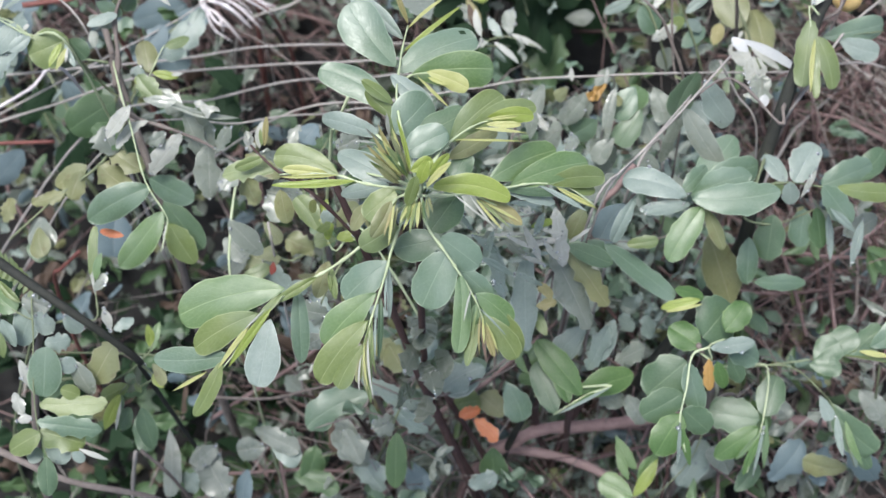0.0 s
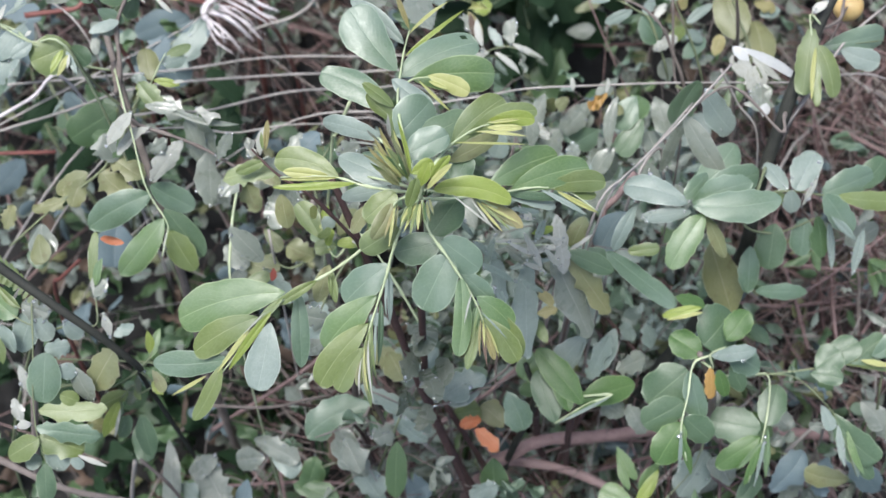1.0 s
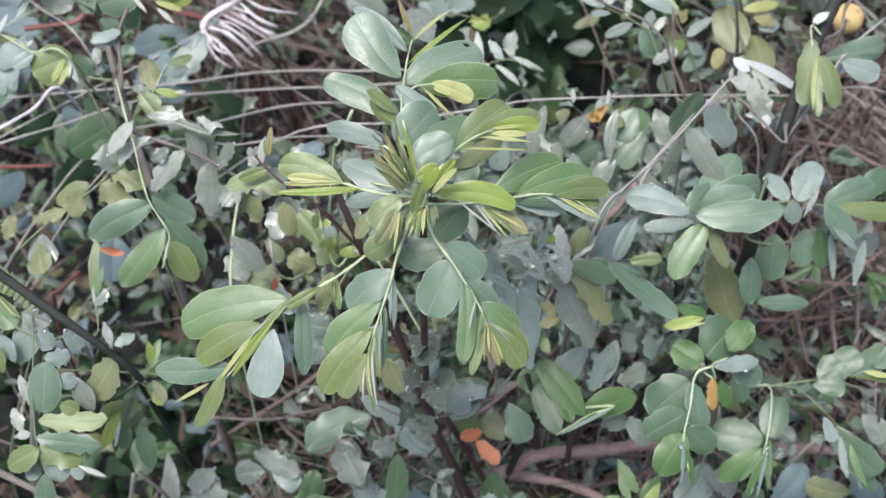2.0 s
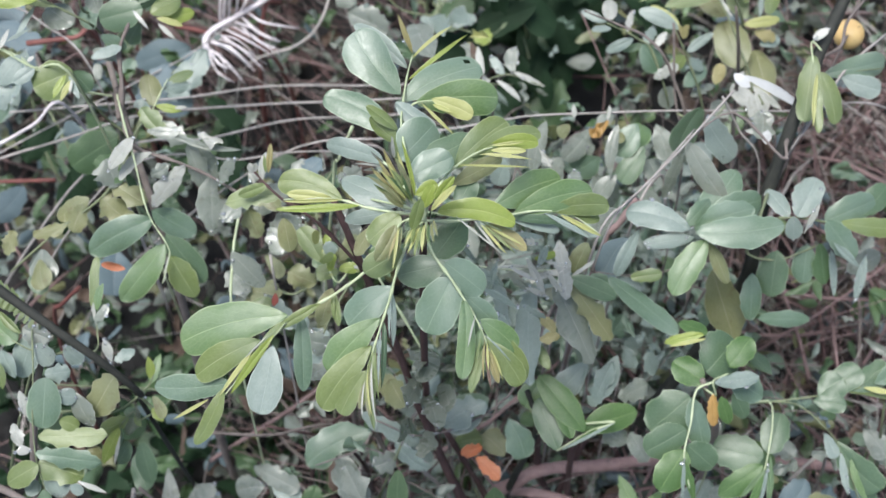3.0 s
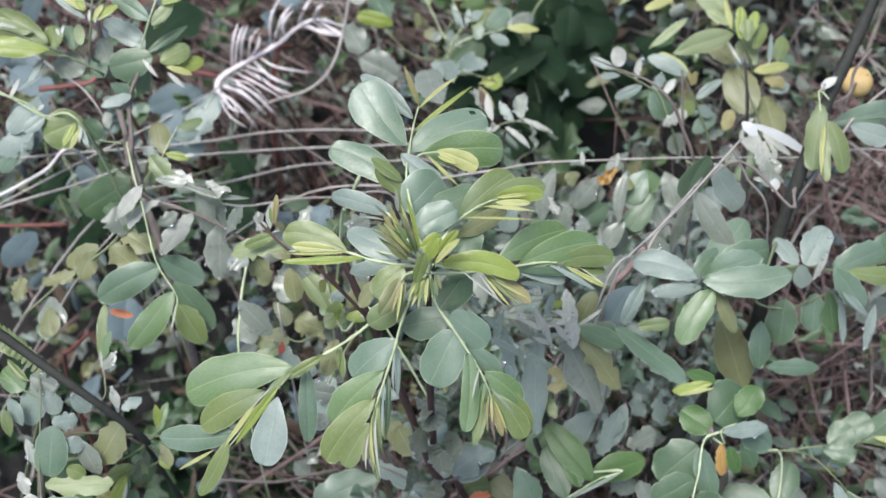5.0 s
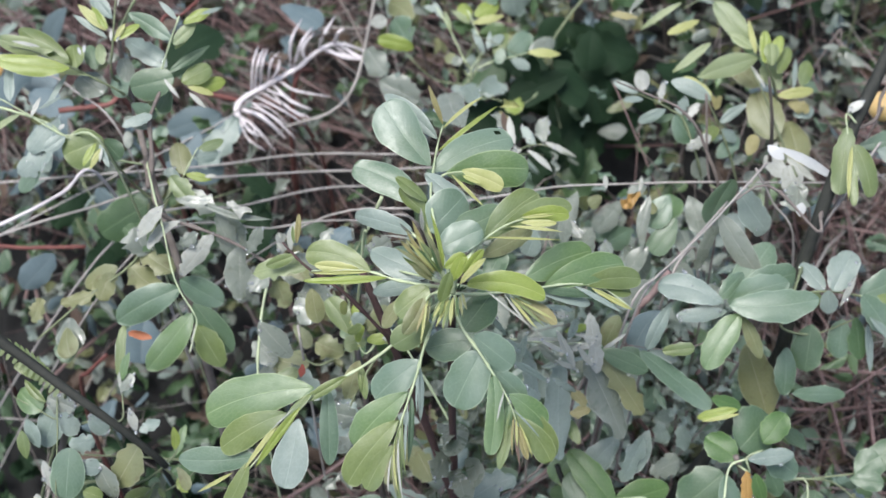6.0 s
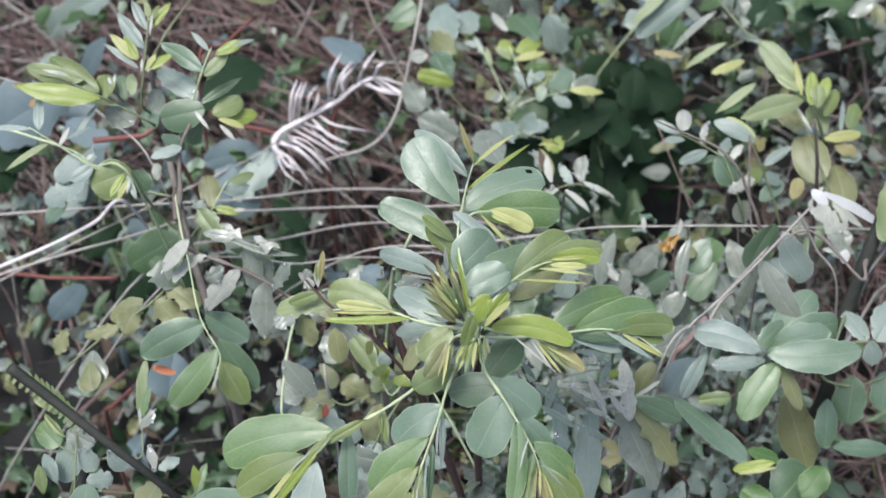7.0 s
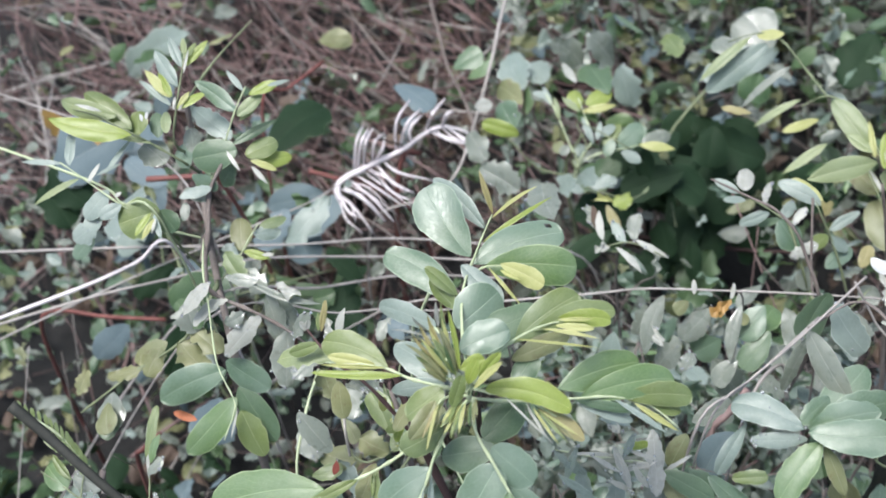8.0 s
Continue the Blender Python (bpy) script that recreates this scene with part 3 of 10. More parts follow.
leaflet(f, "lance", "dark", (-0.0058, 0.3873, 0.7094), (-0.0034, 0.3853, 0.7152), 0.0015, -12, bend=0.06, fold=0.7)
f = leaf(root, [(-0.0116, 0.4003, 0.6894), (-0.0277, 0.4046, 0.6850), (-0.0430, 0.4060, 0.6882), (-0.0555, 0.4109, 0.6876), (-0.0746, 0.4153, 0.6822), (-0.0884, 0.4178, 0.6768)], 0.000735, "paler")
leaflet(f, "obovate", "leafy", (-0.0556, 0.4163, 0.6793), (-0.0918, 0.4295, 0.6779), 0.0163, 8, bend=0.16, fold=0.22)
leaflet(f, "oval", "yellow", (-0.0614, 0.4146, 0.6839), (-0.0861, 0.4177, 0.6835), 0.0068, -12, fold=0.45)
leaflet(f, "oval", "young", (-0.0453, 0.4061, 0.6898), (-0.0904, 0.4031, 0.6907), 0.0061, 14, bend=-0.05, fold=0.5)
leaflet(f, "lance", "yellow", (-0.0548, 0.4106, 0.6887), (-0.0879, 0.4097, 0.6884), 0.0034, -20, fold=0.8)
leaflet(f, "lance", "pale", (-0.0646, 0.4109, 0.6894), (-0.0814, 0.4098, 0.6889), 0.0015, 0, fold=0.8)
f = leaf(root, [(-0.0097, 0.4015, 0.6946), (-0.0001, 0.4225, 0.6905), (0.0076, 0.4314, 0.6910), (0.0202, 0.4425, 0.6880), (0.0330, 0.4493, 0.6838)], 0.000735, "paler")
leaflet(f, "obovate", "leafy", (0.0058, 0.4355, 0.6815), (0.0357, 0.4637, 0.6861), 0.0196, 8, bend=-0.1)
leaflet(f, "obovate", "leafy", (0.0149, 0.4412, 0.6843), (0.0544, 0.4571, 0.6840), 0.0139, 10, bend=-0.14, fold=0.2)
leaflet(f, "obovate", "young", (0.0250, 0.4470, 0.6862), (0.0529, 0.4512, 0.6838), 0.0104, 8, bend=-0.12, fold=0.3)
leaflet(f, "oval", "yellow", (0.0261, 0.4423, 0.6889), (0.0454, 0.4410, 0.6903), 0.0047, -14, fold=0.5)
leaflet(f, "lance", "yellow", (0.0268, 0.4457, 0.6889), (0.0444, 0.4473, 0.6897), 0.0028, 10, fold=0.7)
leaflet(f, "lance", "yellow", (0.0198, 0.4383, 0.6911), (0.0488, 0.4359, 0.6895), 0.0034, -20, fold=0.7)
leaflet(f, "oval", "olive", (0.0051, 0.4274, 0.6778), (0.0327, 0.4443, 0.6781), 0.0114, 18)
leaflet(f, "lance", "yellow", (0.0073, 0.4307, 0.6919), (0.0483, 0.4308, 0.6895), 0.0019, 0, fold=0.8)
leaflet(f, "round", "mid", (0.0074, 0.4166, 0.6715), (0.0162, 0.4333, 0.6742), 0.0126, -6)
f = leaf(root, [(-0.0097, 0.3996, 0.6936), (0.0015, 0.4004, 0.6893), (0.0152, 0.4001, 0.6891), (0.0232, 0.3972, 0.6851), (0.0311, 0.3940, 0.6832)], 0.000735, "paler")
leaflet(f, "oblong", "young", (-0.0033, 0.3990, 0.6952), (0.0382, 0.3944, 0.6900), 0.0127, 10, bend=-0.2, fold=0.22)
leaflet(f, "oval", "tan", (0.0220, 0.3971, 0.6840), (0.0450, 0.3864, 0.6755), 0.0092, -14, bend=-0.06, fold=0.4)
leaflet(f, "lance", "leafy", (0.0213, 0.3955, 0.6867), (0.0382, 0.3802, 0.6824), 0.0027, -20, fold=0.8)
leaflet(f, "lance", "yellow", (0.0197, 0.3949, 0.6891), (0.0339, 0.3785, 0.6842), 0.0024, 15, fold=0.8)
leaflet(f, "lance", "pale", (0.0164, 0.3950, 0.6925), (0.0305, 0.3772, 0.6867), 0.0021, 25, fold=0.8)
leaflet(f, "lance", "olive", (0.0238, 0.3951, 0.6862), (0.0419, 0.3811, 0.6826), 0.0027, -20, fold=0.8)
leaflet(f, "lance", "pale", (0.0061, 0.3965, 0.6948), (0.0319, 0.3766, 0.6878), 0.0018, 15, fold=0.8)
leaflet(f, "lance", "yellow", (0.0249, 0.3926, 0.6893), (0.0429, 0.3823, 0.6879), 0.0021, 25, fold=0.8)
f = leaf(root, [(-0.0107, 0.3977, 0.6878), (0.0061, 0.4067, 0.6722), (0.0364, 0.4191, 0.6584), (0.0512, 0.4251, 0.6525), (0.0645, 0.4282, 0.6473), (0.0764, 0.4284, 0.6404), (0.0902, 0.4222, 0.6322)], 0.000735, "paler")
leaflet(f, "obovate", "green", (0.0280, 0.4261, 0.6552), (0.0677, 0.4491, 0.6498), 0.0208, 10, bend=-0.1)
leaflet(f, "obovate", "green", (0.0393, 0.4234, 0.6522), (0.0860, 0.4425, 0.6468), 0.0195, 6, bend=-0.1, fold=0.18)
leaflet(f, "obovate", "leafy", (0.0606, 0.4281, 0.6481), (0.0960, 0.4361, 0.6410), 0.0137, 12, bend=-0.1, fold=0.2)
leaflet(f, "oval", "silver", (0.0378, 0.4226, 0.6484), (0.0668, 0.4205, 0.6378), 0.0078, -20)
leaflet(f, "oval", "mid", (0.0377, 0.4223, 0.6516), (0.0682, 0.4219, 0.6465), 0.0058, 16)
leaflet(f, "lance", "silver", (0.0571, 0.4247, 0.6514), (0.0847, 0.4126, 0.6420), 0.0042, -18, fold=0.6)
leaflet(f, "lance", "yellow", (0.0669, 0.4253, 0.6484), (0.0909, 0.4144, 0.6420), 0.0039, 14, fold=0.6)
leaflet(f, "oval", "leafy", (0.0741, 0.4315, 0.6417), (0.0908, 0.4303, 0.6340), 0.0089, -10, fold=0.35)
leaflet(f, "lance", "yellow", (0.0708, 0.4245, 0.6479), (0.0857, 0.4155, 0.6427), 0.0023, 0, fold=0.8)
f = leaf(root, [(-0.0116, 0.3977, 0.6902), (-0.0206, 0.3957, 0.6913), (-0.0246, 0.3895, 0.6948), (-0.0271, 0.3835, 0.6913)], 0.000735, "paler")
leaflet(f, "round", "leafy", (-0.0236, 0.3972, 0.6947), (-0.0406, 0.3856, 0.6858), 0.0164, 8, fold=0.2)
leaflet(f, "oval", "olive", (-0.0257, 0.3883, 0.6987), (-0.0361, 0.3707, 0.6909), 0.0102, -12, bend=-0.08, fold=0.35)
leaflet(f, "lance", "yellow", (-0.0235, 0.3857, 0.7015), (-0.0269, 0.3644, 0.6939), 0.0027, -18, bend=0.06, fold=0.7)
leaflet(f, "lance", "tan", (-0.0243, 0.3835, 0.7017), (-0.0292, 0.3677, 0.6972), 0.0021, 20, fold=0.7)
leaflet(f, "lance", "yellow", (-0.0242, 0.3831, 0.7037), (-0.0258, 0.3660, 0.6985), 0.0018, -4, fold=0.7)
leaflet(f, "lance", "olive", (-0.0223, 0.3855, 0.7001), (-0.0243, 0.3724, 0.6948), 0.0021, -10, fold=0.7)
leaflet(f, "oval", "olive", (-0.0392, 0.3954, 0.6844), (-0.0481, 0.3853, 0.6717), 0.0086, 10)
leaflet(f, "round", "leafy", (-0.0226, 0.3839, 0.6800), (-0.0430, 0.3752, 0.6704), 0.0159, -10)
f = leaf(root, [(-0.0116, 0.3977, 0.6878), (-0.0196, 0.3876, 0.6809), (-0.0259, 0.3721, 0.6743), (-0.0290, 0.3624, 0.6665), (-0.0338, 0.3513, 0.6566), (-0.0385, 0.3403, 0.6469), (-0.0418, 0.3325, 0.6389), (-0.0436, 0.3271, 0.6313)], 0.000735, "paler")
leaflet(f, "obovate", "blue", (-0.0278, 0.3707, 0.6631), (-0.0526, 0.3551, 0.6474), 0.0198, 8, bend=0.06)
leaflet(f, "obovate", "green", (-0.0345, 0.3555, 0.6551), (-0.0639, 0.3336, 0.6334), 0.0204, 6, bend=0.08, fold=0.18)
leaflet(f, "obovate", "leafy", (-0.0390, 0.3418, 0.6494), (-0.0666, 0.3143, 0.6268), 0.0179, 6, bend=0.08, fold=0.16)
leaflet(f, "obovate", "leafy", (-0.0424, 0.3300, 0.6429), (-0.0565, 0.3110, 0.6274), 0.0117, 8, bend=0.05, fold=0.25)
leaflet(f, "oval", "olive", (-0.0427, 0.3247, 0.6398), (-0.0458, 0.3119, 0.6325), 0.0052, -12, fold=0.4)
leaflet(f, "lance", "mid", (-0.0326, 0.3531, 0.6557), (-0.0342, 0.3222, 0.6357), 0.0049, -24, fold=0.6)
leaflet(f, "lance", "leafy", (-0.0383, 0.3382, 0.6501), (-0.0377, 0.3005, 0.6284), 0.0067, -12, bend=0.1, fold=0.5)
leaflet(f, "lance", "olive", (-0.0397, 0.3328, 0.6486), (-0.0396, 0.3045, 0.6347), 0.0040, 18, bend=0.08, fold=0.6)
leaflet(f, "lance", "tan", (-0.0420, 0.3259, 0.6431), (-0.0406, 0.3066, 0.6343), 0.0034, -10, fold=0.7)
leaflet(f, "lance", "yellow", (-0.0409, 0.3288, 0.6486), (-0.0383, 0.3043, 0.6368), 0.0018, 0, bend=0.1, fold=0.8)
leaflet(f, "lance", "silver", (-0.0280, 0.3673, 0.6629), (-0.0281, 0.3451, 0.6409), 0.0040, -20, fold=0.5)
leaflet(f, "lance", "silver", (-0.0340, 0.3459, 0.6622), (-0.0352, 0.3183, 0.6463), 0.0021, -18, bend=0.06, fold=0.8)
leaflet(f, "lance", "leafy", (-0.0365, 0.3396, 0.6578), (-0.0346, 0.3119, 0.6419), 0.0024, 14, bend=0.06, fold=0.8)
leaflet(f, "lance", "pale", (-0.0390, 0.3311, 0.6510), (-0.0359, 0.3005, 0.6333), 0.0018, 6, bend=0.06, fold=0.8)
leaflet(f, "lance", "leafy", (-0.0416, 0.3284, 0.6451), (-0.0429, 0.3114, 0.6353), 0.0021, -18, bend=0.06, fold=0.8)
leaflet(f, "lance", "pale", (-0.0429, 0.3247, 0.6413), (-0.0442, 0.3067, 0.6309), 0.0015, 14, bend=0.06, fold=0.8)
leaflet(f, "lance", "silver", (-0.0283, 0.3567, 0.6744), (-0.0289, 0.3384, 0.6639), 0.0018, 6, bend=0.06, fold=0.8)
f = leaf(root, [(-0.0098, 0.3977, 0.6878), (-0.0070, 0.3840, 0.6799), (0.0030, 0.3704, 0.6743), (0.0094, 0.3629, 0.6677), (0.0153, 0.3558, 0.6613), (0.0202, 0.3488, 0.6549), (0.0239, 0.3415, 0.6473)], 0.000735, "paler")
leaflet(f, "round", "blue", (0.0042, 0.3730, 0.6687), (-0.0100, 0.3500, 0.6487), 0.0234, 6, fold=0.14)
leaflet(f, "round", "blue", (0.0006, 0.3806, 0.6720), (0.0216, 0.3696, 0.6586), 0.0185, -6)
leaflet(f, "round", "mid", (-0.0051, 0.3899, 0.6620), (0.0105, 0.4118, 0.6653), 0.0188, 6)
leaflet(f, "oval", "blue", (0.0017, 0.3858, 0.6610), (-0.0259, 0.3831, 0.6527), 0.0181, 10)
leaflet(f, "oblong", "green", (0.0110, 0.3596, 0.6674), (0.0095, 0.3240, 0.6446), 0.0116, -14, bend=-0.06, fold=0.3)
leaflet(f, "oval", "mid", (0.0141, 0.3605, 0.6602), (0.0172, 0.3350, 0.6409), 0.0086, 10)
leaflet(f, "oval", "green", (0.0196, 0.3483, 0.6558), (0.0150, 0.3327, 0.6446), 0.0074, -14, fold=0.35)
leaflet(f, "oval", "leafy", (0.0205, 0.3388, 0.6503), (0.0144, 0.3186, 0.6387), 0.0073, 12, fold=0.35)
leaflet(f, "oval", "blue", (0.0104, 0.3684, 0.6594), (0.0291, 0.3567, 0.6456), 0.0105, 8)
leaflet(f, "obovate", "green", (0.0196, 0.3549, 0.6549), (0.0396, 0.3431, 0.6411), 0.0142, -6, bend=-0.1, fold=0.2)
leaflet(f, "obovate", "leafy", (0.0236, 0.3435, 0.6518), (0.0421, 0.3244, 0.6361), 0.0141, 6, bend=-0.12, fold=0.25)
leaflet(f, "oval", "leafy", (0.0265, 0.3498, 0.6471), (0.0448, 0.3303, 0.6288), 0.0124, 8, bend=-0.12)
leaflet(f, "oval", "tan", (0.0235, 0.3375, 0.6530), (0.0293, 0.3219, 0.6440), 0.0049, -14, fold=0.45)
leaflet(f, "lance", "brown", (0.0222, 0.3390, 0.6556), (0.0252, 0.3171, 0.6453), 0.0027, 12, fold=0.7)
leaflet(f, "lance", "yellow", (0.0231, 0.3395, 0.6573), (0.0237, 0.3256, 0.6516), 0.0021, 0, fold=0.8)
leaflet(f, "lance", "pale", (0.0170, 0.3514, 0.6675), (0.0127, 0.3362, 0.6588), 0.0018, -18, bend=0.06, fold=0.8)
leaflet(f, "lance", "leafy", (0.0206, 0.3431, 0.6612), (0.0170, 0.3273, 0.6521), 0.0018, 14, bend=0.06, fold=0.8)
leaflet(f, "lance", "tan", (0.0219, 0.3400, 0.6592), (0.0213, 0.3210, 0.6484), 0.0018, 6, bend=0.06, fold=0.8)
leaflet(f, "lance", "yellow", (0.0244, 0.3382, 0.6545), (0.0317, 0.3218, 0.6451), 0.0018, -18, bend=-0.06, fold=0.8)
leaflet(f, "lance", "silver", (0.0212, 0.3431, 0.6611), (0.0358, 0.3300, 0.6535), 0.0015, 14, bend=-0.06, fold=0.8)
f = leaf(root, [(-0.0109, 0.4017, 0.6809), (-0.0282, 0.3958, 0.6661), (-0.0445, 0.3874, 0.6487), (-0.0575, 0.3814, 0.6395), (-0.0704, 0.3757, 0.6340), (-0.0832, 0.3701, 0.6309), (-0.0961, 0.3606, 0.6243), (-0.1077, 0.3507, 0.6152), (-0.1195, 0.3395, 0.6042), (-0.1272, 0.3338, 0.5964)], 0.00084, "paler")
leaflet(f, "obovate", "green", (-0.0886, 0.3735, 0.6233), (-0.1514, 0.3653, 0.6052), 0.0273, 6, bend=0.12, fold=0.14)
leaflet(f, "obovate", "leafy", (-0.1034, 0.3593, 0.6211), (-0.1416, 0.3457, 0.6020), 0.0174, 6, bend=0.08, fold=0.16)
leaflet(f, "oval", "blue", (-0.1221, 0.3418, 0.6006), (-0.1672, 0.3440, 0.5906), 0.0176, -8, bend=-0.05)
leaflet(f, "obovate", "silver", (-0.0960, 0.3542, 0.6243), (-0.1036, 0.3208, 0.6051), 0.0191, 8, bend=-0.04, fold=0.18)
leaflet(f, "oval", "blue", (-0.0816, 0.3755, 0.6201), (-0.0808, 0.3410, 0.5910), 0.0117, -12, fold=0.3)
leaflet(f, "oval", "leafy", (-0.1253, 0.3373, 0.6029), (-0.1421, 0.3114, 0.5834), 0.0116, 12, bend=-0.1, fold=0.3)
leaflet(f, "oval", "leafy", (-0.0697, 0.3752, 0.6349), (-0.0935, 0.3639, 0.6262), 0.0070, -10, fold=0.3)
leaflet(f, "lance", "leafy", (-0.0886, 0.3662, 0.6317), (-0.1048, 0.3532, 0.6220), 0.0054, 12, fold=0.4)
leaflet(f, "lance", "young", (-0.0949, 0.3594, 0.6283), (-0.1203, 0.3317, 0.6079), 0.0061, -8, bend=0.04, fold=0.4)
leaflet(f, "lance", "yellow", (-0.1064, 0.3523, 0.6239), (-0.1264, 0.3299, 0.6088), 0.0035, 14, fold=0.6)
leaflet(f, "lance", "yellow", (-0.1346, 0.3346, 0.5945), (-0.1555, 0.3262, 0.5852), 0.0033, 0, fold=0.7)
leaflet(f, "lance", "pale", (-0.0984, 0.3577, 0.6303), (-0.1114, 0.3475, 0.6222), 0.0016, 0, fold=0.8)
leaflet(f, "oval", "olive", (-0.0638, 0.3892, 0.6273), (-0.0713, 0.3724, 0.6131), 0.0117, -10)
leaflet(f, "oval", "leafy", (-0.0620, 0.3837, 0.6310), (-0.0595, 0.3675, 0.6216), 0.0058, 12, fold=0.4)
leaflet(f, "lance", "leafy", (-0.0632, 0.3812, 0.6315), (-0.0625, 0.3701, 0.6251), 0.0032, -12, fold=0.5)
stem(root, [(0.0292, 0.3708, 0.2360), (-0.0098, 0.3999, 0.3914), (-0.0326, 0.4173, 0.5054), (-0.0490, 0.4251, 0.5850), (-0.0576, 0.4371, 0.6092), (-0.0649, 0.4481, 0.6272)], 0.0030, 0.0020, "maroon", name="side_stem")
f = leaf(root, [(-0.0487, 0.4227, 0.5894), (-0.0743, 0.4365, 0.6205), (-0.0943, 0.4435, 0.6362), (-0.1042, 0.4499, 0.6434), (-0.1102, 0.4546, 0.6485)], 0.0009, "maroon")
leaflet(f, "oval", "pale", (-0.1102, 0.4541, 0.6480), (-0.1133, 0.4559, 0.6537), 0.0039, 0, fold=0.5)
leaflet(f, "oval", "pale", (-0.1099, 0.4546, 0.6484), (-0.1087, 0.4570, 0.6544), 0.0036, 20, fold=0.5)
leaflet(f, "oval", "tan", (-0.1016, 0.4526, 0.6503), (-0.0998, 0.4652, 0.6622), 0.0043, 10, fold=0.6)
leaflet(f, "lance", "leafy", (-0.1029, 0.4525, 0.6505), (-0.1036, 0.4605, 0.6574), 0.0030, -10, fold=0.6)
leaflet(f, "ragged", "fresh", (-0.0966, 0.4480, 0.6325), (-0.1292, 0.4485, 0.6238), 0.0147, 12, bend=0.1, fold=0.3)
leaflet(f, "oval", "leafy", (-0.1029, 0.4495, 0.6428), (-0.1200, 0.4458, 0.6362), 0.0086, -14, fold=0.35)
leaflet(f, "oval", "olive", (-0.0954, 0.4437, 0.6148), (-0.0920, 0.4289, 0.5994), 0.0116, 10)
f = leaf(root, [(-0.0569, 0.4260, 0.5683), (-0.0692, 0.4078, 0.5578), (-0.0785, 0.3916, 0.5428)], 0.0008, "stalk")
lf(f, "crumple", "pale", (-0.0878, 0.3955, 0.5509), (-0.0692, 0.3898, 0.5533), 0.0165, 10)
lf(f, "crumple", "pale", (-0.0880, 0.3757, 0.5337), (-0.0724, 0.3804, 0.5421), 0.0125, -12)
f = leaf(root, [(-0.0121, 0.4090, 0.4989), (-0.0327, 0.4360, 0.5237), (-0.0533, 0.4631, 0.5304), (-0.0679, 0.4482, 0.5253), (-0.0753, 0.4578, 0.5308), (-0.0783, 0.4668, 0.5360)], 0.0007, "paler")
lf(f, "obovate", "leafy", (-0.0793, 0.4606, 0.5289), (-0.0944, 0.4821, 0.5376), 0.0146, -14)
lf(f, "oblong", "yellow", (-0.0821, 0.4662, 0.5444), (-0.0819, 0.4685, 0.5580), 0.0058, 22)
lf(f, "obovate", "silver", (-0.0784, 0.4651, 0.5329), (-0.0710, 0.4709, 0.5363), 0.0095, 17)
lf(f, "oblong", "leafy", (-0.0798, 0.4555, 0.5396), (-0.0701, 0.4541, 0.5525), 0.0058, -1)
lf(f, "oblong", "young", (-0.0735, 0.4525, 0.5328), (-0.0704, 0.4609, 0.5404), 0.0067, -9)
lf(f, "oblong", "young", (-0.0679, 0.4559, 0.5297), (-0.0531, 0.4560, 0.5311), 0.0075, -1)
lf(f, "lance", "red", (-0.1107, 0.4345, 0.5181), (-0.1093, 0.4409, 0.5250), 0.0045, 3)
lf(f, "crumple", "pale", (-0.0605, 0.4636, 0.5356), (-0.0530, 0.4533, 0.5314), 0.0053, 11)
lf(f, "fold", "yellow", (-0.0760, 0.4595, 0.5332), (-0.0768, 0.4574, 0.5329), 0.0014, 0, "stipule")
lf(f, "fold", "yellow", (-0.0782, 0.4662, 0.5370), (-0.0789, 0.4634, 0.5364), 0.0012, 0, "stipule")
lf(f, "fold", "yellow", (-0.0775, 0.4640, 0.5357), (-0.0776, 0.4617, 0.5354), 0.0009, 0, "stipule")
lf(f, "fold", "yellow", (-0.0763, 0.4606, 0.5338), (-0.0778, 0.4590, 0.5338), 0.0012, 0, "stipule")
lf(f, "fold", "yellow", (-0.0734, 0.4549, 0.5305), (-0.0730, 0.4562, 0.5322), 0.0016, 0, "stipule")
lf(f, "fold", "yellow", (-0.0716, 0.4525, 0.5291), (-0.0745, 0.4515, 0.5295), 0.0015, 0, "stipule")

root = plant("shrub", (-0.190, 0.480, 0.000), "slender grey-green shrub with small leaves and young yellow tips", "plant")
stem(root, [(-0.190, 0.480, -0.012), (-0.200, 0.500, 0.200), (-0.200, 0.520, 0.420), (-0.224, 0.584, 0.496), (-0.245, 0.649, 0.531), (-0.251, 0.675, 0.574)], 0.004, 0.0018, "twig")
f = leaf(root, [(-0.2336, 0.6135, 0.5119), (-0.2225, 0.5797, 0.5435), (-0.2114, 0.5459, 0.5551), (-0.2065, 0.5312, 0.5466), (-0.1975, 0.5001, 0.5287), (-0.1846, 0.4814, 0.5179), (-0.1831, 0.4739, 0.5135), (-0.1876, 0.4585, 0.5046)], 0.0006, "paler")
leaflet(f, "oval", "blue", (-0.2005, 0.5167, 0.5039), (-0.1719, 0.5080, 0.4866), 0.0183, 16, fold=0.18, worn=0.02)
leaflet(f, "oval", "blue", (-0.1999, 0.5117, 0.5005), (-0.2456, 0.4959, 0.4808), 0.0252, -12, fold=0.16, worn=0.02, bend=0.08)
leaflet(f, "oval", "mid", (-0.1923, 0.5057, 0.4900), (-0.1673, 0.4832, 0.4612), 0.0192, -8, fold=0.18, worn=0.02)
leaflet(f, "oval", "leafy", (-0.1888, 0.4922, 0.4831), (-0.1732, 0.4727, 0.4594), 0.0199, 6, fold=0.15, worn=0.1)
leaflet(f, "oval", "green", (-0.1925, 0.4990, 0.4879), (-0.2250, 0.4693, 0.4605), 0.0214, 8, fold=0.2, worn=0.02, bend=-0.05)
leaflet(f, "lance", "pale", (-0.1887, 0.4883, 0.4901), (-0.1924, 0.4733, 0.4779), 0.0019, 0, fold=0.5)
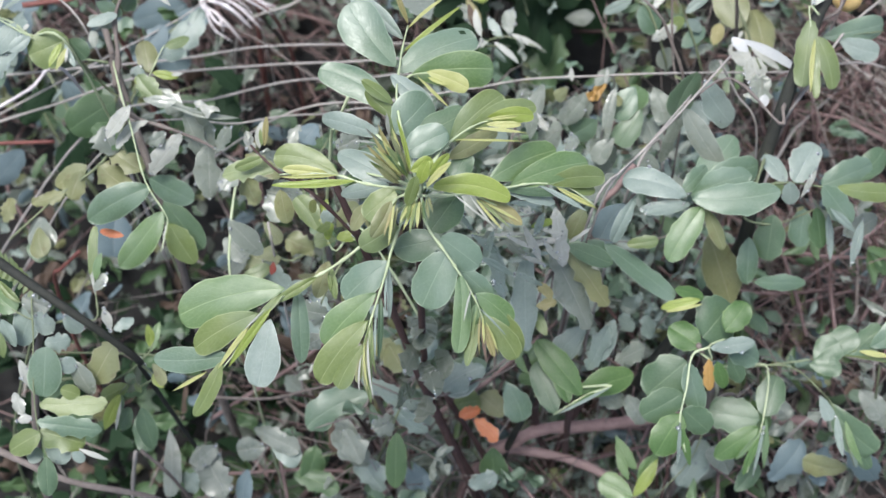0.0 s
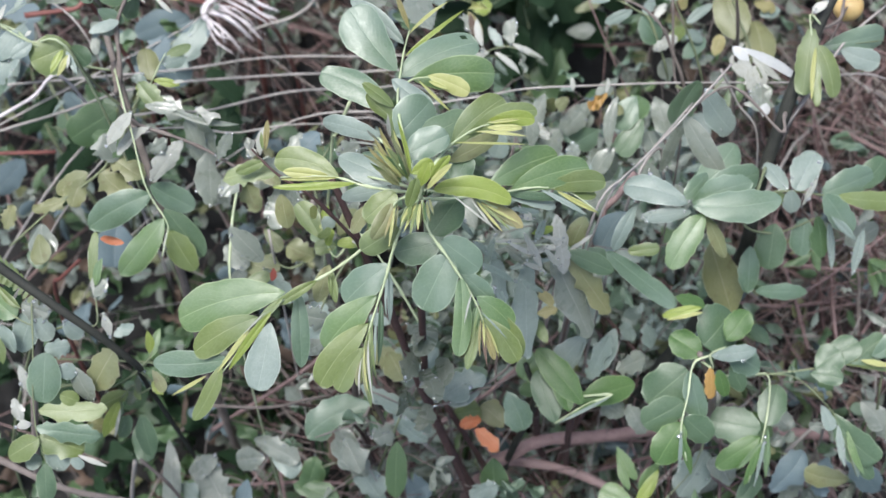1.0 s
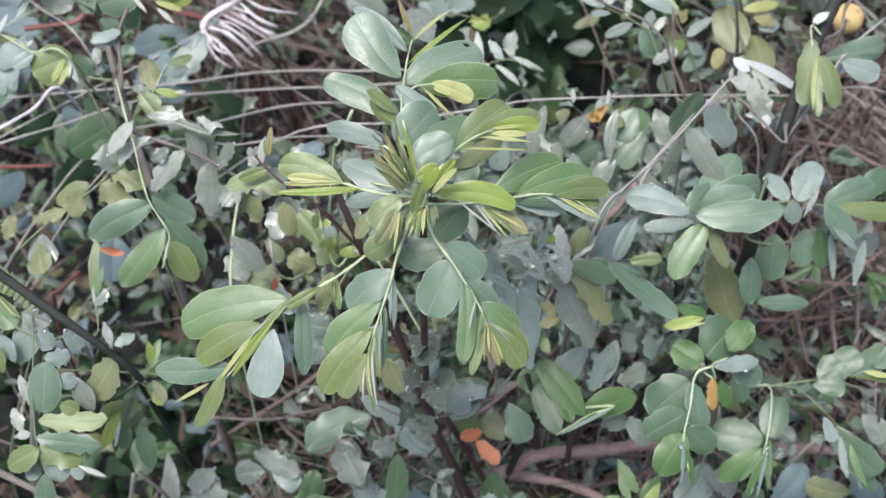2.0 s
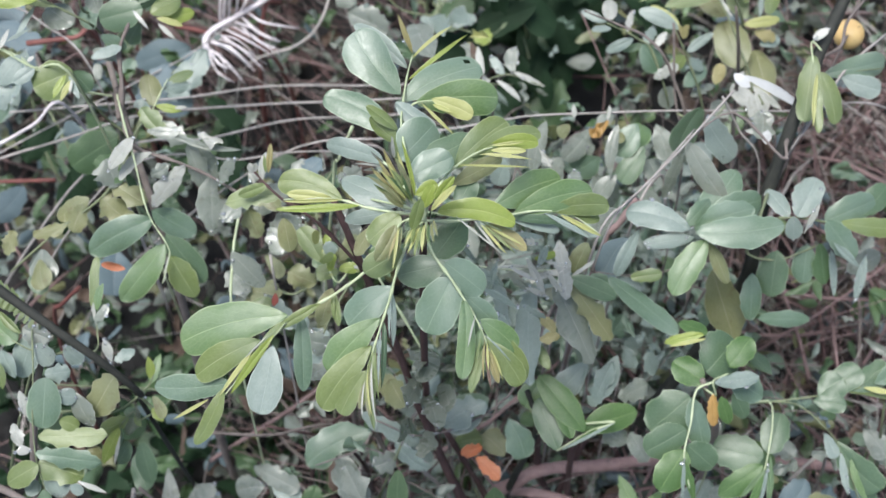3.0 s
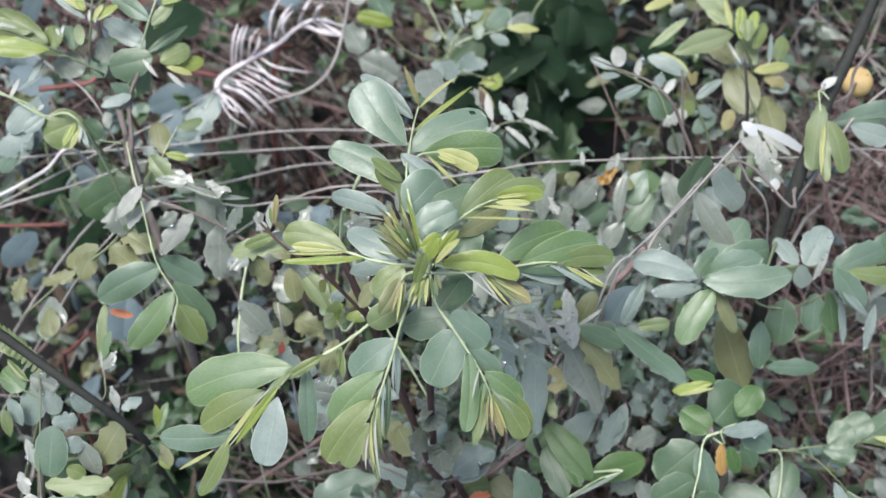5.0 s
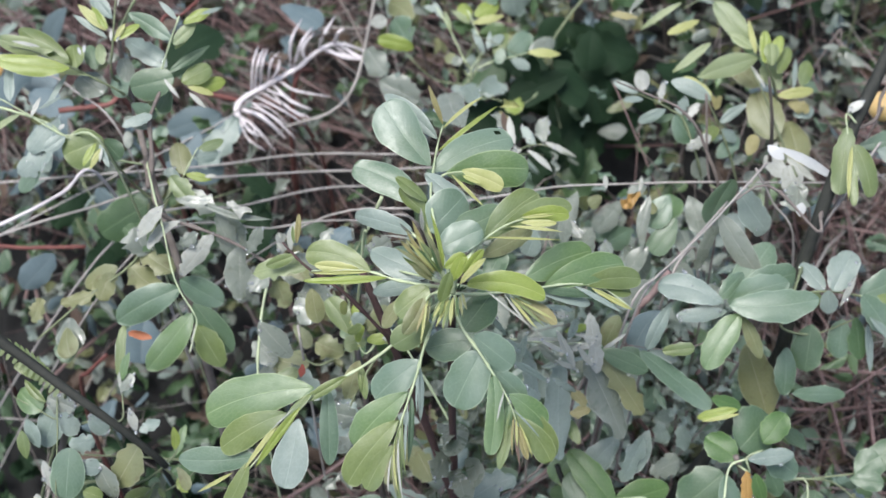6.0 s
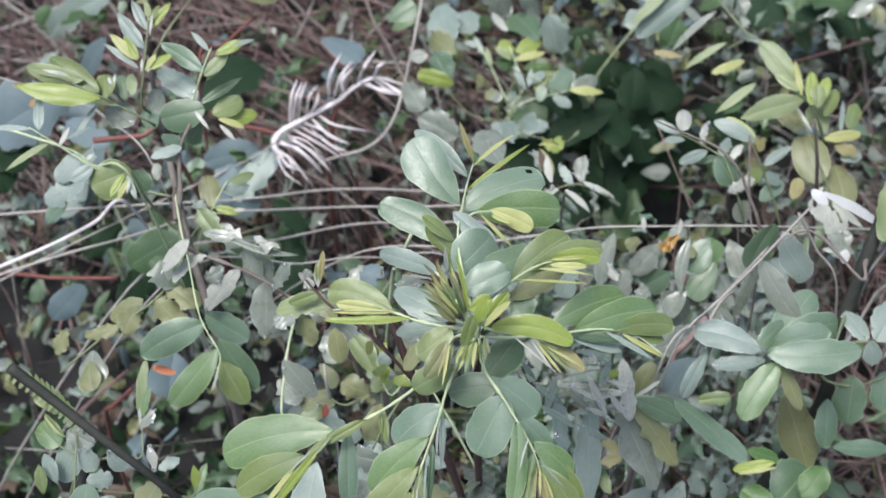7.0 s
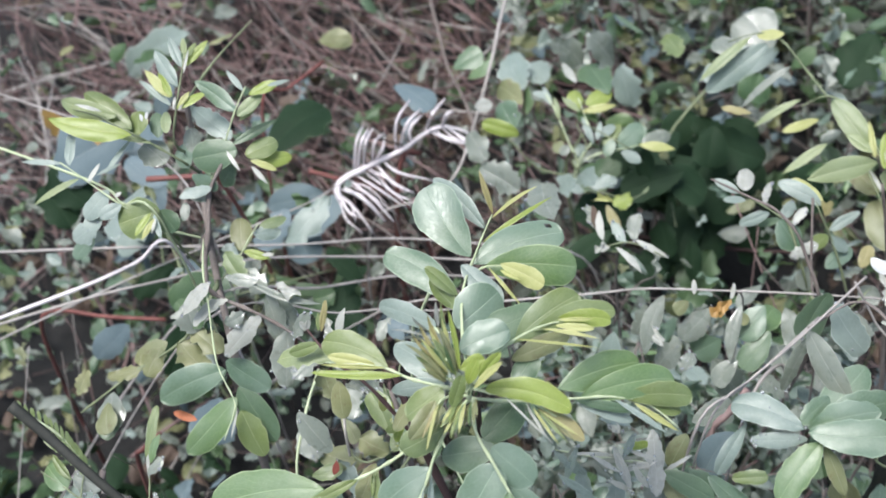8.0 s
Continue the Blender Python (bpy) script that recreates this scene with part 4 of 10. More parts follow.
f = leaf(root, [(-0.2316, 0.6075, 0.5087), (-0.2221, 0.5784, 0.5357), (-0.2125, 0.5492, 0.5455), (-0.2041, 0.5416, 0.5411), (-0.1811, 0.5350, 0.5373), (-0.1582, 0.5267, 0.5325), (-0.1353, 0.5152, 0.5258), (-0.1124, 0.5069, 0.5210)], 0.0014, "twig")
lf(f, "crumple", "grey", (-0.1676, 0.5515, 0.5353), (-0.1544, 0.5358, 0.5146), 0.0147, -9)
lf(f, "crumple", "grey", (-0.1578, 0.5311, 0.5242), (-0.1581, 0.5038, 0.4975), 0.0182, -16)
leaflet(f, "ragged", "pale", (-0.1739, 0.5324, 0.5368), (-0.1976, 0.5128, 0.5155), 0.0135, -14, worn=0.1)
leaflet(f, "lance", "pale", (-0.2056, 0.5412, 0.5568), (-0.2243, 0.5268, 0.5387), 0.0126, 12, fold=0.35, worn=0.14)
leaflet(f, "ragged", "pale", (-0.1961, 0.5387, 0.5424), (-0.2193, 0.5259, 0.5281), 0.0090, 12, bend=0.25)
lf(f, "crumple", "grey", (-0.1844, 0.5317, 0.5388), (-0.1962, 0.5240, 0.5368), 0.0101, -11)
lf(f, "crumple", "grey", (-0.1348, 0.5133, 0.5289), (-0.1471, 0.4955, 0.5238), 0.0153, 18)
lf(f, "crumple", "olive", (-0.1309, 0.5179, 0.5322), (-0.1077, 0.5022, 0.5273), 0.0130, 0)
lf(f, "crumple", "pale", (-0.1270, 0.5176, 0.5328), (-0.1284, 0.5286, 0.5437), 0.0078, 13)
lf(f, "lance", "pale", (-0.1212, 0.5205, 0.5352), (-0.1181, 0.5354, 0.5484), 0.0062, -8)
lf(f, "obovate", "grey", (-0.1990, 0.5498, 0.5528), (-0.1759, 0.5480, 0.5541), 0.0094, 2)
lf(f, "fold", "grey", (-0.1837, 0.5478, 0.5523), (-0.1348, 0.5398, 0.5438), 0.0062, -7)
lf(f, "crumple", "pale", (-0.1646, 0.5465, 0.5522), (-0.1484, 0.5388, 0.5556), 0.0089, -19)
leaflet(f, "ragged", "grey", (-0.1733, 0.5464, 0.5401), (-0.1620, 0.5263, 0.5163), 0.0150, -12)
lf(f, "crumple", "grey", (-0.1493, 0.5173, 0.5368), (-0.1402, 0.5292, 0.5497), 0.0094, 13)
f = leaf(root, [(-0.2239, 0.5836, 0.4960), (-0.2196, 0.5655, 0.5087), (-0.2363, 0.5379, 0.4928), (-0.2721, 0.5138, 0.4788), (-0.3039, 0.4897, 0.4649)], 0.0013, "stalk")
lf(f, "crumple", "olive", (-0.2522, 0.5310, 0.4888), (-0.2602, 0.5138, 0.4788), 0.0165, -15)
lf(f, "crumple", "olive", (-0.2401, 0.5359, 0.4923), (-0.2187, 0.5218, 0.4793), 0.0207, -4)
lf(f, "crumple", "olive", (-0.2638, 0.5173, 0.4823), (-0.2885, 0.5126, 0.4761), 0.0124, 15)
leaflet(f, "oval", "grey", (-0.2831, 0.5046, 0.4710), (-0.2859, 0.4863, 0.4493), 0.0188, 8, worn=0.06)
lf(f, "crumple", "olive", (-0.3063, 0.4988, 0.4730), (-0.3001, 0.5128, 0.4837), 0.0120, -5)
leaflet(f, "oval", "olive", (-0.2486, 0.5353, 0.4893), (-0.2730, 0.5268, 0.4756), 0.0157, 6, worn=0.1)
lf(f, "crumple", "olive", (-0.2315, 0.5429, 0.4998), (-0.2071, 0.5276, 0.4944), 0.0181, -14)
lf(f, "obovate", "mid", (-0.2729, 0.4877, 0.4686), (-0.2854, 0.4733, 0.4661), 0.0165, 14)
lf(f, "obovate", "grey", (-0.2767, 0.4961, 0.4857), (-0.2746, 0.4735, 0.4782), 0.0212, 15)
lf(f, "obovate", "olive", (-0.2778, 0.4878, 0.4862), (-0.2716, 0.4649, 0.4862), 0.0169, 19)
lf(f, "crumple", "grey", (-0.2270, 0.5382, 0.4998), (-0.2338, 0.5527, 0.5137), 0.0214, 22)
lf(f, "crumple", "deep", (-0.2229, 0.5413, 0.5023), (-0.2418, 0.5530, 0.5132), 0.0183, 3)
f = leaf(root, [(-0.2336, 0.6135, 0.5119), (-0.2277, 0.5924, 0.5295), (-0.2219, 0.5713, 0.5351), (-0.2211, 0.5915, 0.5468), (-0.2227, 0.6118, 0.5585), (-0.2160, 0.6287, 0.5683)], 0.002, "twig")
lf(f, "crumple", "leafy", (-0.2077, 0.5766, 0.5410), (-0.1915, 0.5577, 0.5343), 0.0159, 11)
lf(f, "crumple", "grey", (-0.1978, 0.5658, 0.5361), (-0.1762, 0.5551, 0.5312), 0.0156, -0)
f = leaf(root, [(-0.2465, 0.6555, 0.5417), (-0.2492, 0.6377, 0.5745), (-0.2452, 0.6454, 0.5977), (-0.2436, 0.6642, 0.6105), (-0.2439, 0.6838, 0.6179)], 0.0008, "stalk")
leaflet(f, "lance", "silver", (-0.2448, 0.6597, 0.6075), (-0.2645, 0.6822, 0.6175), 0.0113, -12, fold=0.25)
leaflet(f, "lance", "silver", (-0.2444, 0.6716, 0.6133), (-0.2558, 0.6903, 0.6224), 0.0076, 10, fold=0.3)
leaflet(f, "lance", "fresh", (-0.2434, 0.6793, 0.6161), (-0.2463, 0.6904, 0.6216), 0.0053, -6, fold=0.4)
leaflet(f, "lance", "young", (-0.2419, 0.6726, 0.6135), (-0.2289, 0.6894, 0.6214), 0.0068, 10, fold=0.35)
leaflet(f, "lance", "leafy", (-0.2419, 0.6751, 0.6174), (-0.2364, 0.6876, 0.6207), 0.0053, -10, fold=0.4)
leaflet(f, "lance", "pale", (-0.2409, 0.6647, 0.6145), (-0.2401, 0.6811, 0.6208), 0.0023, 0, fold=0.5)
leaflet(f, "lance", "yellow", (-0.2494, 0.6532, 0.6034), (-0.2694, 0.6692, 0.6115), 0.0075, 8, fold=0.3)
leaflet(f, "lance", "young", (-0.2477, 0.6526, 0.6053), (-0.2603, 0.6687, 0.6102), 0.0060, -8, fold=0.35)
leaflet(f, "lance", "silver", (-0.2493, 0.6508, 0.5982), (-0.2741, 0.6656, 0.6057), 0.0053, 12, fold=0.3)
leaflet(f, "oval", "young", (-0.2435, 0.6454, 0.6024), (-0.2265, 0.6561, 0.6058), 0.0075, -8, fold=0.3)
leaflet(f, "lance", "yellow", (-0.2419, 0.6454, 0.6047), (-0.2358, 0.6553, 0.6085), 0.0045, 8, fold=0.4)
leaflet(f, "lance", "pale", (-0.2448, 0.6433, 0.6035), (-0.2450, 0.6521, 0.6071), 0.0022, 0, fold=0.5)
leaflet(f, "lance", "pale", (-0.2414, 0.6430, 0.6030), (-0.2385, 0.6507, 0.6056), 0.0022, 10, fold=0.5)
f = leaf(root, [(-0.2424, 0.6409, 0.5266), (-0.2248, 0.6342, 0.5516), (-0.2144, 0.6416, 0.5777), (-0.2056, 0.6516, 0.5983), (-0.2003, 0.6638, 0.6063)], 0.0008, "paler")
leaflet(f, "lance", "blue", (-0.2050, 0.6505, 0.5962), (-0.2368, 0.6686, 0.6043), 0.0136, -12, fold=0.2, bend=0.05)
leaflet(f, "lance", "silver", (-0.2016, 0.6613, 0.6046), (-0.2147, 0.6728, 0.6113), 0.0045, 8, fold=0.35)
leaflet(f, "ragged", "silver", (-0.2126, 0.6455, 0.5737), (-0.2429, 0.6662, 0.5786), 0.0162, 10, worn=0.14)
leaflet(f, "lance", "young", (-0.1978, 0.6597, 0.6032), (-0.1776, 0.6701, 0.6060), 0.0090, -8, fold=0.3)
leaflet(f, "lance", "silver", (-0.1852, 0.6629, 0.6091), (-0.1708, 0.6688, 0.6094), 0.0034, 8, fold=0.4)
leaflet(f, "lance", "fresh", (-0.2048, 0.6478, 0.5948), (-0.1898, 0.6634, 0.5994), 0.0098, 10, fold=0.25)
leaflet(f, "lance", "leafy", (-0.2047, 0.6495, 0.5883), (-0.1944, 0.6643, 0.5902), 0.0061, -10, fold=0.35)
leaflet(f, "lance", "mid", (-0.2109, 0.6402, 0.5743), (-0.1836, 0.6624, 0.5773), 0.0069, 8, fold=0.3)
leaflet(f, "round", "leafy", (-0.2021, 0.6371, 0.5677), (-0.1832, 0.6507, 0.5680), 0.0161, -8, fold=0.15)
leaflet(f, "oval", "young", (-0.1969, 0.6369, 0.5610), (-0.1742, 0.6476, 0.5566), 0.0108, 8, fold=0.2)
leaflet(f, "oval", "yellow", (-0.1974, 0.6327, 0.5686), (-0.1800, 0.6302, 0.5629), 0.0050, -6, fold=0.3)
leaflet(f, "lance", "pale", (-0.2127, 0.6341, 0.5756), (-0.2018, 0.6224, 0.5690), 0.0034, 0, fold=0.5)
leaflet(f, "lance", "pale", (-0.1968, 0.6306, 0.5651), (-0.1845, 0.6209, 0.5597), 0.0042, 8, fold=0.4)
leaflet(f, "round", "mid", (-0.2063, 0.6363, 0.5744), (-0.2367, 0.6309, 0.5686), 0.0214, -8, fold=0.15, worn=0.06)
leaflet(f, "oval", "blue", (-0.2119, 0.6379, 0.5565), (-0.2218, 0.6306, 0.5427), 0.0171, 10)
f = leaf(root, [(-0.2450, 0.6490, 0.5310), (-0.2448, 0.6318, 0.5639), (-0.2628, 0.6344, 0.5771), (-0.2746, 0.6320, 0.5912), (-0.2976, 0.6388, 0.5980), (-0.3143, 0.6413, 0.6012)], 0.0008, "stalk")
leaflet(f, "oval", "fresh", (-0.2841, 0.6405, 0.5979), (-0.3242, 0.6475, 0.6015), 0.0128, -10, fold=0.2, bend=-0.06)
leaflet(f, "oval", "leafy", (-0.2752, 0.6364, 0.5894), (-0.3107, 0.6576, 0.5999), 0.0144, 10, fold=0.18)
leaflet(f, "oval", "mid", (-0.2756, 0.6371, 0.5851), (-0.2995, 0.6580, 0.5920), 0.0114, -8, fold=0.2)
leaflet(f, "lance", "young", (-0.2720, 0.6286, 0.5929), (-0.3292, 0.6322, 0.6007), 0.0150, 8, fold=0.25, bend=-0.08)
leaflet(f, "lance", "fresh", (-0.2625, 0.6326, 0.5804), (-0.3083, 0.6372, 0.5878), 0.0053, -10, fold=0.35)
leaflet(f, "lance", "pale", (-0.2913, 0.6365, 0.6056), (-0.3101, 0.6387, 0.6088), 0.0030, 6, fold=0.5)
leaflet(f, "round", "leafy", (-0.2705, 0.6351, 0.5853), (-0.2758, 0.6531, 0.5884), 0.0145, -8)
leaflet(f, "oval", "mid", (-0.2612, 0.6410, 0.5765), (-0.2673, 0.6597, 0.5801), 0.0115, 10)
leaflet(f, "oval", "fresh", (-0.2557, 0.6434, 0.5787), (-0.2596, 0.6590, 0.5825), 0.0092, -6)
leaflet(f, "lance", "white", (-0.2652, 0.6355, 0.5990), (-0.2669, 0.6397, 0.6020), 0.0026, 0, fold=0.4)
leaflet(f, "lance", "white", (-0.2633, 0.6373, 0.5987), (-0.2628, 0.6420, 0.6019), 0.0022, 0, fold=0.4)
leaflet(f, "round", "grey", (-0.2564, 0.6303, 0.5632), (-0.2754, 0.6448, 0.5651), 0.0216, 10, worn=0.08)
leaflet(f, "oval", "blue", (-0.2431, 0.6322, 0.5568), (-0.2512, 0.6514, 0.5585), 0.0163, -10)
leaflet(f, "oval", "grey", (-0.2407, 0.6432, 0.5593), (-0.2486, 0.6649, 0.5603), 0.0133, 8)
f = leaf(root, [(-0.2319, 0.6084, 0.5091), (-0.2571, 0.5997, 0.5308), (-0.2740, 0.5935, 0.5585), (-0.2879, 0.5971, 0.5684), (-0.3052, 0.6050, 0.5755), (-0.3206, 0.6116, 0.5814)], 0.0007, "paler")
leaflet(f, "lance", "silver", (-0.3187, 0.6108, 0.5807), (-0.3472, 0.6105, 0.5806), 0.0049, 8, fold=0.3)
leaflet(f, "oval", "silver", (-0.3138, 0.6103, 0.5798), (-0.3165, 0.6326, 0.5881), 0.0091, -12, fold=0.25)
leaflet(f, "lance", "fresh", (-0.3063, 0.6040, 0.5749), (-0.3348, 0.5851, 0.5669), 0.0056, 6, fold=0.35, bend=0.05)
leaflet(f, "lance", "pale", (-0.2992, 0.6002, 0.5752), (-0.2936, 0.6143, 0.5796), 0.0038, 0, fold=0.5)
leaflet(f, "lance", "silver", (-0.2945, 0.6056, 0.5773), (-0.2796, 0.6161, 0.5783), 0.0026, 10, fold=0.4)
leaflet(f, "lance", "silver", (-0.2898, 0.6090, 0.5744), (-0.2775, 0.6345, 0.5810), 0.0045, -8, fold=0.35)
leaflet(f, "oval", "silver", (-0.2871, 0.6019, 0.5666), (-0.3027, 0.5863, 0.5548), 0.0159, 10, worn=0.08)
leaflet(f, "oval", "silver", (-0.2776, 0.5935, 0.5632), (-0.2914, 0.5850, 0.5586), 0.0098, -8, fold=0.25)
leaflet(f, "ragged", "silver", (-0.2920, 0.5876, 0.5525), (-0.3116, 0.5765, 0.5418), 0.0167, 8, worn=0.12)
leaflet(f, "oval", "blue", (-0.2976, 0.5803, 0.5453), (-0.3111, 0.5678, 0.5331), 0.0122, -10)
leaflet(f, "lance", "pale", (-0.2769, 0.5984, 0.5704), (-0.2812, 0.5950, 0.5685), 0.0030, 0, fold=0.4)
f = leaf(root, [(-0.2240, 0.5840, 0.4960), (-0.2371, 0.5885, 0.5091), (-0.2464, 0.5855, 0.5444), (-0.2505, 0.5885, 0.5591), (-0.2546, 0.5932, 0.5626)], 0.0008, "stalk")
leaflet(f, "round", "leafy", (-0.2521, 0.5934, 0.5601), (-0.2799, 0.5855, 0.5524), 0.0280, -10, fold=0.18, worn=0.06)
leaflet(f, "oval", "mid", (-0.2526, 0.5945, 0.5585), (-0.2418, 0.5865, 0.5471), 0.0159, 10, fold=0.2)
leaflet(f, "lance", "young", (-0.2549, 0.5864, 0.5653), (-0.2627, 0.5705, 0.5599), 0.0060, 6, fold=0.4)
leaflet(f, "lance", "yellow", (-0.2512, 0.5827, 0.5649), (-0.2576, 0.5679, 0.5601), 0.0045, -8, fold=0.4)
leaflet(f, "lance", "silver", (-0.2526, 0.5860, 0.5648), (-0.2449, 0.5707, 0.5584), 0.0052, 8, fold=0.4)
leaflet(f, "lance", "pale", (-0.2499, 0.5819, 0.5666), (-0.2511, 0.5721, 0.5624), 0.0022, 0, fold=0.5)
leaflet(f, "oval", "grey", (-0.2362, 0.5911, 0.5528), (-0.2368, 0.6023, 0.5581), 0.0064, 6)
leaflet(f, "oval", "silver", (-0.2396, 0.6012, 0.5643), (-0.2199, 0.6108, 0.5643), 0.0083, -8, worn=0.08)
leaflet(f, "oval", "grey", (-0.2228, 0.6062, 0.5563), (-0.2414, 0.6148, 0.5566), 0.0084, 8)
leaflet(f, "oval", "blue", (-0.2343, 0.6178, 0.5680), (-0.2185, 0.6165, 0.5559), 0.0099, 10, worn=0.08)
f = leaf(root, [(-0.2210, 0.5760, 0.4865), (-0.2225, 0.5850, 0.4932), (-0.2046, 0.5901, 0.5194), (-0.1978, 0.5972, 0.5298), (-0.1925, 0.6056, 0.5350)], 0.0006, "paler")
leaflet(f, "oval", "olive", (-0.2046, 0.5940, 0.5185), (-0.2097, 0.6171, 0.5251), 0.0148, 8, worn=0.08)
leaflet(f, "lance", "young", (-0.2017, 0.5906, 0.5235), (-0.1830, 0.5882, 0.5202), 0.0070, -8, fold=0.35)
leaflet(f, "oval", "silver", (-0.1961, 0.6008, 0.5296), (-0.1789, 0.6076, 0.5254), 0.0101, 8, worn=0.1)
leaflet(f, "oval", "leafy", (-0.1929, 0.6064, 0.5307), (-0.1766, 0.6167, 0.5290), 0.0086, -10)
leaflet(f, "ragged", "silver", (-0.2060, 0.5875, 0.5181), (-0.2169, 0.5955, 0.5222), 0.0093, 10, worn=0.14)
leaflet(f, "oval", "young", (-0.2067, 0.5852, 0.5159), (-0.2140, 0.5898, 0.5197), 0.0085, -6)
leaflet(f, "lance", "pale", (-0.1873, 0.5866, 0.5262), (-0.1789, 0.5878, 0.5263), 0.0031, 0, fold=0.4)
f = leaf(root, [(-0.2514, 0.6680, 0.5773), (-0.2389, 0.7084, 0.5796), (-0.2200, 0.7490, 0.5814)], 0.0009, "stalk")

root = plant("shrub", (-0.300, 0.350, 0.000), "low shrub with wet grey crumpled leaves", "plant")
stem(root, [(-0.300, 0.350, -0.012), (-0.310, 0.360, 0.250), (-0.282, 0.392, 0.432), (-0.257, 0.427, 0.510)], 0.004, 0.002, "twig")
f = leaf(root, [(-0.2617, 0.4208, 0.4955), (-0.2682, 0.4112, 0.5004), (-0.2830, 0.4176, 0.5041), (-0.2979, 0.4240, 0.5078)], 0.0006, "stalk")
lf(f, "round", "green", (-0.2793, 0.4160, 0.5032), (-0.2950, 0.4284, 0.5072), 0.0166, -4)
lf(f, "crumple", "grey", (-0.2753, 0.4235, 0.5089), (-0.2568, 0.4171, 0.5051), 0.0167, 12)
lf(f, "oblong", "leafy", (-0.2973, 0.4408, 0.5196), (-0.2739, 0.4351, 0.5121), 0.0103, -15)
lf(f, "fold", "leafy", (-0.2897, 0.4325, 0.5155), (-0.2746, 0.4192, 0.5092), 0.0081, 11)
f = leaf(root, [(-0.2663, 0.4145, 0.4813), (-0.2469, 0.4128, 0.4961), (-0.2275, 0.4112, 0.5004), (-0.2267, 0.4240, 0.5078), (-0.2289, 0.4416, 0.5180)], 0.0006, "stalk")
lf(f, "lance", "pale", (-0.2267, 0.4240, 0.5078), (-0.2319, 0.4545, 0.5254), 0.0027, -14)
lf(f, "oblong", "leafy", (-0.2295, 0.4359, 0.5154), (-0.2264, 0.4638, 0.5322), 0.0071, -5)
leaflet(f, "oval", "orange", (-0.2246, 0.4944, 0.4604), (-0.2421, 0.4990, 0.4598), 0.0062, 6, worn=0.1)
lf(f, "obovate", "grey", (-0.2278, 0.4264, 0.5113), (-0.2195, 0.4357, 0.5173), 0.0086, -16)
lf(f, "lance", "green", (-0.2262, 0.4325, 0.5155), (-0.2210, 0.4470, 0.5276), 0.0071, -21)
f = leaf(root, [(-0.2823, 0.3923, 0.4318), (-0.2516, 0.3880, 0.4549), (-0.2209, 0.3838, 0.4615), (-0.1963, 0.4002, 0.4710), (-0.1944, 0.4133, 0.4785)], 0.001, "stalk")
lf(f, "lance", "green", (-0.1952, 0.4002, 0.4710), (-0.1890, 0.4188, 0.4800), 0.0076, -2)
lf(f, "lance", "young", (-0.1958, 0.4032, 0.4734), (-0.1971, 0.4158, 0.4820), 0.0061, 10)
lf(f, "obovate", "olive", (-0.1942, 0.3931, 0.4683), (-0.1866, 0.3800, 0.4608), 0.0077, -5)
f = leaf(root, [(-0.2601, 0.4226, 0.5002), (-0.2686, 0.4280, 0.5099), (-0.2655, 0.3975, 0.5052), (-0.2645, 0.3666, 0.4935), (-0.2616, 0.3422, 0.4807), (-0.2569, 0.3273, 0.4684), (-0.2573, 0.3221, 0.4611)], 0.0005, "stalk")
leaflet(f, "round", "blue", (-0.2555, 0.3882, 0.5081), (-0.2587, 0.3619, 0.4875), 0.0235, -6, fold=0.1, worn=0.02, curl=0.08)
leaflet(f, "oval", "silver", (-0.2672, 0.4220, 0.5051), (-0.2794, 0.3995, 0.4843), 0.0202, 10, worn=0.08)
leaflet(f, "oval", "silver", (-0.2667, 0.4135, 0.5057), (-0.2565, 0.4041, 0.4940), 0.0149, -10, worn=0.1)
leaflet(f, "ragged", "silver", (-0.2574, 0.3918, 0.5052), (-0.2415, 0.3954, 0.5025), 0.0147, 8, worn=0.08)
leaflet(f, "lance", "pale", (-0.2729, 0.3819, 0.5025), (-0.2683, 0.3678, 0.4906), 0.0066, -12, worn=0.14, fold=0.3)
leaflet(f, "ragged", "pale", (-0.2760, 0.3622, 0.4947), (-0.2716, 0.3500, 0.4860), 0.0103, 10)
leaflet(f, "oval", "silver", (-0.2495, 0.3803, 0.4986), (-0.2378, 0.3810, 0.4922), 0.0111, -8, worn=0.1)
leaflet(f, "oval", "grey", (-0.2405, 0.3839, 0.4946), (-0.2293, 0.3676, 0.4770), 0.0134, 12, worn=0.1)
leaflet(f, "round", "leafy", (-0.2463, 0.3645, 0.4946), (-0.2349, 0.3621, 0.4888), 0.0103, -8)
leaflet(f, "ragged", "olive", (-0.2141, 0.3958, 0.4958), (-0.2308, 0.3766, 0.4745), 0.0231, 12)
leaflet(f, "ragged", "fresh", (-0.2608, 0.3562, 0.4881), (-0.2165, 0.3581, 0.4867), 0.0162, -10, worn=0.09, fold=0.15, bend=0.03)
leaflet(f, "ragged", "blue", (-0.2615, 0.3454, 0.4858), (-0.2196, 0.3408, 0.4810), 0.0146, 8, worn=0.09, fold=0.15)
leaflet(f, "ragged", "leafy", (-0.2615, 0.3420, 0.4781), (-0.2329, 0.3362, 0.4682), 0.0207, -10)
leaflet(f, "oval", "silver", (-0.2549, 0.3423, 0.4752), (-0.2477, 0.3253, 0.4595), 0.0170, 8, worn=0.14)
leaflet(f, "oval", "leafy", (-0.2598, 0.3394, 0.4809), (-0.2808, 0.3305, 0.4717), 0.0169, 10, worn=0.06)
leaflet(f, "lance", "pale", (-0.2358, 0.3315, 0.4727), (-0.2171, 0.3256, 0.4673), 0.0040, 0, fold=0.4)
leaflet(f, "oval", "silver", (-0.2402, 0.3295, 0.4717), (-0.2329, 0.3253, 0.4661), 0.0081, 8)
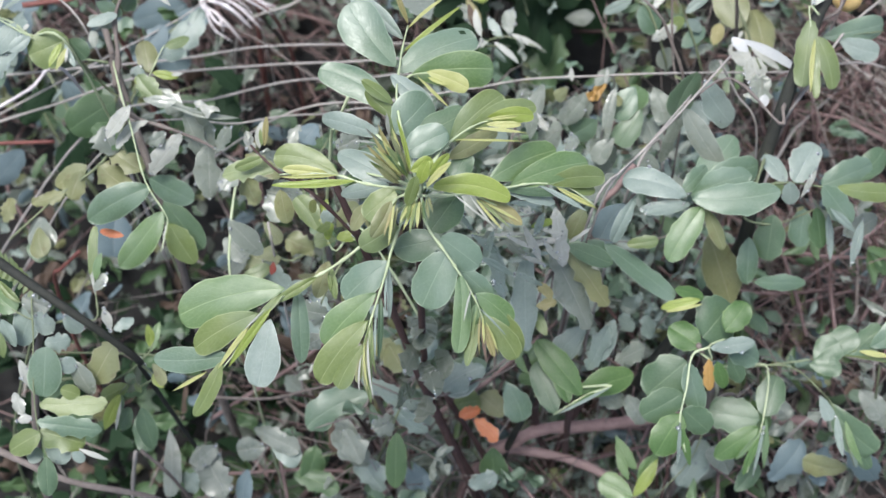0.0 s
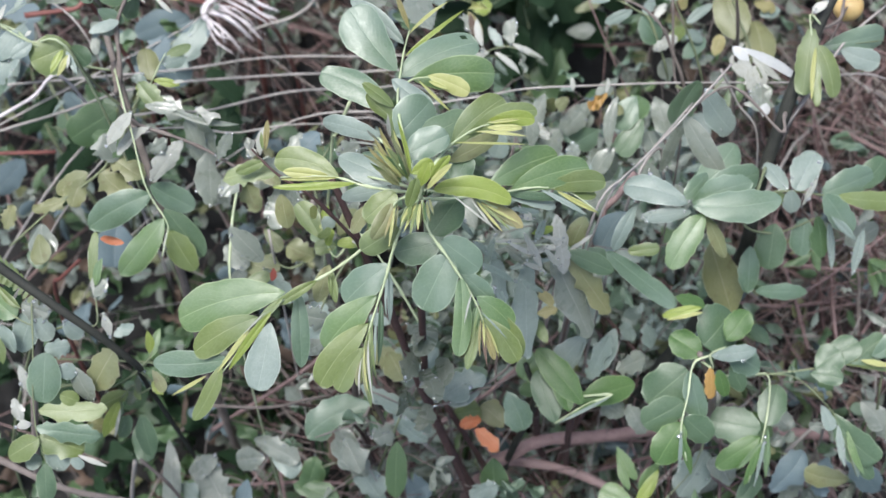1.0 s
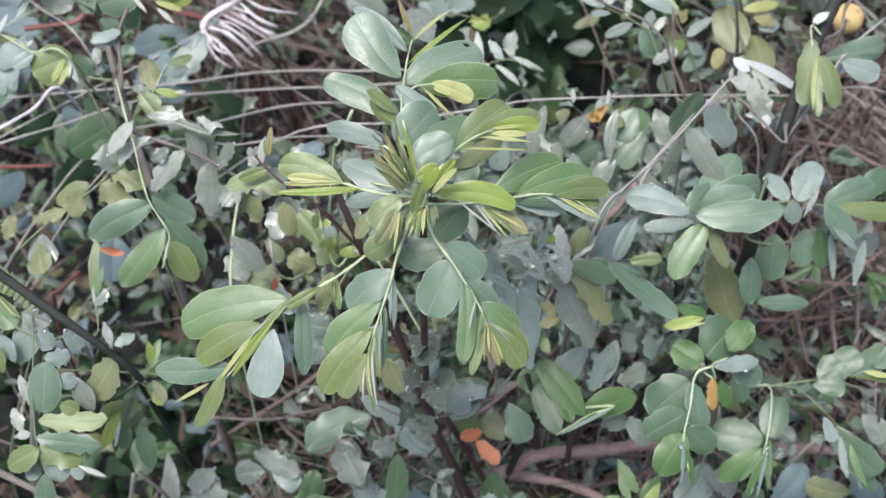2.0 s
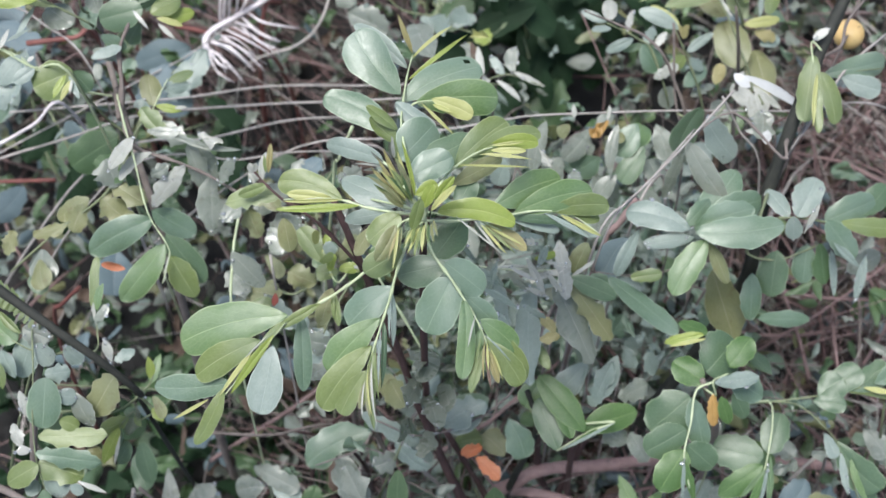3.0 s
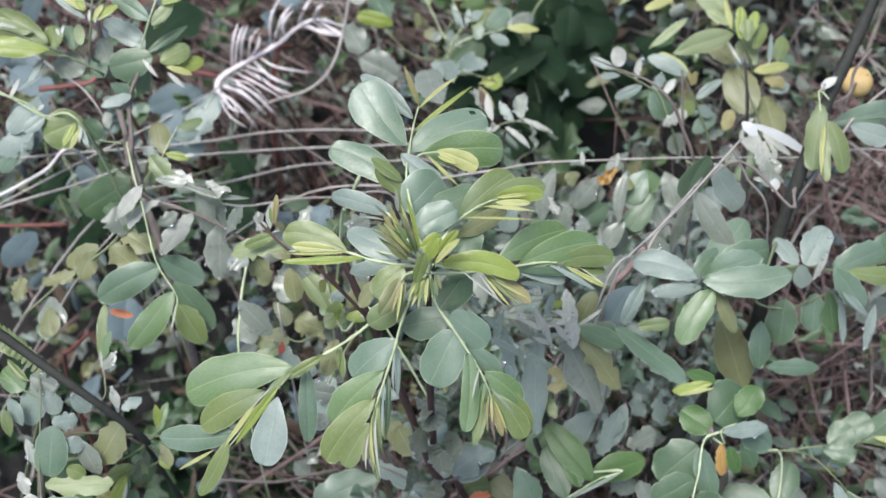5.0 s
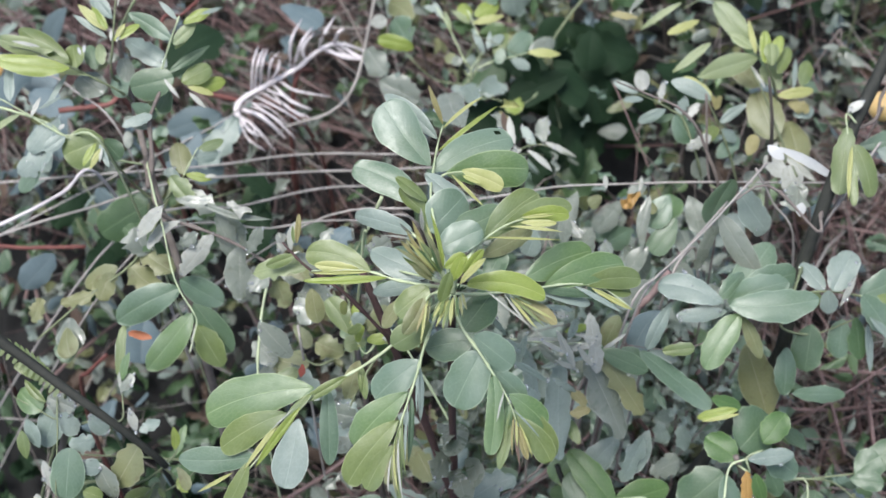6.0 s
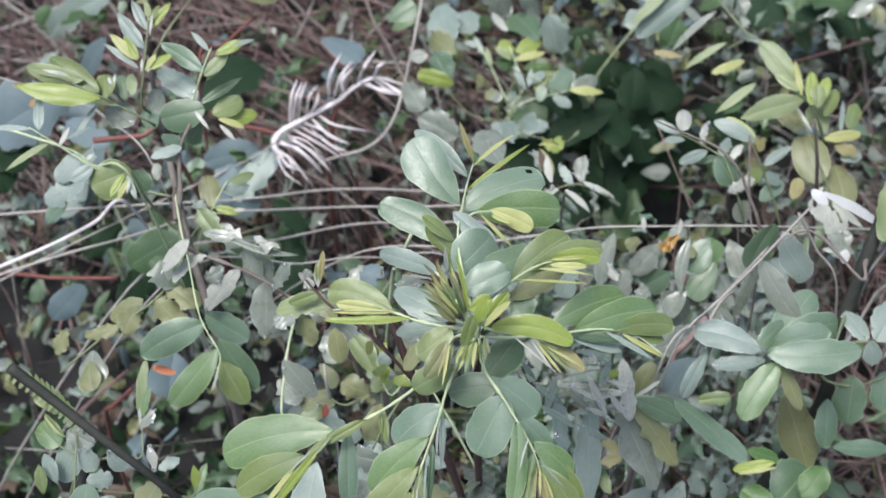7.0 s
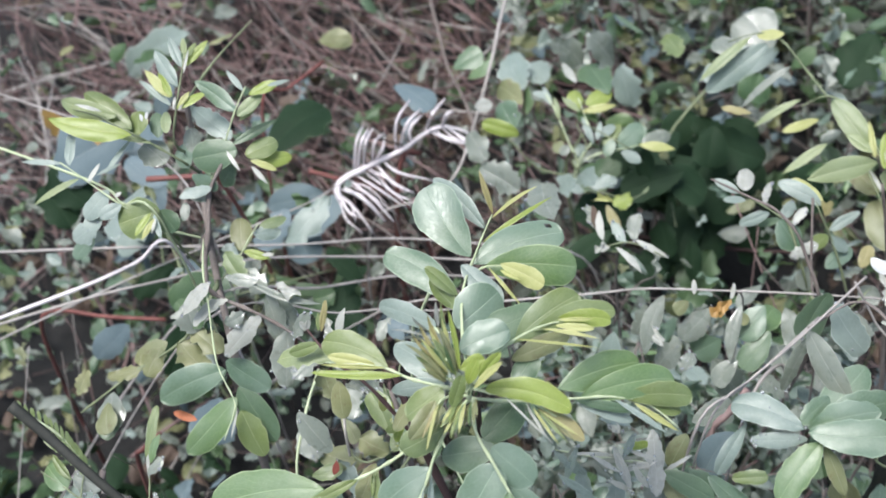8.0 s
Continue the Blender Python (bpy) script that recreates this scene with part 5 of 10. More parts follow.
leaflet(f, "oval", "mid", (-0.2565, 0.3259, 0.4722), (-0.2563, 0.3048, 0.4566), 0.0140, -6, worn=0.03)
leaflet(f, "oval", "silver", (-0.2696, 0.3256, 0.4612), (-0.2646, 0.3361, 0.4600), 0.0112, 8)
leaflet(f, "lance", "pale", (-0.2742, 0.3464, 0.4852), (-0.2655, 0.3491, 0.4832), 0.0066, 8, worn=0.14)
leaflet(f, "oval", "silver", (-0.2474, 0.4116, 0.5044), (-0.2364, 0.4055, 0.4944), 0.0119, -12, worn=0.1)
leaflet(f, "lance", "pale", (-0.2211, 0.4155, 0.5080), (-0.2169, 0.4047, 0.4978), 0.0074, 8, worn=0.12)
leaflet(f, "ragged", "silver", (-0.2134, 0.4011, 0.5057), (-0.2009, 0.4093, 0.5055), 0.0089, -8)
leaflet(f, "lance", "silver", (-0.2873, 0.4089, 0.5070), (-0.2789, 0.3941, 0.4947), 0.0096, 10, fold=0.2)
leaflet(f, "lance", "leafy", (-0.2885, 0.4001, 0.5085), (-0.2854, 0.3854, 0.4963), 0.0088, -10, fold=0.25)
f = leaf(root, [(-0.2726, 0.4051, 0.4612), (-0.1927, 0.4179, 0.4197), (-0.2065, 0.3888, 0.4384), (-0.2119, 0.3937, 0.4409), (-0.2198, 0.3861, 0.4370), (-0.2253, 0.3792, 0.4334)], 0.0006, "stalk")
leaflet(f, "oval", "leafy", (-0.2151, 0.3895, 0.4388), (-0.2356, 0.3828, 0.4308), 0.0109, -8)
leaflet(f, "oval", "mid", (-0.2104, 0.3909, 0.4395), (-0.2181, 0.3962, 0.4389), 0.0086, 8)
leaflet(f, "lance", "young", (-0.2204, 0.3825, 0.4396), (-0.2319, 0.3612, 0.4262), 0.0109, 8, fold=0.3)
leaflet(f, "lance", "pale", (-0.2229, 0.3594, 0.4309), (-0.2190, 0.3773, 0.4402), 0.0027, 0, fold=0.4)
leaflet(f, "lance", "mid", (-0.2193, 0.3833, 0.4377), (-0.2237, 0.3688, 0.4279), 0.0066, -12, fold=0.3)
leaflet(f, "lance", "leafy", (-0.2112, 0.3909, 0.4395), (-0.2069, 0.3854, 0.4343), 0.0047, 8)
leaflet(f, "oval", "mid", (-0.2082, 0.3786, 0.4240), (-0.2025, 0.3569, 0.4013), 0.0150, -8)
leaflet(f, "oval", "mid", (-0.2161, 0.3786, 0.4240), (-0.2251, 0.3682, 0.4096), 0.0126, 8)

root = plant("bare_branch", (-0.170, 0.400, 0.000), "bare dark slanting branch among wet leaves", "branch")
stem(root, [(-0.170, 0.400, -0.012), (-0.208, 0.405, 0.416), (-0.198, 0.386, 0.486), (-0.213, 0.389, 0.523), (-0.240, 0.400, 0.552), (-0.272, 0.417, 0.573), (-0.290, 0.425, 0.589)], 0.0014, 0.0036, "dark")
f = leaf(root, [(-0.2062, 0.4011, 0.4484), (-0.1926, 0.3900, 0.4420)], 0.001, "stalk")
lf(f, "lance", "pale", (-0.2042, 0.4000, 0.4478), (-0.2105, 0.4076, 0.4496), 0.0059, -23)
lf(f, "lance", "young", (-0.1983, 0.3948, 0.4455), (-0.1904, 0.3861, 0.4415), 0.0064, -13)

root = plant("shrub", (0.150, 0.470, 0.000), "upright shrub with dark stem and blue-green leaflets", "plant")
stem(root, [(0.150, 0.470, -0.012), (0.160, 0.470, 0.200), (0.219, 0.502, 0.403), (0.225, 0.527, 0.464), (0.236, 0.555, 0.503), (0.256, 0.602, 0.553), (0.281, 0.649, 0.580), (0.300, 0.686, 0.613)], 0.0058, 0.0042, "dark")
f = leaf(root, [(0.2329, 0.5465, 0.4859), (0.2202, 0.5162, 0.5147), (0.2093, 0.4930, 0.5187), (0.1913, 0.4895, 0.5226), (0.1754, 0.4865, 0.5209)], 0.0009, "stalk")
leaflet(f, "round", "blue", (0.1821, 0.5057, 0.5158), (0.2183, 0.5186, 0.5138), 0.0239, 10, worn=0.10)
leaflet(f, "oval", "blue", (0.1762, 0.5034, 0.5076), (0.2040, 0.5413, 0.5154), 0.0225, -8, worn=0.10)
leaflet(f, "obovate", "silver", (0.1653, 0.4874, 0.5262), (0.1228, 0.5004, 0.5293), 0.0211, 8, bend=0.12, fold=0.2, worn=0.10)
leaflet(f, "oval", "blue", (0.1629, 0.4920, 0.5242), (0.1799, 0.5102, 0.5277), 0.0121, 12, worn=0.10)
leaflet(f, "oval", "blue", (0.1679, 0.4891, 0.5248), (0.2099, 0.5040, 0.5262), 0.0174, 8, bend=-0.08, worn=0.10)
leaflet(f, "oval", "blue", (0.1673, 0.4831, 0.5306), (0.2264, 0.4872, 0.5326), 0.0225, -10, bend=0.1, fold=0.18, worn=0.10)
leaflet(f, "oval", "silver", (0.1682, 0.4848, 0.5200), (0.1347, 0.4834, 0.5148), 0.0095, -14, worn=0.10)
leaflet(f, "oval", "green", (0.1755, 0.4806, 0.5245), (0.1528, 0.4498, 0.5046), 0.0196, 8, bend=0.06, fold=0.2, worn=0.10)
leaflet(f, "oval", "olive", (0.1780, 0.4822, 0.5185), (0.1917, 0.4611, 0.4993), 0.0102, -12, worn=0.10)
f = leaf(root, [(0.2244, 0.5228, 0.4525), (0.1879, 0.4966, 0.4885), (0.1513, 0.4705, 0.5000), (0.1265, 0.4678, 0.4985), (0.0997, 0.4705, 0.5000)], 0.0005, "twig")
lf(f, "obovate", "slate", (0.1266, 0.4953, 0.5028), (0.1100, 0.4760, 0.4801), 0.0211, 21)
lf(f, "obovate", "silver", (0.1329, 0.4950, 0.5149), (0.1169, 0.4676, 0.4988), 0.0122, -10)
lf(f, "oblong", "blue", (0.1120, 0.4660, 0.4985), (0.1610, 0.4390, 0.4700), 0.0150, -11)
lf(f, "oblong", "leafy", (0.1254, 0.4609, 0.5081), (0.1462, 0.4623, 0.5110), 0.0105, 6)
lf(f, "obovate", "blue", (0.1005, 0.4725, 0.4924), (0.1168, 0.4626, 0.4780), 0.0173, -7)
lf(f, "crumple", "grey", (0.1520, 0.4988, 0.4968), (0.1704, 0.5210, 0.4900), 0.0162, -20)
lf(f, "obovate", "grey", (0.1005, 0.5069, 0.4906), (0.1260, 0.5256, 0.4824), 0.0217, 9)
f = leaf(root, [(0.2416, 0.5678, 0.5163), (0.2368, 0.5550, 0.5268), (0.2320, 0.5421, 0.5299), (0.1992, 0.5689, 0.5453), (0.1664, 0.5528, 0.5360)], 0.0012, "twig")
lf(f, "lance", "grey", (0.1664, 0.5528, 0.5360), (0.1974, 0.5162, 0.5071), 0.0159, 23)
lf(f, "crumple", "grey", (0.1697, 0.5596, 0.5175), (0.1569, 0.5391, 0.4833), 0.0110, -24)
lf(f, "round", "blue", (0.1812, 0.5889, 0.5236), (0.1699, 0.5772, 0.4836), 0.0234, -23)
lf(f, "round", "silver", (0.1832, 0.5759, 0.5284), (0.2065, 0.5621, 0.4993), 0.0248, -20)
f = leaf(root, [(0.2301, 0.5396, 0.4820), (0.2242, 0.5244, 0.4964), (0.2189, 0.5105, 0.4999), (0.2403, 0.5123, 0.5008), (0.2676, 0.5090, 0.4987), (0.3058, 0.5006, 0.4937)], 0.0009, "stalk")
leaflet(f, "oval", "silver", (0.2395, 0.5126, 0.5010), (0.2257, 0.5330, 0.5036), 0.0149, 10, worn=0.10)
leaflet(f, "round", "silver", (0.2445, 0.5116, 0.5027), (0.2605, 0.5388, 0.5090), 0.0211, -6, fold=0.2, worn=0.10)
leaflet(f, "oval", "silver", (0.2409, 0.5106, 0.5045), (0.2436, 0.5011, 0.4897), 0.0125, 6, worn=0.10)
leaflet(f, "round", "blue", (0.2647, 0.5120, 0.4959), (0.3023, 0.5291, 0.4963), 0.0228, 8, worn=0.10)
leaflet(f, "oval", "leafy", (0.2736, 0.5073, 0.5024), (0.3211, 0.5087, 0.4937), 0.0133, -8, bend=0.1, worn=0.10)
leaflet(f, "oval", "blue", (0.2637, 0.5076, 0.5049), (0.2853, 0.4887, 0.4847), 0.0179, 10, worn=0.10)
leaflet(f, "lance", "pale", (0.2575, 0.5146, 0.5159), (0.2487, 0.5012, 0.4990), 0.0050, 0, fold=0.5, worn=0.10)
leaflet(f, "oval", "mid", (0.2939, 0.5192, 0.4929), (0.3128, 0.5412, 0.4962), 0.0182, 8, worn=0.10)
leaflet(f, "lance", "silver", (0.2678, 0.4932, 0.4989), (0.2879, 0.4823, 0.4833), 0.0062, 10, fold=0.4, worn=0.10)
f = leaf(root, [(0.2251, 0.5243, 0.4501), (0.2173, 0.5051, 0.4622), (0.2393, 0.5016, 0.4601), (0.2715, 0.5122, 0.4660)], 0.0009, "stalk")
leaflet(f, "oval", "blue", (0.2594, 0.5111, 0.4654), (0.2582, 0.4911, 0.4447), 0.0185, 8, worn=0.10)
leaflet(f, "oval", "deep", (0.2672, 0.5099, 0.4693), (0.2725, 0.4883, 0.4476), 0.0153, -10, worn=0.10)
leaflet(f, "oval", "mid", (0.2373, 0.5066, 0.4652), (0.2343, 0.4817, 0.4417), 0.0225, 8, worn=0.10)
leaflet(f, "oval", "blue", (0.2201, 0.4936, 0.4555), (0.2201, 0.4679, 0.4315), 0.0153, -8, worn=0.10)
leaflet(f, "oval", "blue", (0.2241, 0.4657, 0.4395), (0.2630, 0.4687, 0.4318), 0.0129, 8, worn=0.10)
leaflet(f, "lance", "silver", (0.2750, 0.5059, 0.4681), (0.2791, 0.4801, 0.4440), 0.0072, -12, fold=0.4, worn=0.10)
leaflet(f, "lance", "silver", (0.3006, 0.5033, 0.4630), (0.2949, 0.4784, 0.4395), 0.0072, 10, fold=0.4, worn=0.10)
leaflet(f, "oval", "grey", (0.2897, 0.4986, 0.4488), (0.3168, 0.5131, 0.4477), 0.0163, 8, worn=0.10)
leaflet(f, "oval", "olive", (0.1963, 0.5070, 0.4357), (0.2147, 0.4689, 0.3975), 0.0257, 6, worn=0.10)
leaflet(f, "oval", "leafy", (0.2379, 0.5328, 0.4434), (0.2538, 0.5448, 0.4410), 0.0124, 6, worn=0.10)
f = leaf(root, [(0.2590, 0.6057, 0.5665), (0.2521, 0.6107, 0.5694), (0.2548, 0.5889, 0.5569), (0.2579, 0.5589, 0.5395)], 0.0006, "paler")
lf(f, "oblong", "leafy", (0.2533, 0.6030, 0.5650), (0.2477, 0.5650, 0.5401), 0.0152, 20)
lf(f, "oblong", "leafy", (0.2577, 0.5926, 0.5597), (0.2682, 0.5619, 0.5419), 0.0143, -4)
lf(f, "oblong", "leafy", (0.2533, 0.5830, 0.5618), (0.2534, 0.5488, 0.5503), 0.0067, 13)
lf(f, "fold", "yellow", (0.2534, 0.5864, 0.5667), (0.2482, 0.5491, 0.5565), 0.0052, -1)
lf(f, "lance", "pale", (0.2526, 0.6102, 0.5719), (0.2636, 0.6160, 0.5781), 0.0063, -11)
f = leaf(root, [(0.2304, 0.5400, 0.4814), (0.2449, 0.5746, 0.5122), (0.2595, 0.6093, 0.5224), (0.2836, 0.6162, 0.5264), (0.3149, 0.6197, 0.5284)], 0.0006, "stalk")
lf(f, "obovate", "blue", (0.2715, 0.6162, 0.5264), (0.3166, 0.6272, 0.5264), 0.0183, 11)
lf(f, "obovate", "silver", (0.2834, 0.6141, 0.5259), (0.3119, 0.6062, 0.5199), 0.0155, 10)

root = plant("shrub", (0.260, 0.640, 0.000), "pale shrub with light yellow-green young leaves", "plant")
stem(root, [(0.260, 0.640, -0.012), (0.260, 0.660, 0.200), (0.244, 0.694, 0.365), (0.230, 0.685, 0.458), (0.219, 0.690, 0.511)], 0.0028, 0.0010, "twig")
f = leaf(root, [(0.2474, 0.7423, 0.4182), (0.2393, 0.7429, 0.4437), (0.2298, 0.7486, 0.4606), (0.2241, 0.7674, 0.4619), (0.2132, 0.7839, 0.4621)], 0.001, "stalk")
leaflet(f, "lance", "fresh", (0.2247, 0.7470, 0.4650), (0.1753, 0.7294, 0.4622), 0.0196, -14, bend=0.05, fold=0.25)
leaflet(f, "lance", "fresh", (0.1912, 0.7714, 0.4555), (0.1600, 0.7520, 0.4402), 0.0088, 10, fold=0.35)
leaflet(f, "oval", "fresh", (0.2207, 0.7646, 0.4610), (0.1932, 0.7978, 0.4742), 0.0200, -12, fold=0.25)
leaflet(f, "lance", "fresh", (0.2231, 0.7571, 0.4641), (0.2029, 0.7698, 0.4673), 0.0095, 12, fold=0.3)
leaflet(f, "oval", "olive", (0.2306, 0.7449, 0.4309), (0.2114, 0.7657, 0.4348), 0.0220, 12)
leaflet(f, "round", "young", (0.2303, 0.7450, 0.4610), (0.2312, 0.7702, 0.4710), 0.0094, 6, fold=0.3)
leaflet(f, "oval", "young", (0.2359, 0.7454, 0.4582), (0.2447, 0.7691, 0.4664), 0.0103, -6, fold=0.25)
leaflet(f, "obovate", "fresh", (0.2351, 0.7428, 0.4613), (0.2348, 0.7582, 0.4695), 0.0128, 10, fold=0.3)
leaflet(f, "oval", "leafy", (0.2427, 0.7447, 0.4486), (0.2530, 0.7677, 0.4538), 0.0113, 10)
leaflet(f, "obovate", "fresh", (0.2472, 0.7423, 0.4310), (0.2369, 0.7646, 0.4376), 0.0193, -8)
leaflet(f, "lance", "silver", (0.2579, 0.7436, 0.4314), (0.2611, 0.7699, 0.4394), 0.0061, 20, fold=0.5)
leaflet(f, "oval", "leafy", (0.2650, 0.7479, 0.4299), (0.2725, 0.7698, 0.4346), 0.0132, 10)
leaflet(f, "oval", "yellow", (0.2453, 0.7388, 0.4282), (0.2752, 0.7453, 0.4275), 0.0096, 8, fold=0.3)
leaflet(f, "lance", "yellow", (0.2240, 0.7533, 0.4620), (0.2187, 0.7799, 0.4735), 0.0060, -20, fold=0.5)
leaflet(f, "lance", "pale", (0.2329, 0.7346, 0.4427), (0.2211, 0.7538, 0.4497), 0.0035, 0, fold=0.5)
leaflet(f, "ragged", "tan", (0.2551, 0.7374, 0.4214), (0.2733, 0.7339, 0.4149), 0.0114, 10, worn=0.14)
leaflet(f, "oval", "silver", (0.2607, 0.7312, 0.4118), (0.2786, 0.7399, 0.4088), 0.0115, -10)
f = leaf(root, [(0.2260, 0.7741, 0.4542), (0.2088, 0.8152, 0.4475), (0.1921, 0.8273, 0.4452), (0.1735, 0.8192, 0.4413)], 0.0008, "stalk")
leaflet(f, "lance", "fresh", (0.1733, 0.8236, 0.4444), (0.1388, 0.8066, 0.4286), 0.0073, 10, bend=0.05, fold=0.35)
leaflet(f, "lance", "grey", (0.1641, 0.8438, 0.4591), (0.1286, 0.8201, 0.4339), 0.0064, 10, bend=0.07, fold=0.4)
leaflet(f, "oval", "yellow", (0.1874, 0.8121, 0.4352), (0.1606, 0.8004, 0.4321), 0.0081, -6, fold=0.3)
leaflet(f, "ragged", "tan", (0.1368, 0.8111, 0.4391), (0.1132, 0.8129, 0.4426), 0.0063, 6, worn=0.14)
f = leaf(root, [(0.1936, 0.8342, 0.4377), (0.1761, 0.8655, 0.4365), (0.1578, 0.8888, 0.4420), (0.1390, 0.8912, 0.4454), (0.1160, 0.8832, 0.4420)], 0.0008, "stalk")
leaflet(f, "oval", "silver", (0.1477, 0.8849, 0.4403), (0.1024, 0.8544, 0.4137), 0.0216, -12, fold=0.2)
leaflet(f, "lance", "fresh", (0.1339, 0.8842, 0.4483), (0.0958, 0.8540, 0.4262), 0.0103, 14, fold=0.35)
leaflet(f, "oval", "yellow", (0.1602, 0.8914, 0.4460), (0.1391, 0.8896, 0.4443), 0.0103, 10)
leaflet(f, "oval", "grey", (0.1218, 0.8845, 0.4302), (0.1064, 0.9010, 0.4259), 0.0190, 6)

root = plant("shrub", (0.140, 0.580, 0.000), "thin sprig with small pale dried leaves", "plant")
stem(root, [(0.140, 0.580, -0.012), (0.140, 0.600, 0.200), (0.184, 0.617, 0.423), (0.171, 0.646, 0.486), (0.153, 0.662, 0.507), (0.130, 0.672, 0.512), (0.105, 0.681, 0.517)], 0.0018, 0.0006, "twig")
f = leaf(root, [(0.1784, 0.6321, 0.4548), (0.1999, 0.6247, 0.4505), (0.2171, 0.6395, 0.4591)], 0.0008, "stalk")
lf(f, "crumple", "grey", (0.2081, 0.6236, 0.4520), (0.2128, 0.6024, 0.4376), 0.0172, -4)
f = leaf(root, [(0.1829, 0.6685, 0.4038), (0.1749, 0.6740, 0.4326), (0.1633, 0.6945, 0.4539), (0.1537, 0.7000, 0.4585), (0.1414, 0.7083, 0.4594), (0.1284, 0.7126, 0.4634)], 0.0008, "stalk")
leaflet(f, "round", "pale", (0.1309, 0.7145, 0.4646), (0.1321, 0.7288, 0.4718), 0.0127, 12, worn=0.05)
leaflet(f, "oval", "silver", (0.1284, 0.7129, 0.4637), (0.1094, 0.7216, 0.4666), 0.0081, -12, fold=0.25)
leaflet(f, "oval", "silver", (0.1324, 0.7090, 0.4607), (0.1165, 0.7050, 0.4642), 0.0059, 8, fold=0.3)
leaflet(f, "ragged", "pale", (0.1447, 0.7068, 0.4595), (0.1487, 0.7225, 0.4650), 0.0076, 20, worn=0.14)
leaflet(f, "oval", "silver", (0.1497, 0.7012, 0.4581), (0.1290, 0.6971, 0.4474), 0.0093, -14, fold=0.3)
leaflet(f, "oblong", "mid", (0.1580, 0.7005, 0.4512), (0.1424, 0.7025, 0.4419), 0.0068, 10)
leaflet(f, "oval", "blue", (0.1564, 0.6967, 0.4560), (0.1716, 0.6841, 0.4387), 0.0203, -10, fold=0.12)
leaflet(f, "ragged", "pale", (0.1652, 0.6741, 0.4426), (0.1842, 0.6824, 0.4490), 0.0092, 16, worn=0.12)
leaflet(f, "ragged", "silver", (0.1589, 0.6983, 0.4569), (0.1662, 0.7091, 0.4613), 0.0110, 14, worn=0.14)
leaflet(f, "ragged", "pale", (0.1662, 0.6930, 0.4560), (0.1752, 0.7053, 0.4612), 0.0067, -10, worn=0.14)
leaflet(f, "oval", "grey", (0.1814, 0.6786, 0.4267), (0.1777, 0.6688, 0.4106), 0.0145, 10)
leaflet(f, "oval", "leafy", (0.1775, 0.6832, 0.4381), (0.1922, 0.6981, 0.4397), 0.0110, 8)
f = leaf(root, [(0.2126, 0.6758, 0.3939), (0.2034, 0.6832, 0.4218), (0.1946, 0.6953, 0.4394), (0.1873, 0.7036, 0.4518), (0.1818, 0.7129, 0.4588)], 0.0008, "stalk")
leaflet(f, "oval", "silver", (0.1861, 0.7112, 0.4572), (0.1547, 0.7245, 0.4643), 0.0127, -10, bend=0.08, fold=0.2)
leaflet(f, "oval", "yellow", (0.1874, 0.7158, 0.4554), (0.1647, 0.7311, 0.4607), 0.0111, 14, fold=0.2)
leaflet(f, "ragged", "tan", (0.1894, 0.7051, 0.4527), (0.1920, 0.7119, 0.4620), 0.0068, 8, worn=0.12)
leaflet(f, "oval", "tan", (0.1914, 0.7060, 0.4531), (0.1856, 0.7127, 0.4607), 0.0046, -20, fold=0.4)
leaflet(f, "oval", "silver", (0.2128, 0.7086, 0.4559), (0.1927, 0.6968, 0.4472), 0.0085, -12, bend=0.06, fold=0.3)
leaflet(f, "oval", "blue", (0.1923, 0.6812, 0.4224), (0.2114, 0.6982, 0.4251), 0.0129, 8)
leaflet(f, "oval", "silver", (0.1946, 0.6953, 0.4394), (0.2079, 0.6929, 0.4292), 0.0094, -10, worn=0.1)
leaflet(f, "oval", "tan", (0.2175, 0.6858, 0.4192), (0.2248, 0.7033, 0.4234), 0.0112, 8)
leaflet(f, "ragged", "grey", (0.2000, 0.6820, 0.4084), (0.2208, 0.6966, 0.4043), 0.0095, -12, worn=0.12)
f = leaf(root, [(0.2514, 0.6891, 0.3751), (0.2515, 0.6975, 0.4053), (0.2397, 0.7121, 0.4285), (0.2296, 0.7229, 0.4490), (0.2180, 0.7410, 0.4626)], 0.0009, "stalk")
leaflet(f, "round", "olive", (0.2429, 0.7085, 0.4102), (0.2308, 0.7479, 0.4214), 0.0289, -8)
leaflet(f, "round", "olive", (0.2664, 0.6958, 0.3898), (0.2590, 0.7344, 0.4001), 0.0291, 10)
leaflet(f, "oval", "grey", (0.2365, 0.6854, 0.3739), (0.2262, 0.7020, 0.3742), 0.0178, 10)
leaflet(f, "lance", "pale", (0.2442, 0.7025, 0.4142), (0.2392, 0.6983, 0.4093), 0.0043, 0, fold=0.5)
leaflet(f, "round", "pale", (0.2522, 0.6832, 0.3955), (0.2358, 0.6978, 0.4022), 0.0157, 12)
leaflet(f, "lance", "pale", (0.2767, 0.6807, 0.3916), (0.2501, 0.7008, 0.4006), 0.0078, -14, fold=0.5)

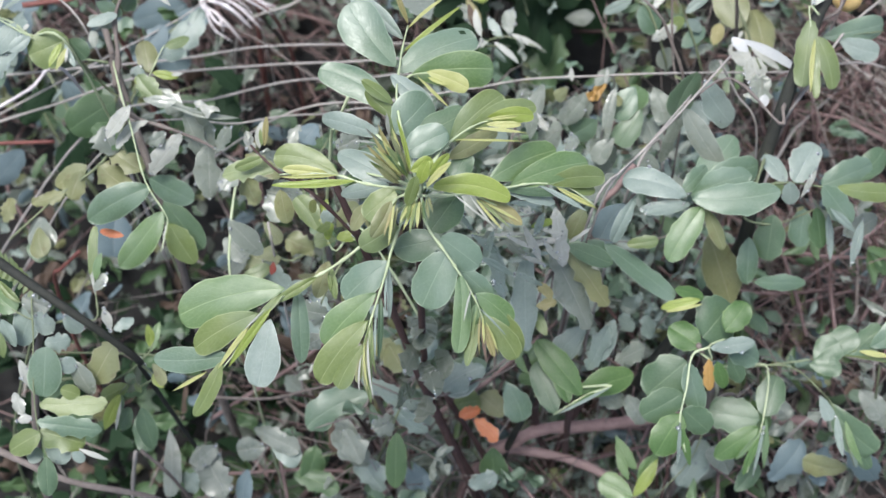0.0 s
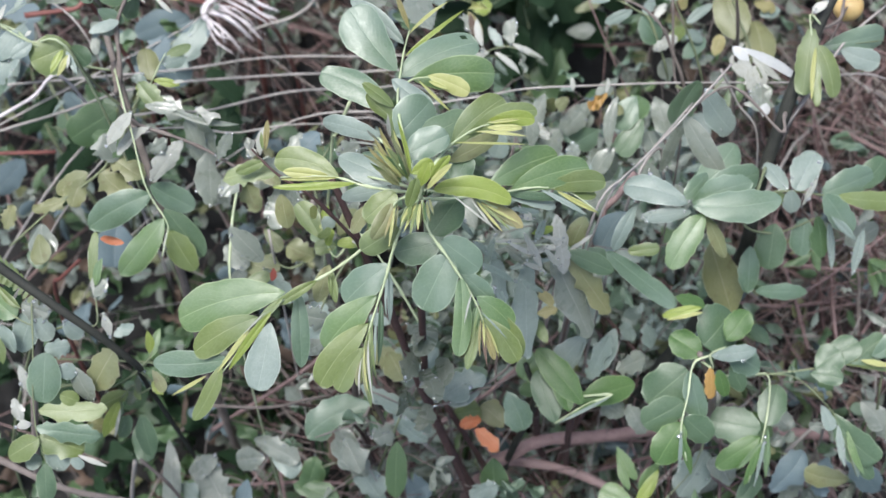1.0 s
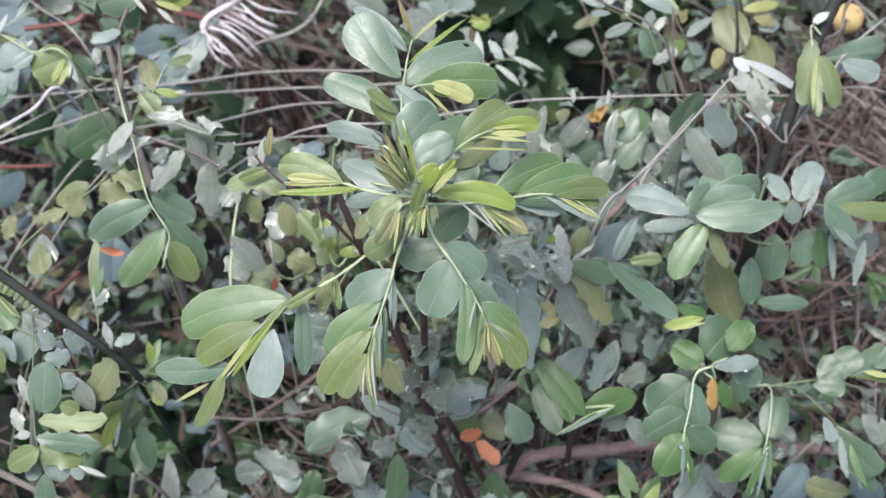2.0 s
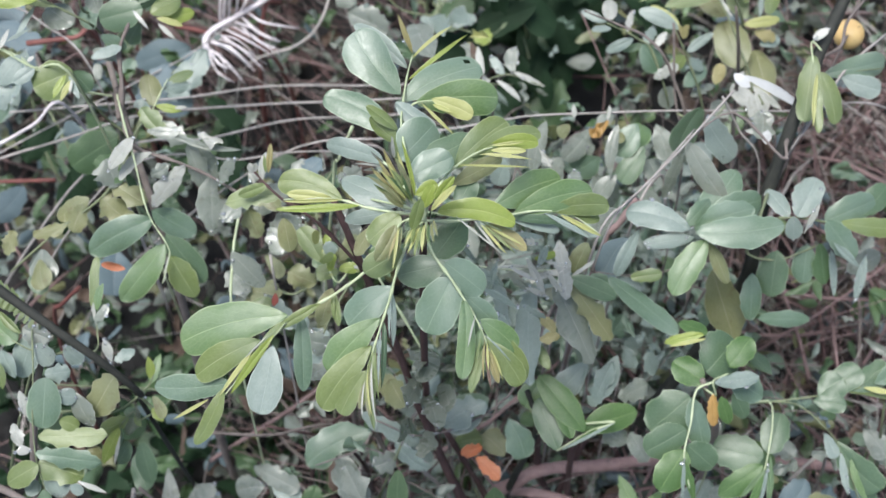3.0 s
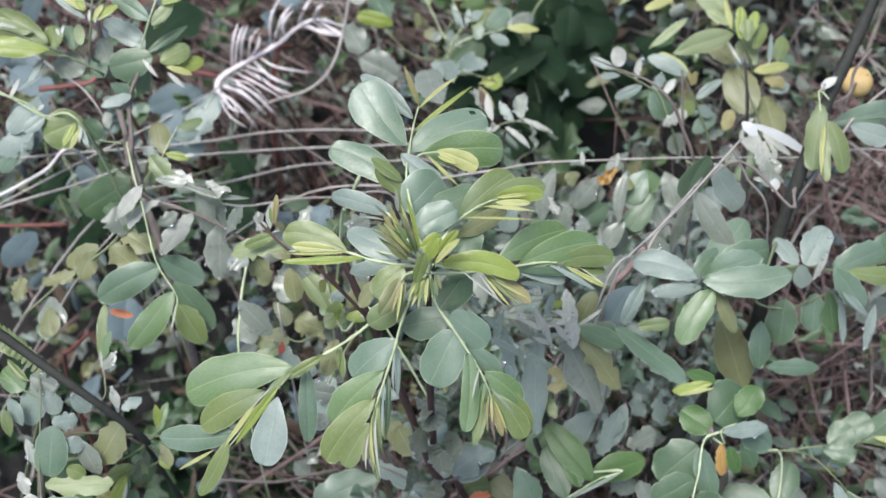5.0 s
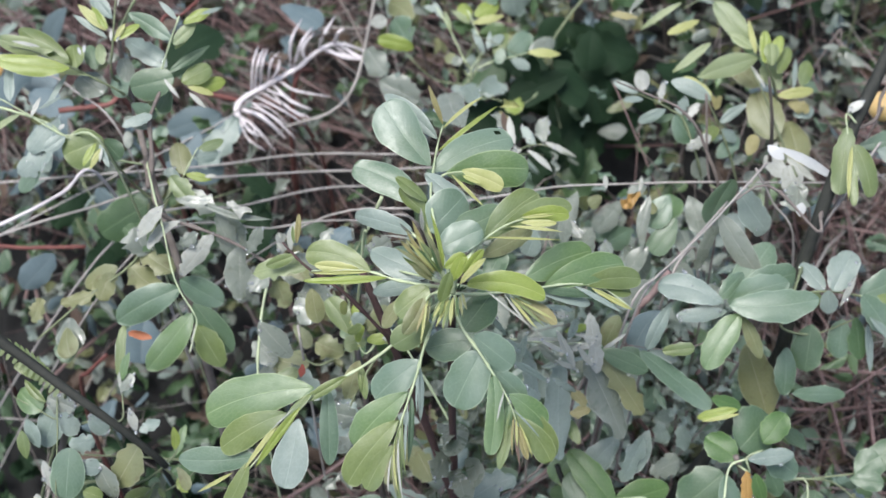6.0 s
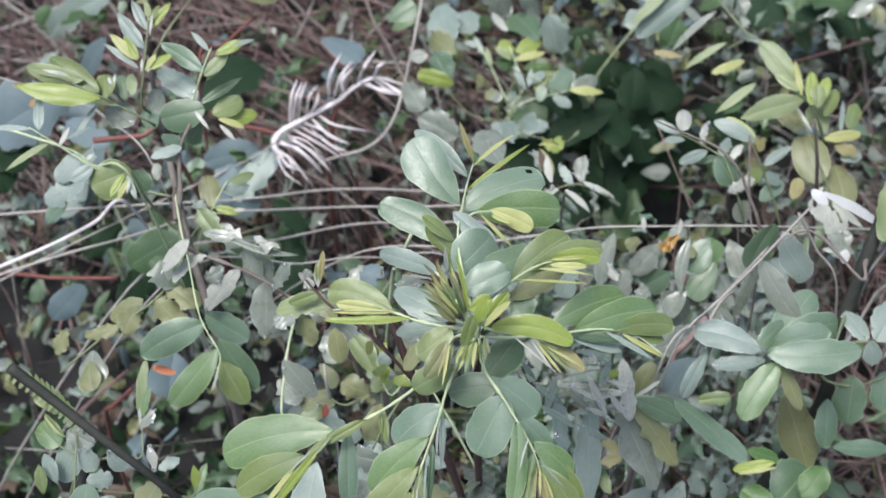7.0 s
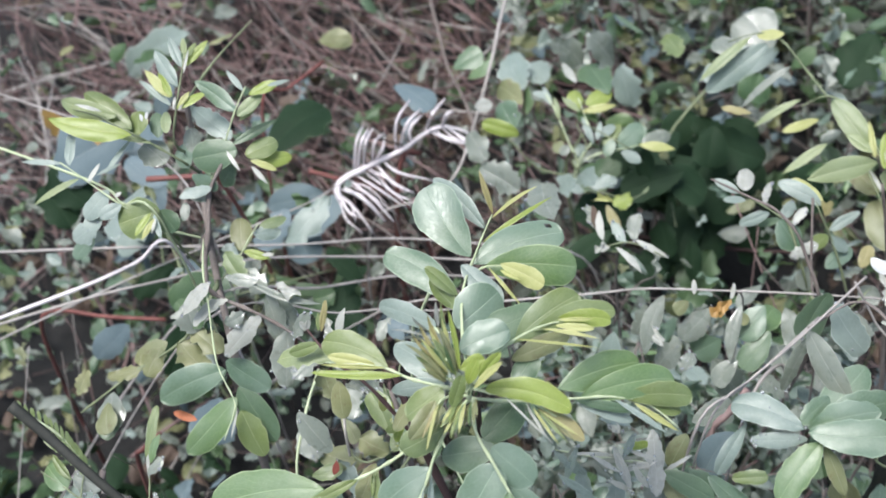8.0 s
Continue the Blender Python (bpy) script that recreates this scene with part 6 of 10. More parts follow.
# most leaves here take the darker green in place of falling shade
root = plant("shrub", (0.190, 0.400, 0.000), "low shrub with hanging green leaves, toned darker for shade", "plant")
stem(root, [(0.190, 0.400, -0.012), (0.200, 0.400, 0.250), (0.198, 0.407, 0.381), (0.178, 0.412, 0.451)], 0.004, 0.002, "twig")
f = leaf(root, [(0.1847, 0.4094, 0.4534), (0.1731, 0.4043, 0.4506), (0.1678, 0.3815, 0.4479), (0.1632, 0.3622, 0.4368), (0.1670, 0.3433, 0.4259)], 0.0007, "paler")
leaflet(f, "round", "mid", (0.1701, 0.4030, 0.4440), (0.1436, 0.3865, 0.4232), 0.0328, 8, worn=0.10)
leaflet(f, "round", "mid", (0.1657, 0.3804, 0.4403), (0.1391, 0.3699, 0.4252), 0.0271, -6, worn=0.10)
leaflet(f, "oval", "vivid", (0.1643, 0.3669, 0.4372), (0.1472, 0.3437, 0.4193), 0.0223, 8, worn=0.10)
leaflet(f, "oval", "blue", (0.1705, 0.4011, 0.4455), (0.1801, 0.3728, 0.4222), 0.0171, -10, worn=0.10)
leaflet(f, "round", "mid", (0.1662, 0.3703, 0.4369), (0.1849, 0.3592, 0.4234), 0.0200, 8, worn=0.10)
leaflet(f, "lance", "vivid", (0.1637, 0.3569, 0.4360), (0.1711, 0.3371, 0.4154), 0.0077, -12, fold=0.4, worn=0.10)
leaflet(f, "lance", "silver", (0.1626, 0.3601, 0.4402), (0.1623, 0.3364, 0.4173), 0.0034, 0, fold=0.7, worn=0.10)
f = leaf(root, [(0.1807, 0.4097, 0.4421), (0.1867, 0.4017, 0.4490), (0.1831, 0.4064, 0.4621), (0.1938, 0.4107, 0.4646)], 0.0007, "paler")
leaflet(f, "oval", "vivid", (0.1796, 0.4121, 0.4481), (0.1585, 0.4259, 0.4515), 0.0210, 8, fold=0.2, worn=0.10)
leaflet(f, "round", "mid", (0.1817, 0.4188, 0.4485), (0.2031, 0.4434, 0.4510), 0.0337, 8, worn=0.10)
leaflet(f, "oval", "vivid", (0.1957, 0.4189, 0.4577), (0.2124, 0.4389, 0.4622), 0.0194, -8, worn=0.10)
leaflet(f, "oval", "silver", (0.1836, 0.4048, 0.4628), (0.2146, 0.4091, 0.4627), 0.0115, 8, worn=0.10)
leaflet(f, "oval", "blue", (0.1965, 0.4151, 0.4509), (0.2215, 0.4056, 0.4361), 0.0195, -10, worn=0.10)
leaflet(f, "oval", "vivid", (0.1894, 0.3994, 0.4523), (0.1963, 0.3865, 0.4356), 0.0108, 8, fold=0.35, worn=0.10)
leaflet(f, "oval", "mid", (0.1998, 0.4058, 0.4444), (0.2100, 0.3937, 0.4281), 0.0140, -8, worn=0.10)
leaflet(f, "ragged", "amber", (0.1848, 0.4025, 0.4491), (0.1870, 0.3868, 0.4309), 0.0101, 8, fold=0.4, worn=0.10)
leaflet(f, "oval", "young", (0.1773, 0.4348, 0.4762), (0.1517, 0.4335, 0.4663), 0.0085, 8, fold=0.4, worn=0.10)
leaflet(f, "oval", "vivid", (0.1600, 0.4422, 0.4783), (0.1814, 0.4404, 0.4679), 0.0116, -8, fold=0.3, worn=0.10)
leaflet(f, "lance", "yellow", (0.1781, 0.4304, 0.4783), (0.1541, 0.4291, 0.4684), 0.0034, 8, fold=0.6, worn=0.10)
f = leaf(root, [(0.1970, 0.4170, 0.4001), (0.2206, 0.4174, 0.4002), (0.2344, 0.4122, 0.4075), (0.2312, 0.3798, 0.3888), (0.2199, 0.3473, 0.3702)], 0.0007, "paler")
leaflet(f, "round", "mid", (0.2297, 0.3819, 0.3832), (0.1947, 0.3925, 0.3802), 0.0292, 6, worn=0.10)
leaflet(f, "round", "mid", (0.2346, 0.3862, 0.3810), (0.2453, 0.4147, 0.3881), 0.0228, -8, worn=0.10)
leaflet(f, "oval", "vivid", (0.2288, 0.3763, 0.3845), (0.1981, 0.3601, 0.3662), 0.0178, 8, worn=0.10)
leaflet(f, "lance", "green", (0.2295, 0.3721, 0.3867), (0.2119, 0.3567, 0.3687), 0.0064, -10, fold=0.5, worn=0.10)
leaflet(f, "lance", "vivid", (0.2275, 0.3679, 0.3866), (0.2171, 0.3462, 0.3650), 0.0064, 10, fold=0.5, worn=0.10)
leaflet(f, "lance", "silver", (0.2303, 0.3735, 0.3921), (0.2240, 0.3449, 0.3665), 0.0040, 0, fold=0.7, worn=0.10)
leaflet(f, "lance", "green", (0.2325, 0.3801, 0.3925), (0.2327, 0.3508, 0.3664), 0.0060, -10, fold=0.5, worn=0.10)
f = leaf(root, [(0.1945, 0.4080, 0.3936), (0.2088, 0.4109, 0.4041), (0.2230, 0.4139, 0.4069), (0.2514, 0.4137, 0.4068), (0.2716, 0.3992, 0.3993), (0.2837, 0.3848, 0.3919), (0.2965, 0.3501, 0.3740)], 0.0006, "stalk")
lf(f, "obovate", "mid", (0.2805, 0.3902, 0.3947), (0.3124, 0.3599, 0.3774), 0.0247, 17)
lf(f, "obovate", "mid", (0.2856, 0.3845, 0.3924), (0.3103, 0.3513, 0.3652), 0.0136, -2)
lf(f, "lance", "silver", (0.2834, 0.3825, 0.3921), (0.2881, 0.3555, 0.3782), 0.0063, 15)
lf(f, "fold", "silver", (0.2913, 0.3733, 0.3880), (0.2986, 0.3492, 0.3716), 0.0078, -12)
lf(f, "obovate", "silver", (0.2710, 0.3947, 0.3997), (0.2783, 0.3776, 0.3939), 0.0109, -24)
lf(f, "lance", "green", (0.2893, 0.3783, 0.3919), (0.3023, 0.3493, 0.3762), 0.0057, 1)
f = leaf(root, [(0.1926, 0.4085, 0.4000), (0.2068, 0.4093, 0.4120), (0.2209, 0.4100, 0.4161), (0.2651, 0.4148, 0.4186), (0.2892, 0.4204, 0.4216), (0.3166, 0.4217, 0.4223)], 0.0006, "stalk")
lf(f, "obovate", "mid", (0.2699, 0.4162, 0.4194), (0.2954, 0.4313, 0.4285), 0.0206, -16)
lf(f, "obovate", "mid", (0.2850, 0.4180, 0.4210), (0.3157, 0.4365, 0.4246), 0.0186, -14)
lf(f, "obovate", "mid", (0.2969, 0.4199, 0.4227), (0.3312, 0.4295, 0.4203), 0.0162, -2)
lf(f, "fold", "leafy", (0.2807, 0.4176, 0.4221), (0.3210, 0.4145, 0.4124), 0.0073, 14)
lf(f, "fold", "yellow", (0.2966, 0.4187, 0.4234), (0.3179, 0.4141, 0.4237), 0.0053, -22)
lf(f, "obovate", "mid", (0.2643, 0.4129, 0.4210), (0.2817, 0.4237, 0.4281), 0.0225, -23)
lf(f, "obovate", "mid", (0.2602, 0.4102, 0.4203), (0.2829, 0.4048, 0.4226), 0.0136, -8)
lf(f, "obovate", "blue", (0.3041, 0.4205, 0.4263), (0.3266, 0.4343, 0.4390), 0.0180, 2)
f = leaf(root, [(0.1989, 0.4045, 0.3332), (0.2066, 0.4181, 0.3415), (0.1926, 0.3800, 0.3218), (0.1711, 0.3573, 0.3100), (0.1487, 0.3421, 0.3022)], 0.0006, "stalk")
lf(f, "lance", "green", (0.1480, 0.3680, 0.3156), (0.1327, 0.3912, 0.3268), 0.0104, -9)
lf(f, "lance", "green", (0.1487, 0.3602, 0.3122), (0.1653, 0.3812, 0.3215), 0.0115, 15)
lf(f, "lance", "young", (0.1451, 0.3494, 0.3073), (0.1638, 0.3744, 0.3230), 0.0096, -12)
lf(f, "lance", "green", (0.1417, 0.3606, 0.3138), (0.1334, 0.3833, 0.3236), 0.0077, -3)
lf(f, "obovate", "green", (0.1450, 0.3490, 0.3085), (0.1198, 0.3617, 0.3108), 0.0194, 8)
f = leaf(root, [(0.1992, 0.4032, 0.3095), (0.2103, 0.4254, 0.3228), (0.2399, 0.4020, 0.3107), (0.2791, 0.3863, 0.3026), (0.3052, 0.3668, 0.2926)], 0.0006, "stalk")
lf(f, "crumple", "slate", (0.2528, 0.3670, 0.2927), (0.2794, 0.3944, 0.3058), 0.0271, 15)
lf(f, "crumple", "slate", (0.2964, 0.3899, 0.3052), (0.2931, 0.3642, 0.2867), 0.0256, -17)
lf(f, "crumple", "slate", (0.3194, 0.4043, 0.2908), (0.3470, 0.3785, 0.2564), 0.0270, 14)
lf(f, "crumple", "grey", (0.2747, 0.3924, 0.2853), (0.2699, 0.3705, 0.2535), 0.0192, 0)
lf(f, "crumple", "grey", (0.3310, 0.4240, 0.3249), (0.3487, 0.4011, 0.3118), 0.0182, 16)
lf(f, "obovate", "olive", (0.3103, 0.3703, 0.3090), (0.2726, 0.3720, 0.3245), 0.0199, -11)
lf(f, "obovate", "grey", (0.2215, 0.3699, 0.2982), (0.2077, 0.3877, 0.3127), 0.0224, -16)
lf(f, "obovate", "mid", (0.2257, 0.3581, 0.2927), (0.2436, 0.3779, 0.3011), 0.0197, 7)
lf(f, "crumple", "grey", (0.2717, 0.4115, 0.3098), (0.2511, 0.4330, 0.3150), 0.0232, 19)
lf(f, "crumple", "silver", (0.2057, 0.3960, 0.3024), (0.1844, 0.3664, 0.2819), 0.0262, -2)
lf(f, "obovate", "grey", (0.3213, 0.4266, 0.3302), (0.3386, 0.4072, 0.3201), 0.0198, 8)

root = plant("shrub", (0.060, 0.400, 0.000), "small shrub with drooping green leaflets", "plant")
stem(root, [(0.060, 0.400, -0.012), (0.050, 0.410, 0.200), (0.069, 0.411, 0.360), (0.061, 0.426, 0.402)], 0.0035, 0.002, "dark")
f = leaf(root, [(0.0691, 0.4100, 0.3622), (0.0961, 0.4056, 0.3884), (0.1221, 0.4014, 0.4031), (0.1028, 0.3951, 0.3995), (0.0807, 0.3835, 0.3930)], 0.0009, "paler")
leaflet(f, "oval", "vivid", (0.1010, 0.3947, 0.4016), (0.0685, 0.4318, 0.4162), 0.0241, 8, fold=0.2)
leaflet(f, "oval", "mid", (0.0822, 0.3853, 0.3894), (0.0686, 0.4213, 0.4010), 0.0202, -10)
leaflet(f, "oval", "vivid", (0.1000, 0.4027, 0.3891), (0.1406, 0.4158, 0.3894), 0.0220, 8)
leaflet(f, "lance", "vivid", (0.0861, 0.3820, 0.4013), (0.1117, 0.3986, 0.4015), 0.0044, 10, fold=0.6)
leaflet(f, "lance", "silver", (0.0828, 0.3802, 0.4026), (0.1227, 0.4006, 0.4049), 0.0028, 0, fold=0.6)
leaflet(f, "oval", "vivid", (0.0912, 0.3894, 0.4009), (0.0822, 0.4182, 0.4083), 0.0169, 14, fold=0.25)
leaflet(f, "oval", "silver", (0.1031, 0.4431, 0.4039), (0.0783, 0.4278, 0.3860), 0.0189, 8)
leaflet(f, "ragged", "silver", (0.1216, 0.4432, 0.4156), (0.1070, 0.4185, 0.3922), 0.0155, -8)
leaflet(f, "ragged", "grey", (0.1281, 0.4259, 0.3894), (0.1502, 0.4381, 0.3871), 0.0190, 8)
leaflet(f, "ragged", "silver", (0.1330, 0.4573, 0.4075), (0.1398, 0.4481, 0.3929), 0.0124, 8)
leaflet(f, "ragged", "silver", (0.1495, 0.4555, 0.4064), (0.1555, 0.4446, 0.3908), 0.0140, -8)
leaflet(f, "ragged", "grey", (0.1164, 0.4103, 0.3736), (0.1343, 0.4022, 0.3596), 0.0166, 8)
leaflet(f, "ragged", "grey", (0.1371, 0.4068, 0.3715), (0.1510, 0.3911, 0.3531), 0.0149, 8)
leaflet(f, "oval", "blue", (0.0337, 0.4284, 0.3845), (0.0006, 0.4178, 0.3693), 0.0224, -8)

root = plant("shrub", (-0.020, 0.370, 0.000), "low shrub with wet grey leaves near the ground", "plant")
stem(root, [(-0.020, 0.370, -0.012), (-0.020, 0.380, 0.120), (-0.040, 0.410, 0.292), (-0.052, 0.423, 0.344)], 0.003, 0.0016, "twig")
f = leaf(root, [(-0.0517, 0.4220, 0.3467), (-0.0603, 0.4003, 0.3573), (-0.0937, 0.3893, 0.3512)], 0.0009, "twig")
leaflet(f, "ragged", "blue", (-0.0526, 0.4156, 0.3524), (-0.1017, 0.3964, 0.3347), 0.0279, 8, bend=0.16)
leaflet(f, "ragged", "silver", (-0.0494, 0.4245, 0.3528), (-0.0071, 0.4011, 0.3321), 0.0170, -10)
leaflet(f, "oval", "deep", (-0.0326, 0.3853, 0.3528), (-0.0346, 0.3518, 0.3243), 0.0192, 8)
leaflet(f, "ragged", "grey", (-0.0777, 0.4002, 0.3459), (-0.0571, 0.3701, 0.3192), 0.0254, 8)
lf(f, "crumple", "pale", (-0.0338, 0.3958, 0.3556), (-0.0506, 0.3875, 0.3543), 0.0199, -22)
lf(f, "crumple", "grey", (-0.0716, 0.3883, 0.3524), (-0.0589, 0.3646, 0.3445), 0.0227, 22)
lf(f, "round", "silver", (0.0293, 0.4286, 0.3740), (-0.0018, 0.4160, 0.3721), 0.0310, 19)
lf(f, "round", "silver", (0.0041, 0.4248, 0.3727), (0.0208, 0.4129, 0.3685), 0.0206, 24)
lf(f, "crumple", "olive", (-0.0252, 0.4321, 0.3771), (-0.0541, 0.4448, 0.3901), 0.0187, 7)
lf(f, "crumple", "grey", (-0.0177, 0.4225, 0.4404), (-0.0240, 0.3762, 0.4907), 0.0154, -21)
lf(f, "obovate", "grey", (-0.0077, 0.4363, 0.4481), (-0.0139, 0.3888, 0.4986), 0.0145, 12)
lf(f, "crumple", "grey", (-0.0138, 0.4080, 0.4342), (-0.0037, 0.3621, 0.4861), 0.0149, -16)
lf(f, "crumple", "grey", (-0.0200, 0.3939, 0.4164), (-0.0301, 0.3624, 0.4651), 0.0131, -15)
lf(f, "obovate", "grey", (-0.0039, 0.4184, 0.4297), (0.0038, 0.3785, 0.4748), 0.0147, 15)
lf(f, "crumple", "grey", (-0.0102, 0.3936, 0.4063), (-0.0155, 0.3585, 0.4433), 0.0133, 18)
lf(f, "crumple", "pale", (-0.0235, 0.4351, 0.4509), (-0.0163, 0.3929, 0.5075), 0.0109, -22)
lf(f, "crumple", "silver", (-0.0334, 0.4340, 0.3835), (-0.0165, 0.4418, 0.3965), 0.0200, 22)
f = leaf(root, [(-0.0407, 0.4138, 0.2828), (-0.0812, 0.3980, 0.2746), (-0.1171, 0.3902, 0.2705)], 0.0006, "stalk")
lf(f, "crumple", "brown", (-0.0863, 0.4235, 0.2765), (-0.0826, 0.4047, 0.2555), 0.0180, -6)
lf(f, "crumple", "deep", (-0.0990, 0.4019, 0.2772), (-0.1083, 0.3784, 0.2638), 0.0237, -19)
lf(f, "crumple", "silver", (-0.0677, 0.3976, 0.2757), (-0.0454, 0.3696, 0.2613), 0.0244, 23)
lf(f, "crumple", "deep", (-0.1170, 0.3817, 0.2681), (-0.0811, 0.3689, 0.2639), 0.0207, -18)
lf(f, "obovate", "silver", (-0.1347, 0.4014, 0.2790), (-0.1123, 0.3891, 0.2738), 0.0190, -18)
lf(f, "crumple", "grey", (-0.1480, 0.4132, 0.2857), (-0.1119, 0.3958, 0.2814), 0.0191, 20)
lf(f, "obovate", "grey", (-0.1390, 0.4003, 0.2797), (-0.1616, 0.3977, 0.2767), 0.0229, -15)
lf(f, "obovate", "slate", (-0.1524, 0.3850, 0.2725), (-0.1573, 0.3619, 0.2581), 0.0187, 24)
lf(f, "crumple", "grey", (-0.1925, 0.4009, 0.2814), (-0.1700, 0.3644, 0.2652), 0.0321, -12)
lf(f, "crumple", "pale", (-0.2059, 0.3809, 0.2717), (-0.1919, 0.3678, 0.2691), 0.0193, 22)
lf(f, "obovate", "grey", (-0.2145, 0.4125, 0.2887), (-0.2140, 0.3637, 0.2678), 0.0153, 10)
lf(f, "crumple", "pale", (-0.1967, 0.3845, 0.2749), (-0.1779, 0.3984, 0.2881), 0.0195, -23)
lf(f, "oblong", "mid", (-0.2383, 0.4221, 0.2950), (-0.2309, 0.3957, 0.2835), 0.0185, 12)
lf(f, "crumple", "slate", (-0.0273, 0.3714, 0.2697), (-0.0094, 0.3773, 0.2796), 0.0270, 3)
f = leaf(root, [(-0.0400, 0.4068, 0.3017), (-0.0091, 0.4145, 0.3057), (0.0217, 0.4163, 0.3066)], 0.0006, "stalk")
lf(f, "crumple", "orange", (0.0135, 0.4052, 0.3347), (0.0298, 0.4097, 0.3370), 0.0115, 2)
lf(f, "crumple", "orange", (0.0255, 0.4027, 0.3340), (0.0425, 0.3872, 0.3267), 0.0124, -3)
lf(f, "obovate", "deep", (0.0404, 0.3969, 0.2867), (0.0442, 0.3768, 0.2664), 0.0217, 2)
lf(f, "obovate", "leafy", (0.0085, 0.4216, 0.3114), (0.0305, 0.4248, 0.3149), 0.0205, 16)
lf(f, "obovate", "olive", (0.0481, 0.4134, 0.3078), (0.0306, 0.4302, 0.3130), 0.0198, 5)
lf(f, "crumple", "silver", (0.0214, 0.3664, 0.2842), (0.0433, 0.3732, 0.2911), 0.0184, 17)

root = plant("shrub", (-0.060, 0.450, 0.000), "small shrub with narrow olive leaves", "plant")
stem(root, [(-0.060, 0.450, -0.012), (-0.070, 0.460, 0.250), (-0.081, 0.490, 0.465), (-0.088, 0.502, 0.507)], 0.003, 0.0015, "twig")
f = leaf(root, [(-0.0835, 0.4902, 0.4883), (-0.0893, 0.5003, 0.4942), (-0.0952, 0.5105, 0.5000)], 0.0009, "stalk")
lf(f, "obovate", "green", (-0.0874, 0.4868, 0.4864), (-0.0996, 0.5104, 0.4940), 0.0123, 22)
lf(f, "lance", "young", (-0.0815, 0.4933, 0.4908), (-0.0775, 0.5033, 0.4969), 0.0065, -16)
lf(f, "lance", "young", (-0.0834, 0.4997, 0.4952), (-0.0929, 0.4973, 0.4956), 0.0056, -14)
lf(f, "obovate", "green", (-0.0755, 0.4792, 0.4840), (-0.0871, 0.4890, 0.4905), 0.0142, 23)
lf(f, "obovate", "olive", (-0.0723, 0.4905, 0.4797), (-0.0570, 0.5079, 0.4810), 0.0165, 18)
lf(f, "crumple", "grey", (-0.0949, 0.4988, 0.4968), (-0.1100, 0.5102, 0.5080), 0.0140, -19)
lf(f, "crumple", "grey", (-0.1026, 0.5120, 0.5051), (-0.1181, 0.5019, 0.4993), 0.0164, 18)
lf(f, "crumple", "grey", (-0.1064, 0.5184, 0.5095), (-0.1218, 0.5278, 0.5164), 0.0170, 24)
lf(f, "obovate", "leafy", (-0.0714, 0.4778, 0.4867), (-0.0867, 0.4751, 0.4876), 0.0114, 1)
lf(f, "crumple", "olive", (-0.0869, 0.4708, 0.4833), (-0.1059, 0.4760, 0.4900), 0.0166, -20)
lf(f, "crumple", "grey", (-0.1178, 0.5037, 0.5038), (-0.1094, 0.4842, 0.4990), 0.0157, 5)
leaflet(f, "oval", "grey", (-0.1411, 0.4741, 0.5197), (-0.1204, 0.4605, 0.4972), 0.0161, 0, worn=0.1)
lf(f, "crumple", "olive", (-0.1254, 0.4964, 0.5009), (-0.1322, 0.5097, 0.5163), 0.0174, -9)
f = leaf(root, [(-0.0792, 0.4897, 0.4649), (-0.1050, 0.4759, 0.4570), (-0.1209, 0.4828, 0.4609)], 0.0009, "stalk")
lf(f, "crumple", "olive", (-0.1130, 0.4759, 0.4570), (-0.1376, 0.4820, 0.4539), 0.0200, 5)
lf(f, "crumple", "silver", (-0.1248, 0.4756, 0.4575), (-0.1055, 0.4575, 0.4405), 0.0153, 21)
lf(f, "round", "silver", (-0.1039, 0.4502, 0.4551), (-0.0930, 0.4520, 0.4690), 0.0139, 16)
lf(f, "crumple", "silver", (-0.0929, 0.4407, 0.4387), (-0.0812, 0.4542, 0.4436), 0.0202, -10)
lf(f, "crumple", "silver", (-0.0889, 0.4267, 0.4313), (-0.0946, 0.4376, 0.4406), 0.0178, -11)
lf(f, "obovate", "olive", (-0.1245, 0.4985, 0.4735), (-0.1127, 0.4849, 0.4654), 0.0116, 0)
lf(f, "obovate", "leafy", (-0.1403, 0.4639, 0.4542), (-0.1204, 0.4705, 0.4588), 0.0117, -8)
lf(f, "crumple", "grey", (-0.1521, 0.4877, 0.4686), (-0.1364, 0.4744, 0.4598), 0.0162, -10)
f = leaf(root, [(-0.0811, 0.4897, 0.4649), (-0.0851, 0.5103, 0.4769), (-0.0891, 0.5310, 0.4888), (-0.0772, 0.5517, 0.5007)], 0.0008, "stalk")
lf(f, "crumple", "pale", (-0.1050, 0.5448, 0.4967), (-0.0972, 0.5594, 0.5034), 0.0103, -2)
lf(f, "crumple", "pale", (-0.0890, 0.5479, 0.4992), (-0.0844, 0.5593, 0.5035), 0.0080, 2)
lf(f, "crumple", "grey", (-0.0731, 0.5442, 0.4978), (-0.0572, 0.5514, 0.5012), 0.0191, 23)
lf(f, "crumple", "grey", (-0.1207, 0.5438, 0.4983), (-0.1288, 0.5239, 0.4851), 0.0159, -3)
lf(f, "crumple", "grey", (-0.0571, 0.5160, 0.4829), (-0.0729, 0.5086, 0.4799), 0.0187, -21)
lf(f, "crumple", "slate", (-0.0849, 0.5569, 0.5072), (-0.0968, 0.5466, 0.5013), 0.0149, 17)

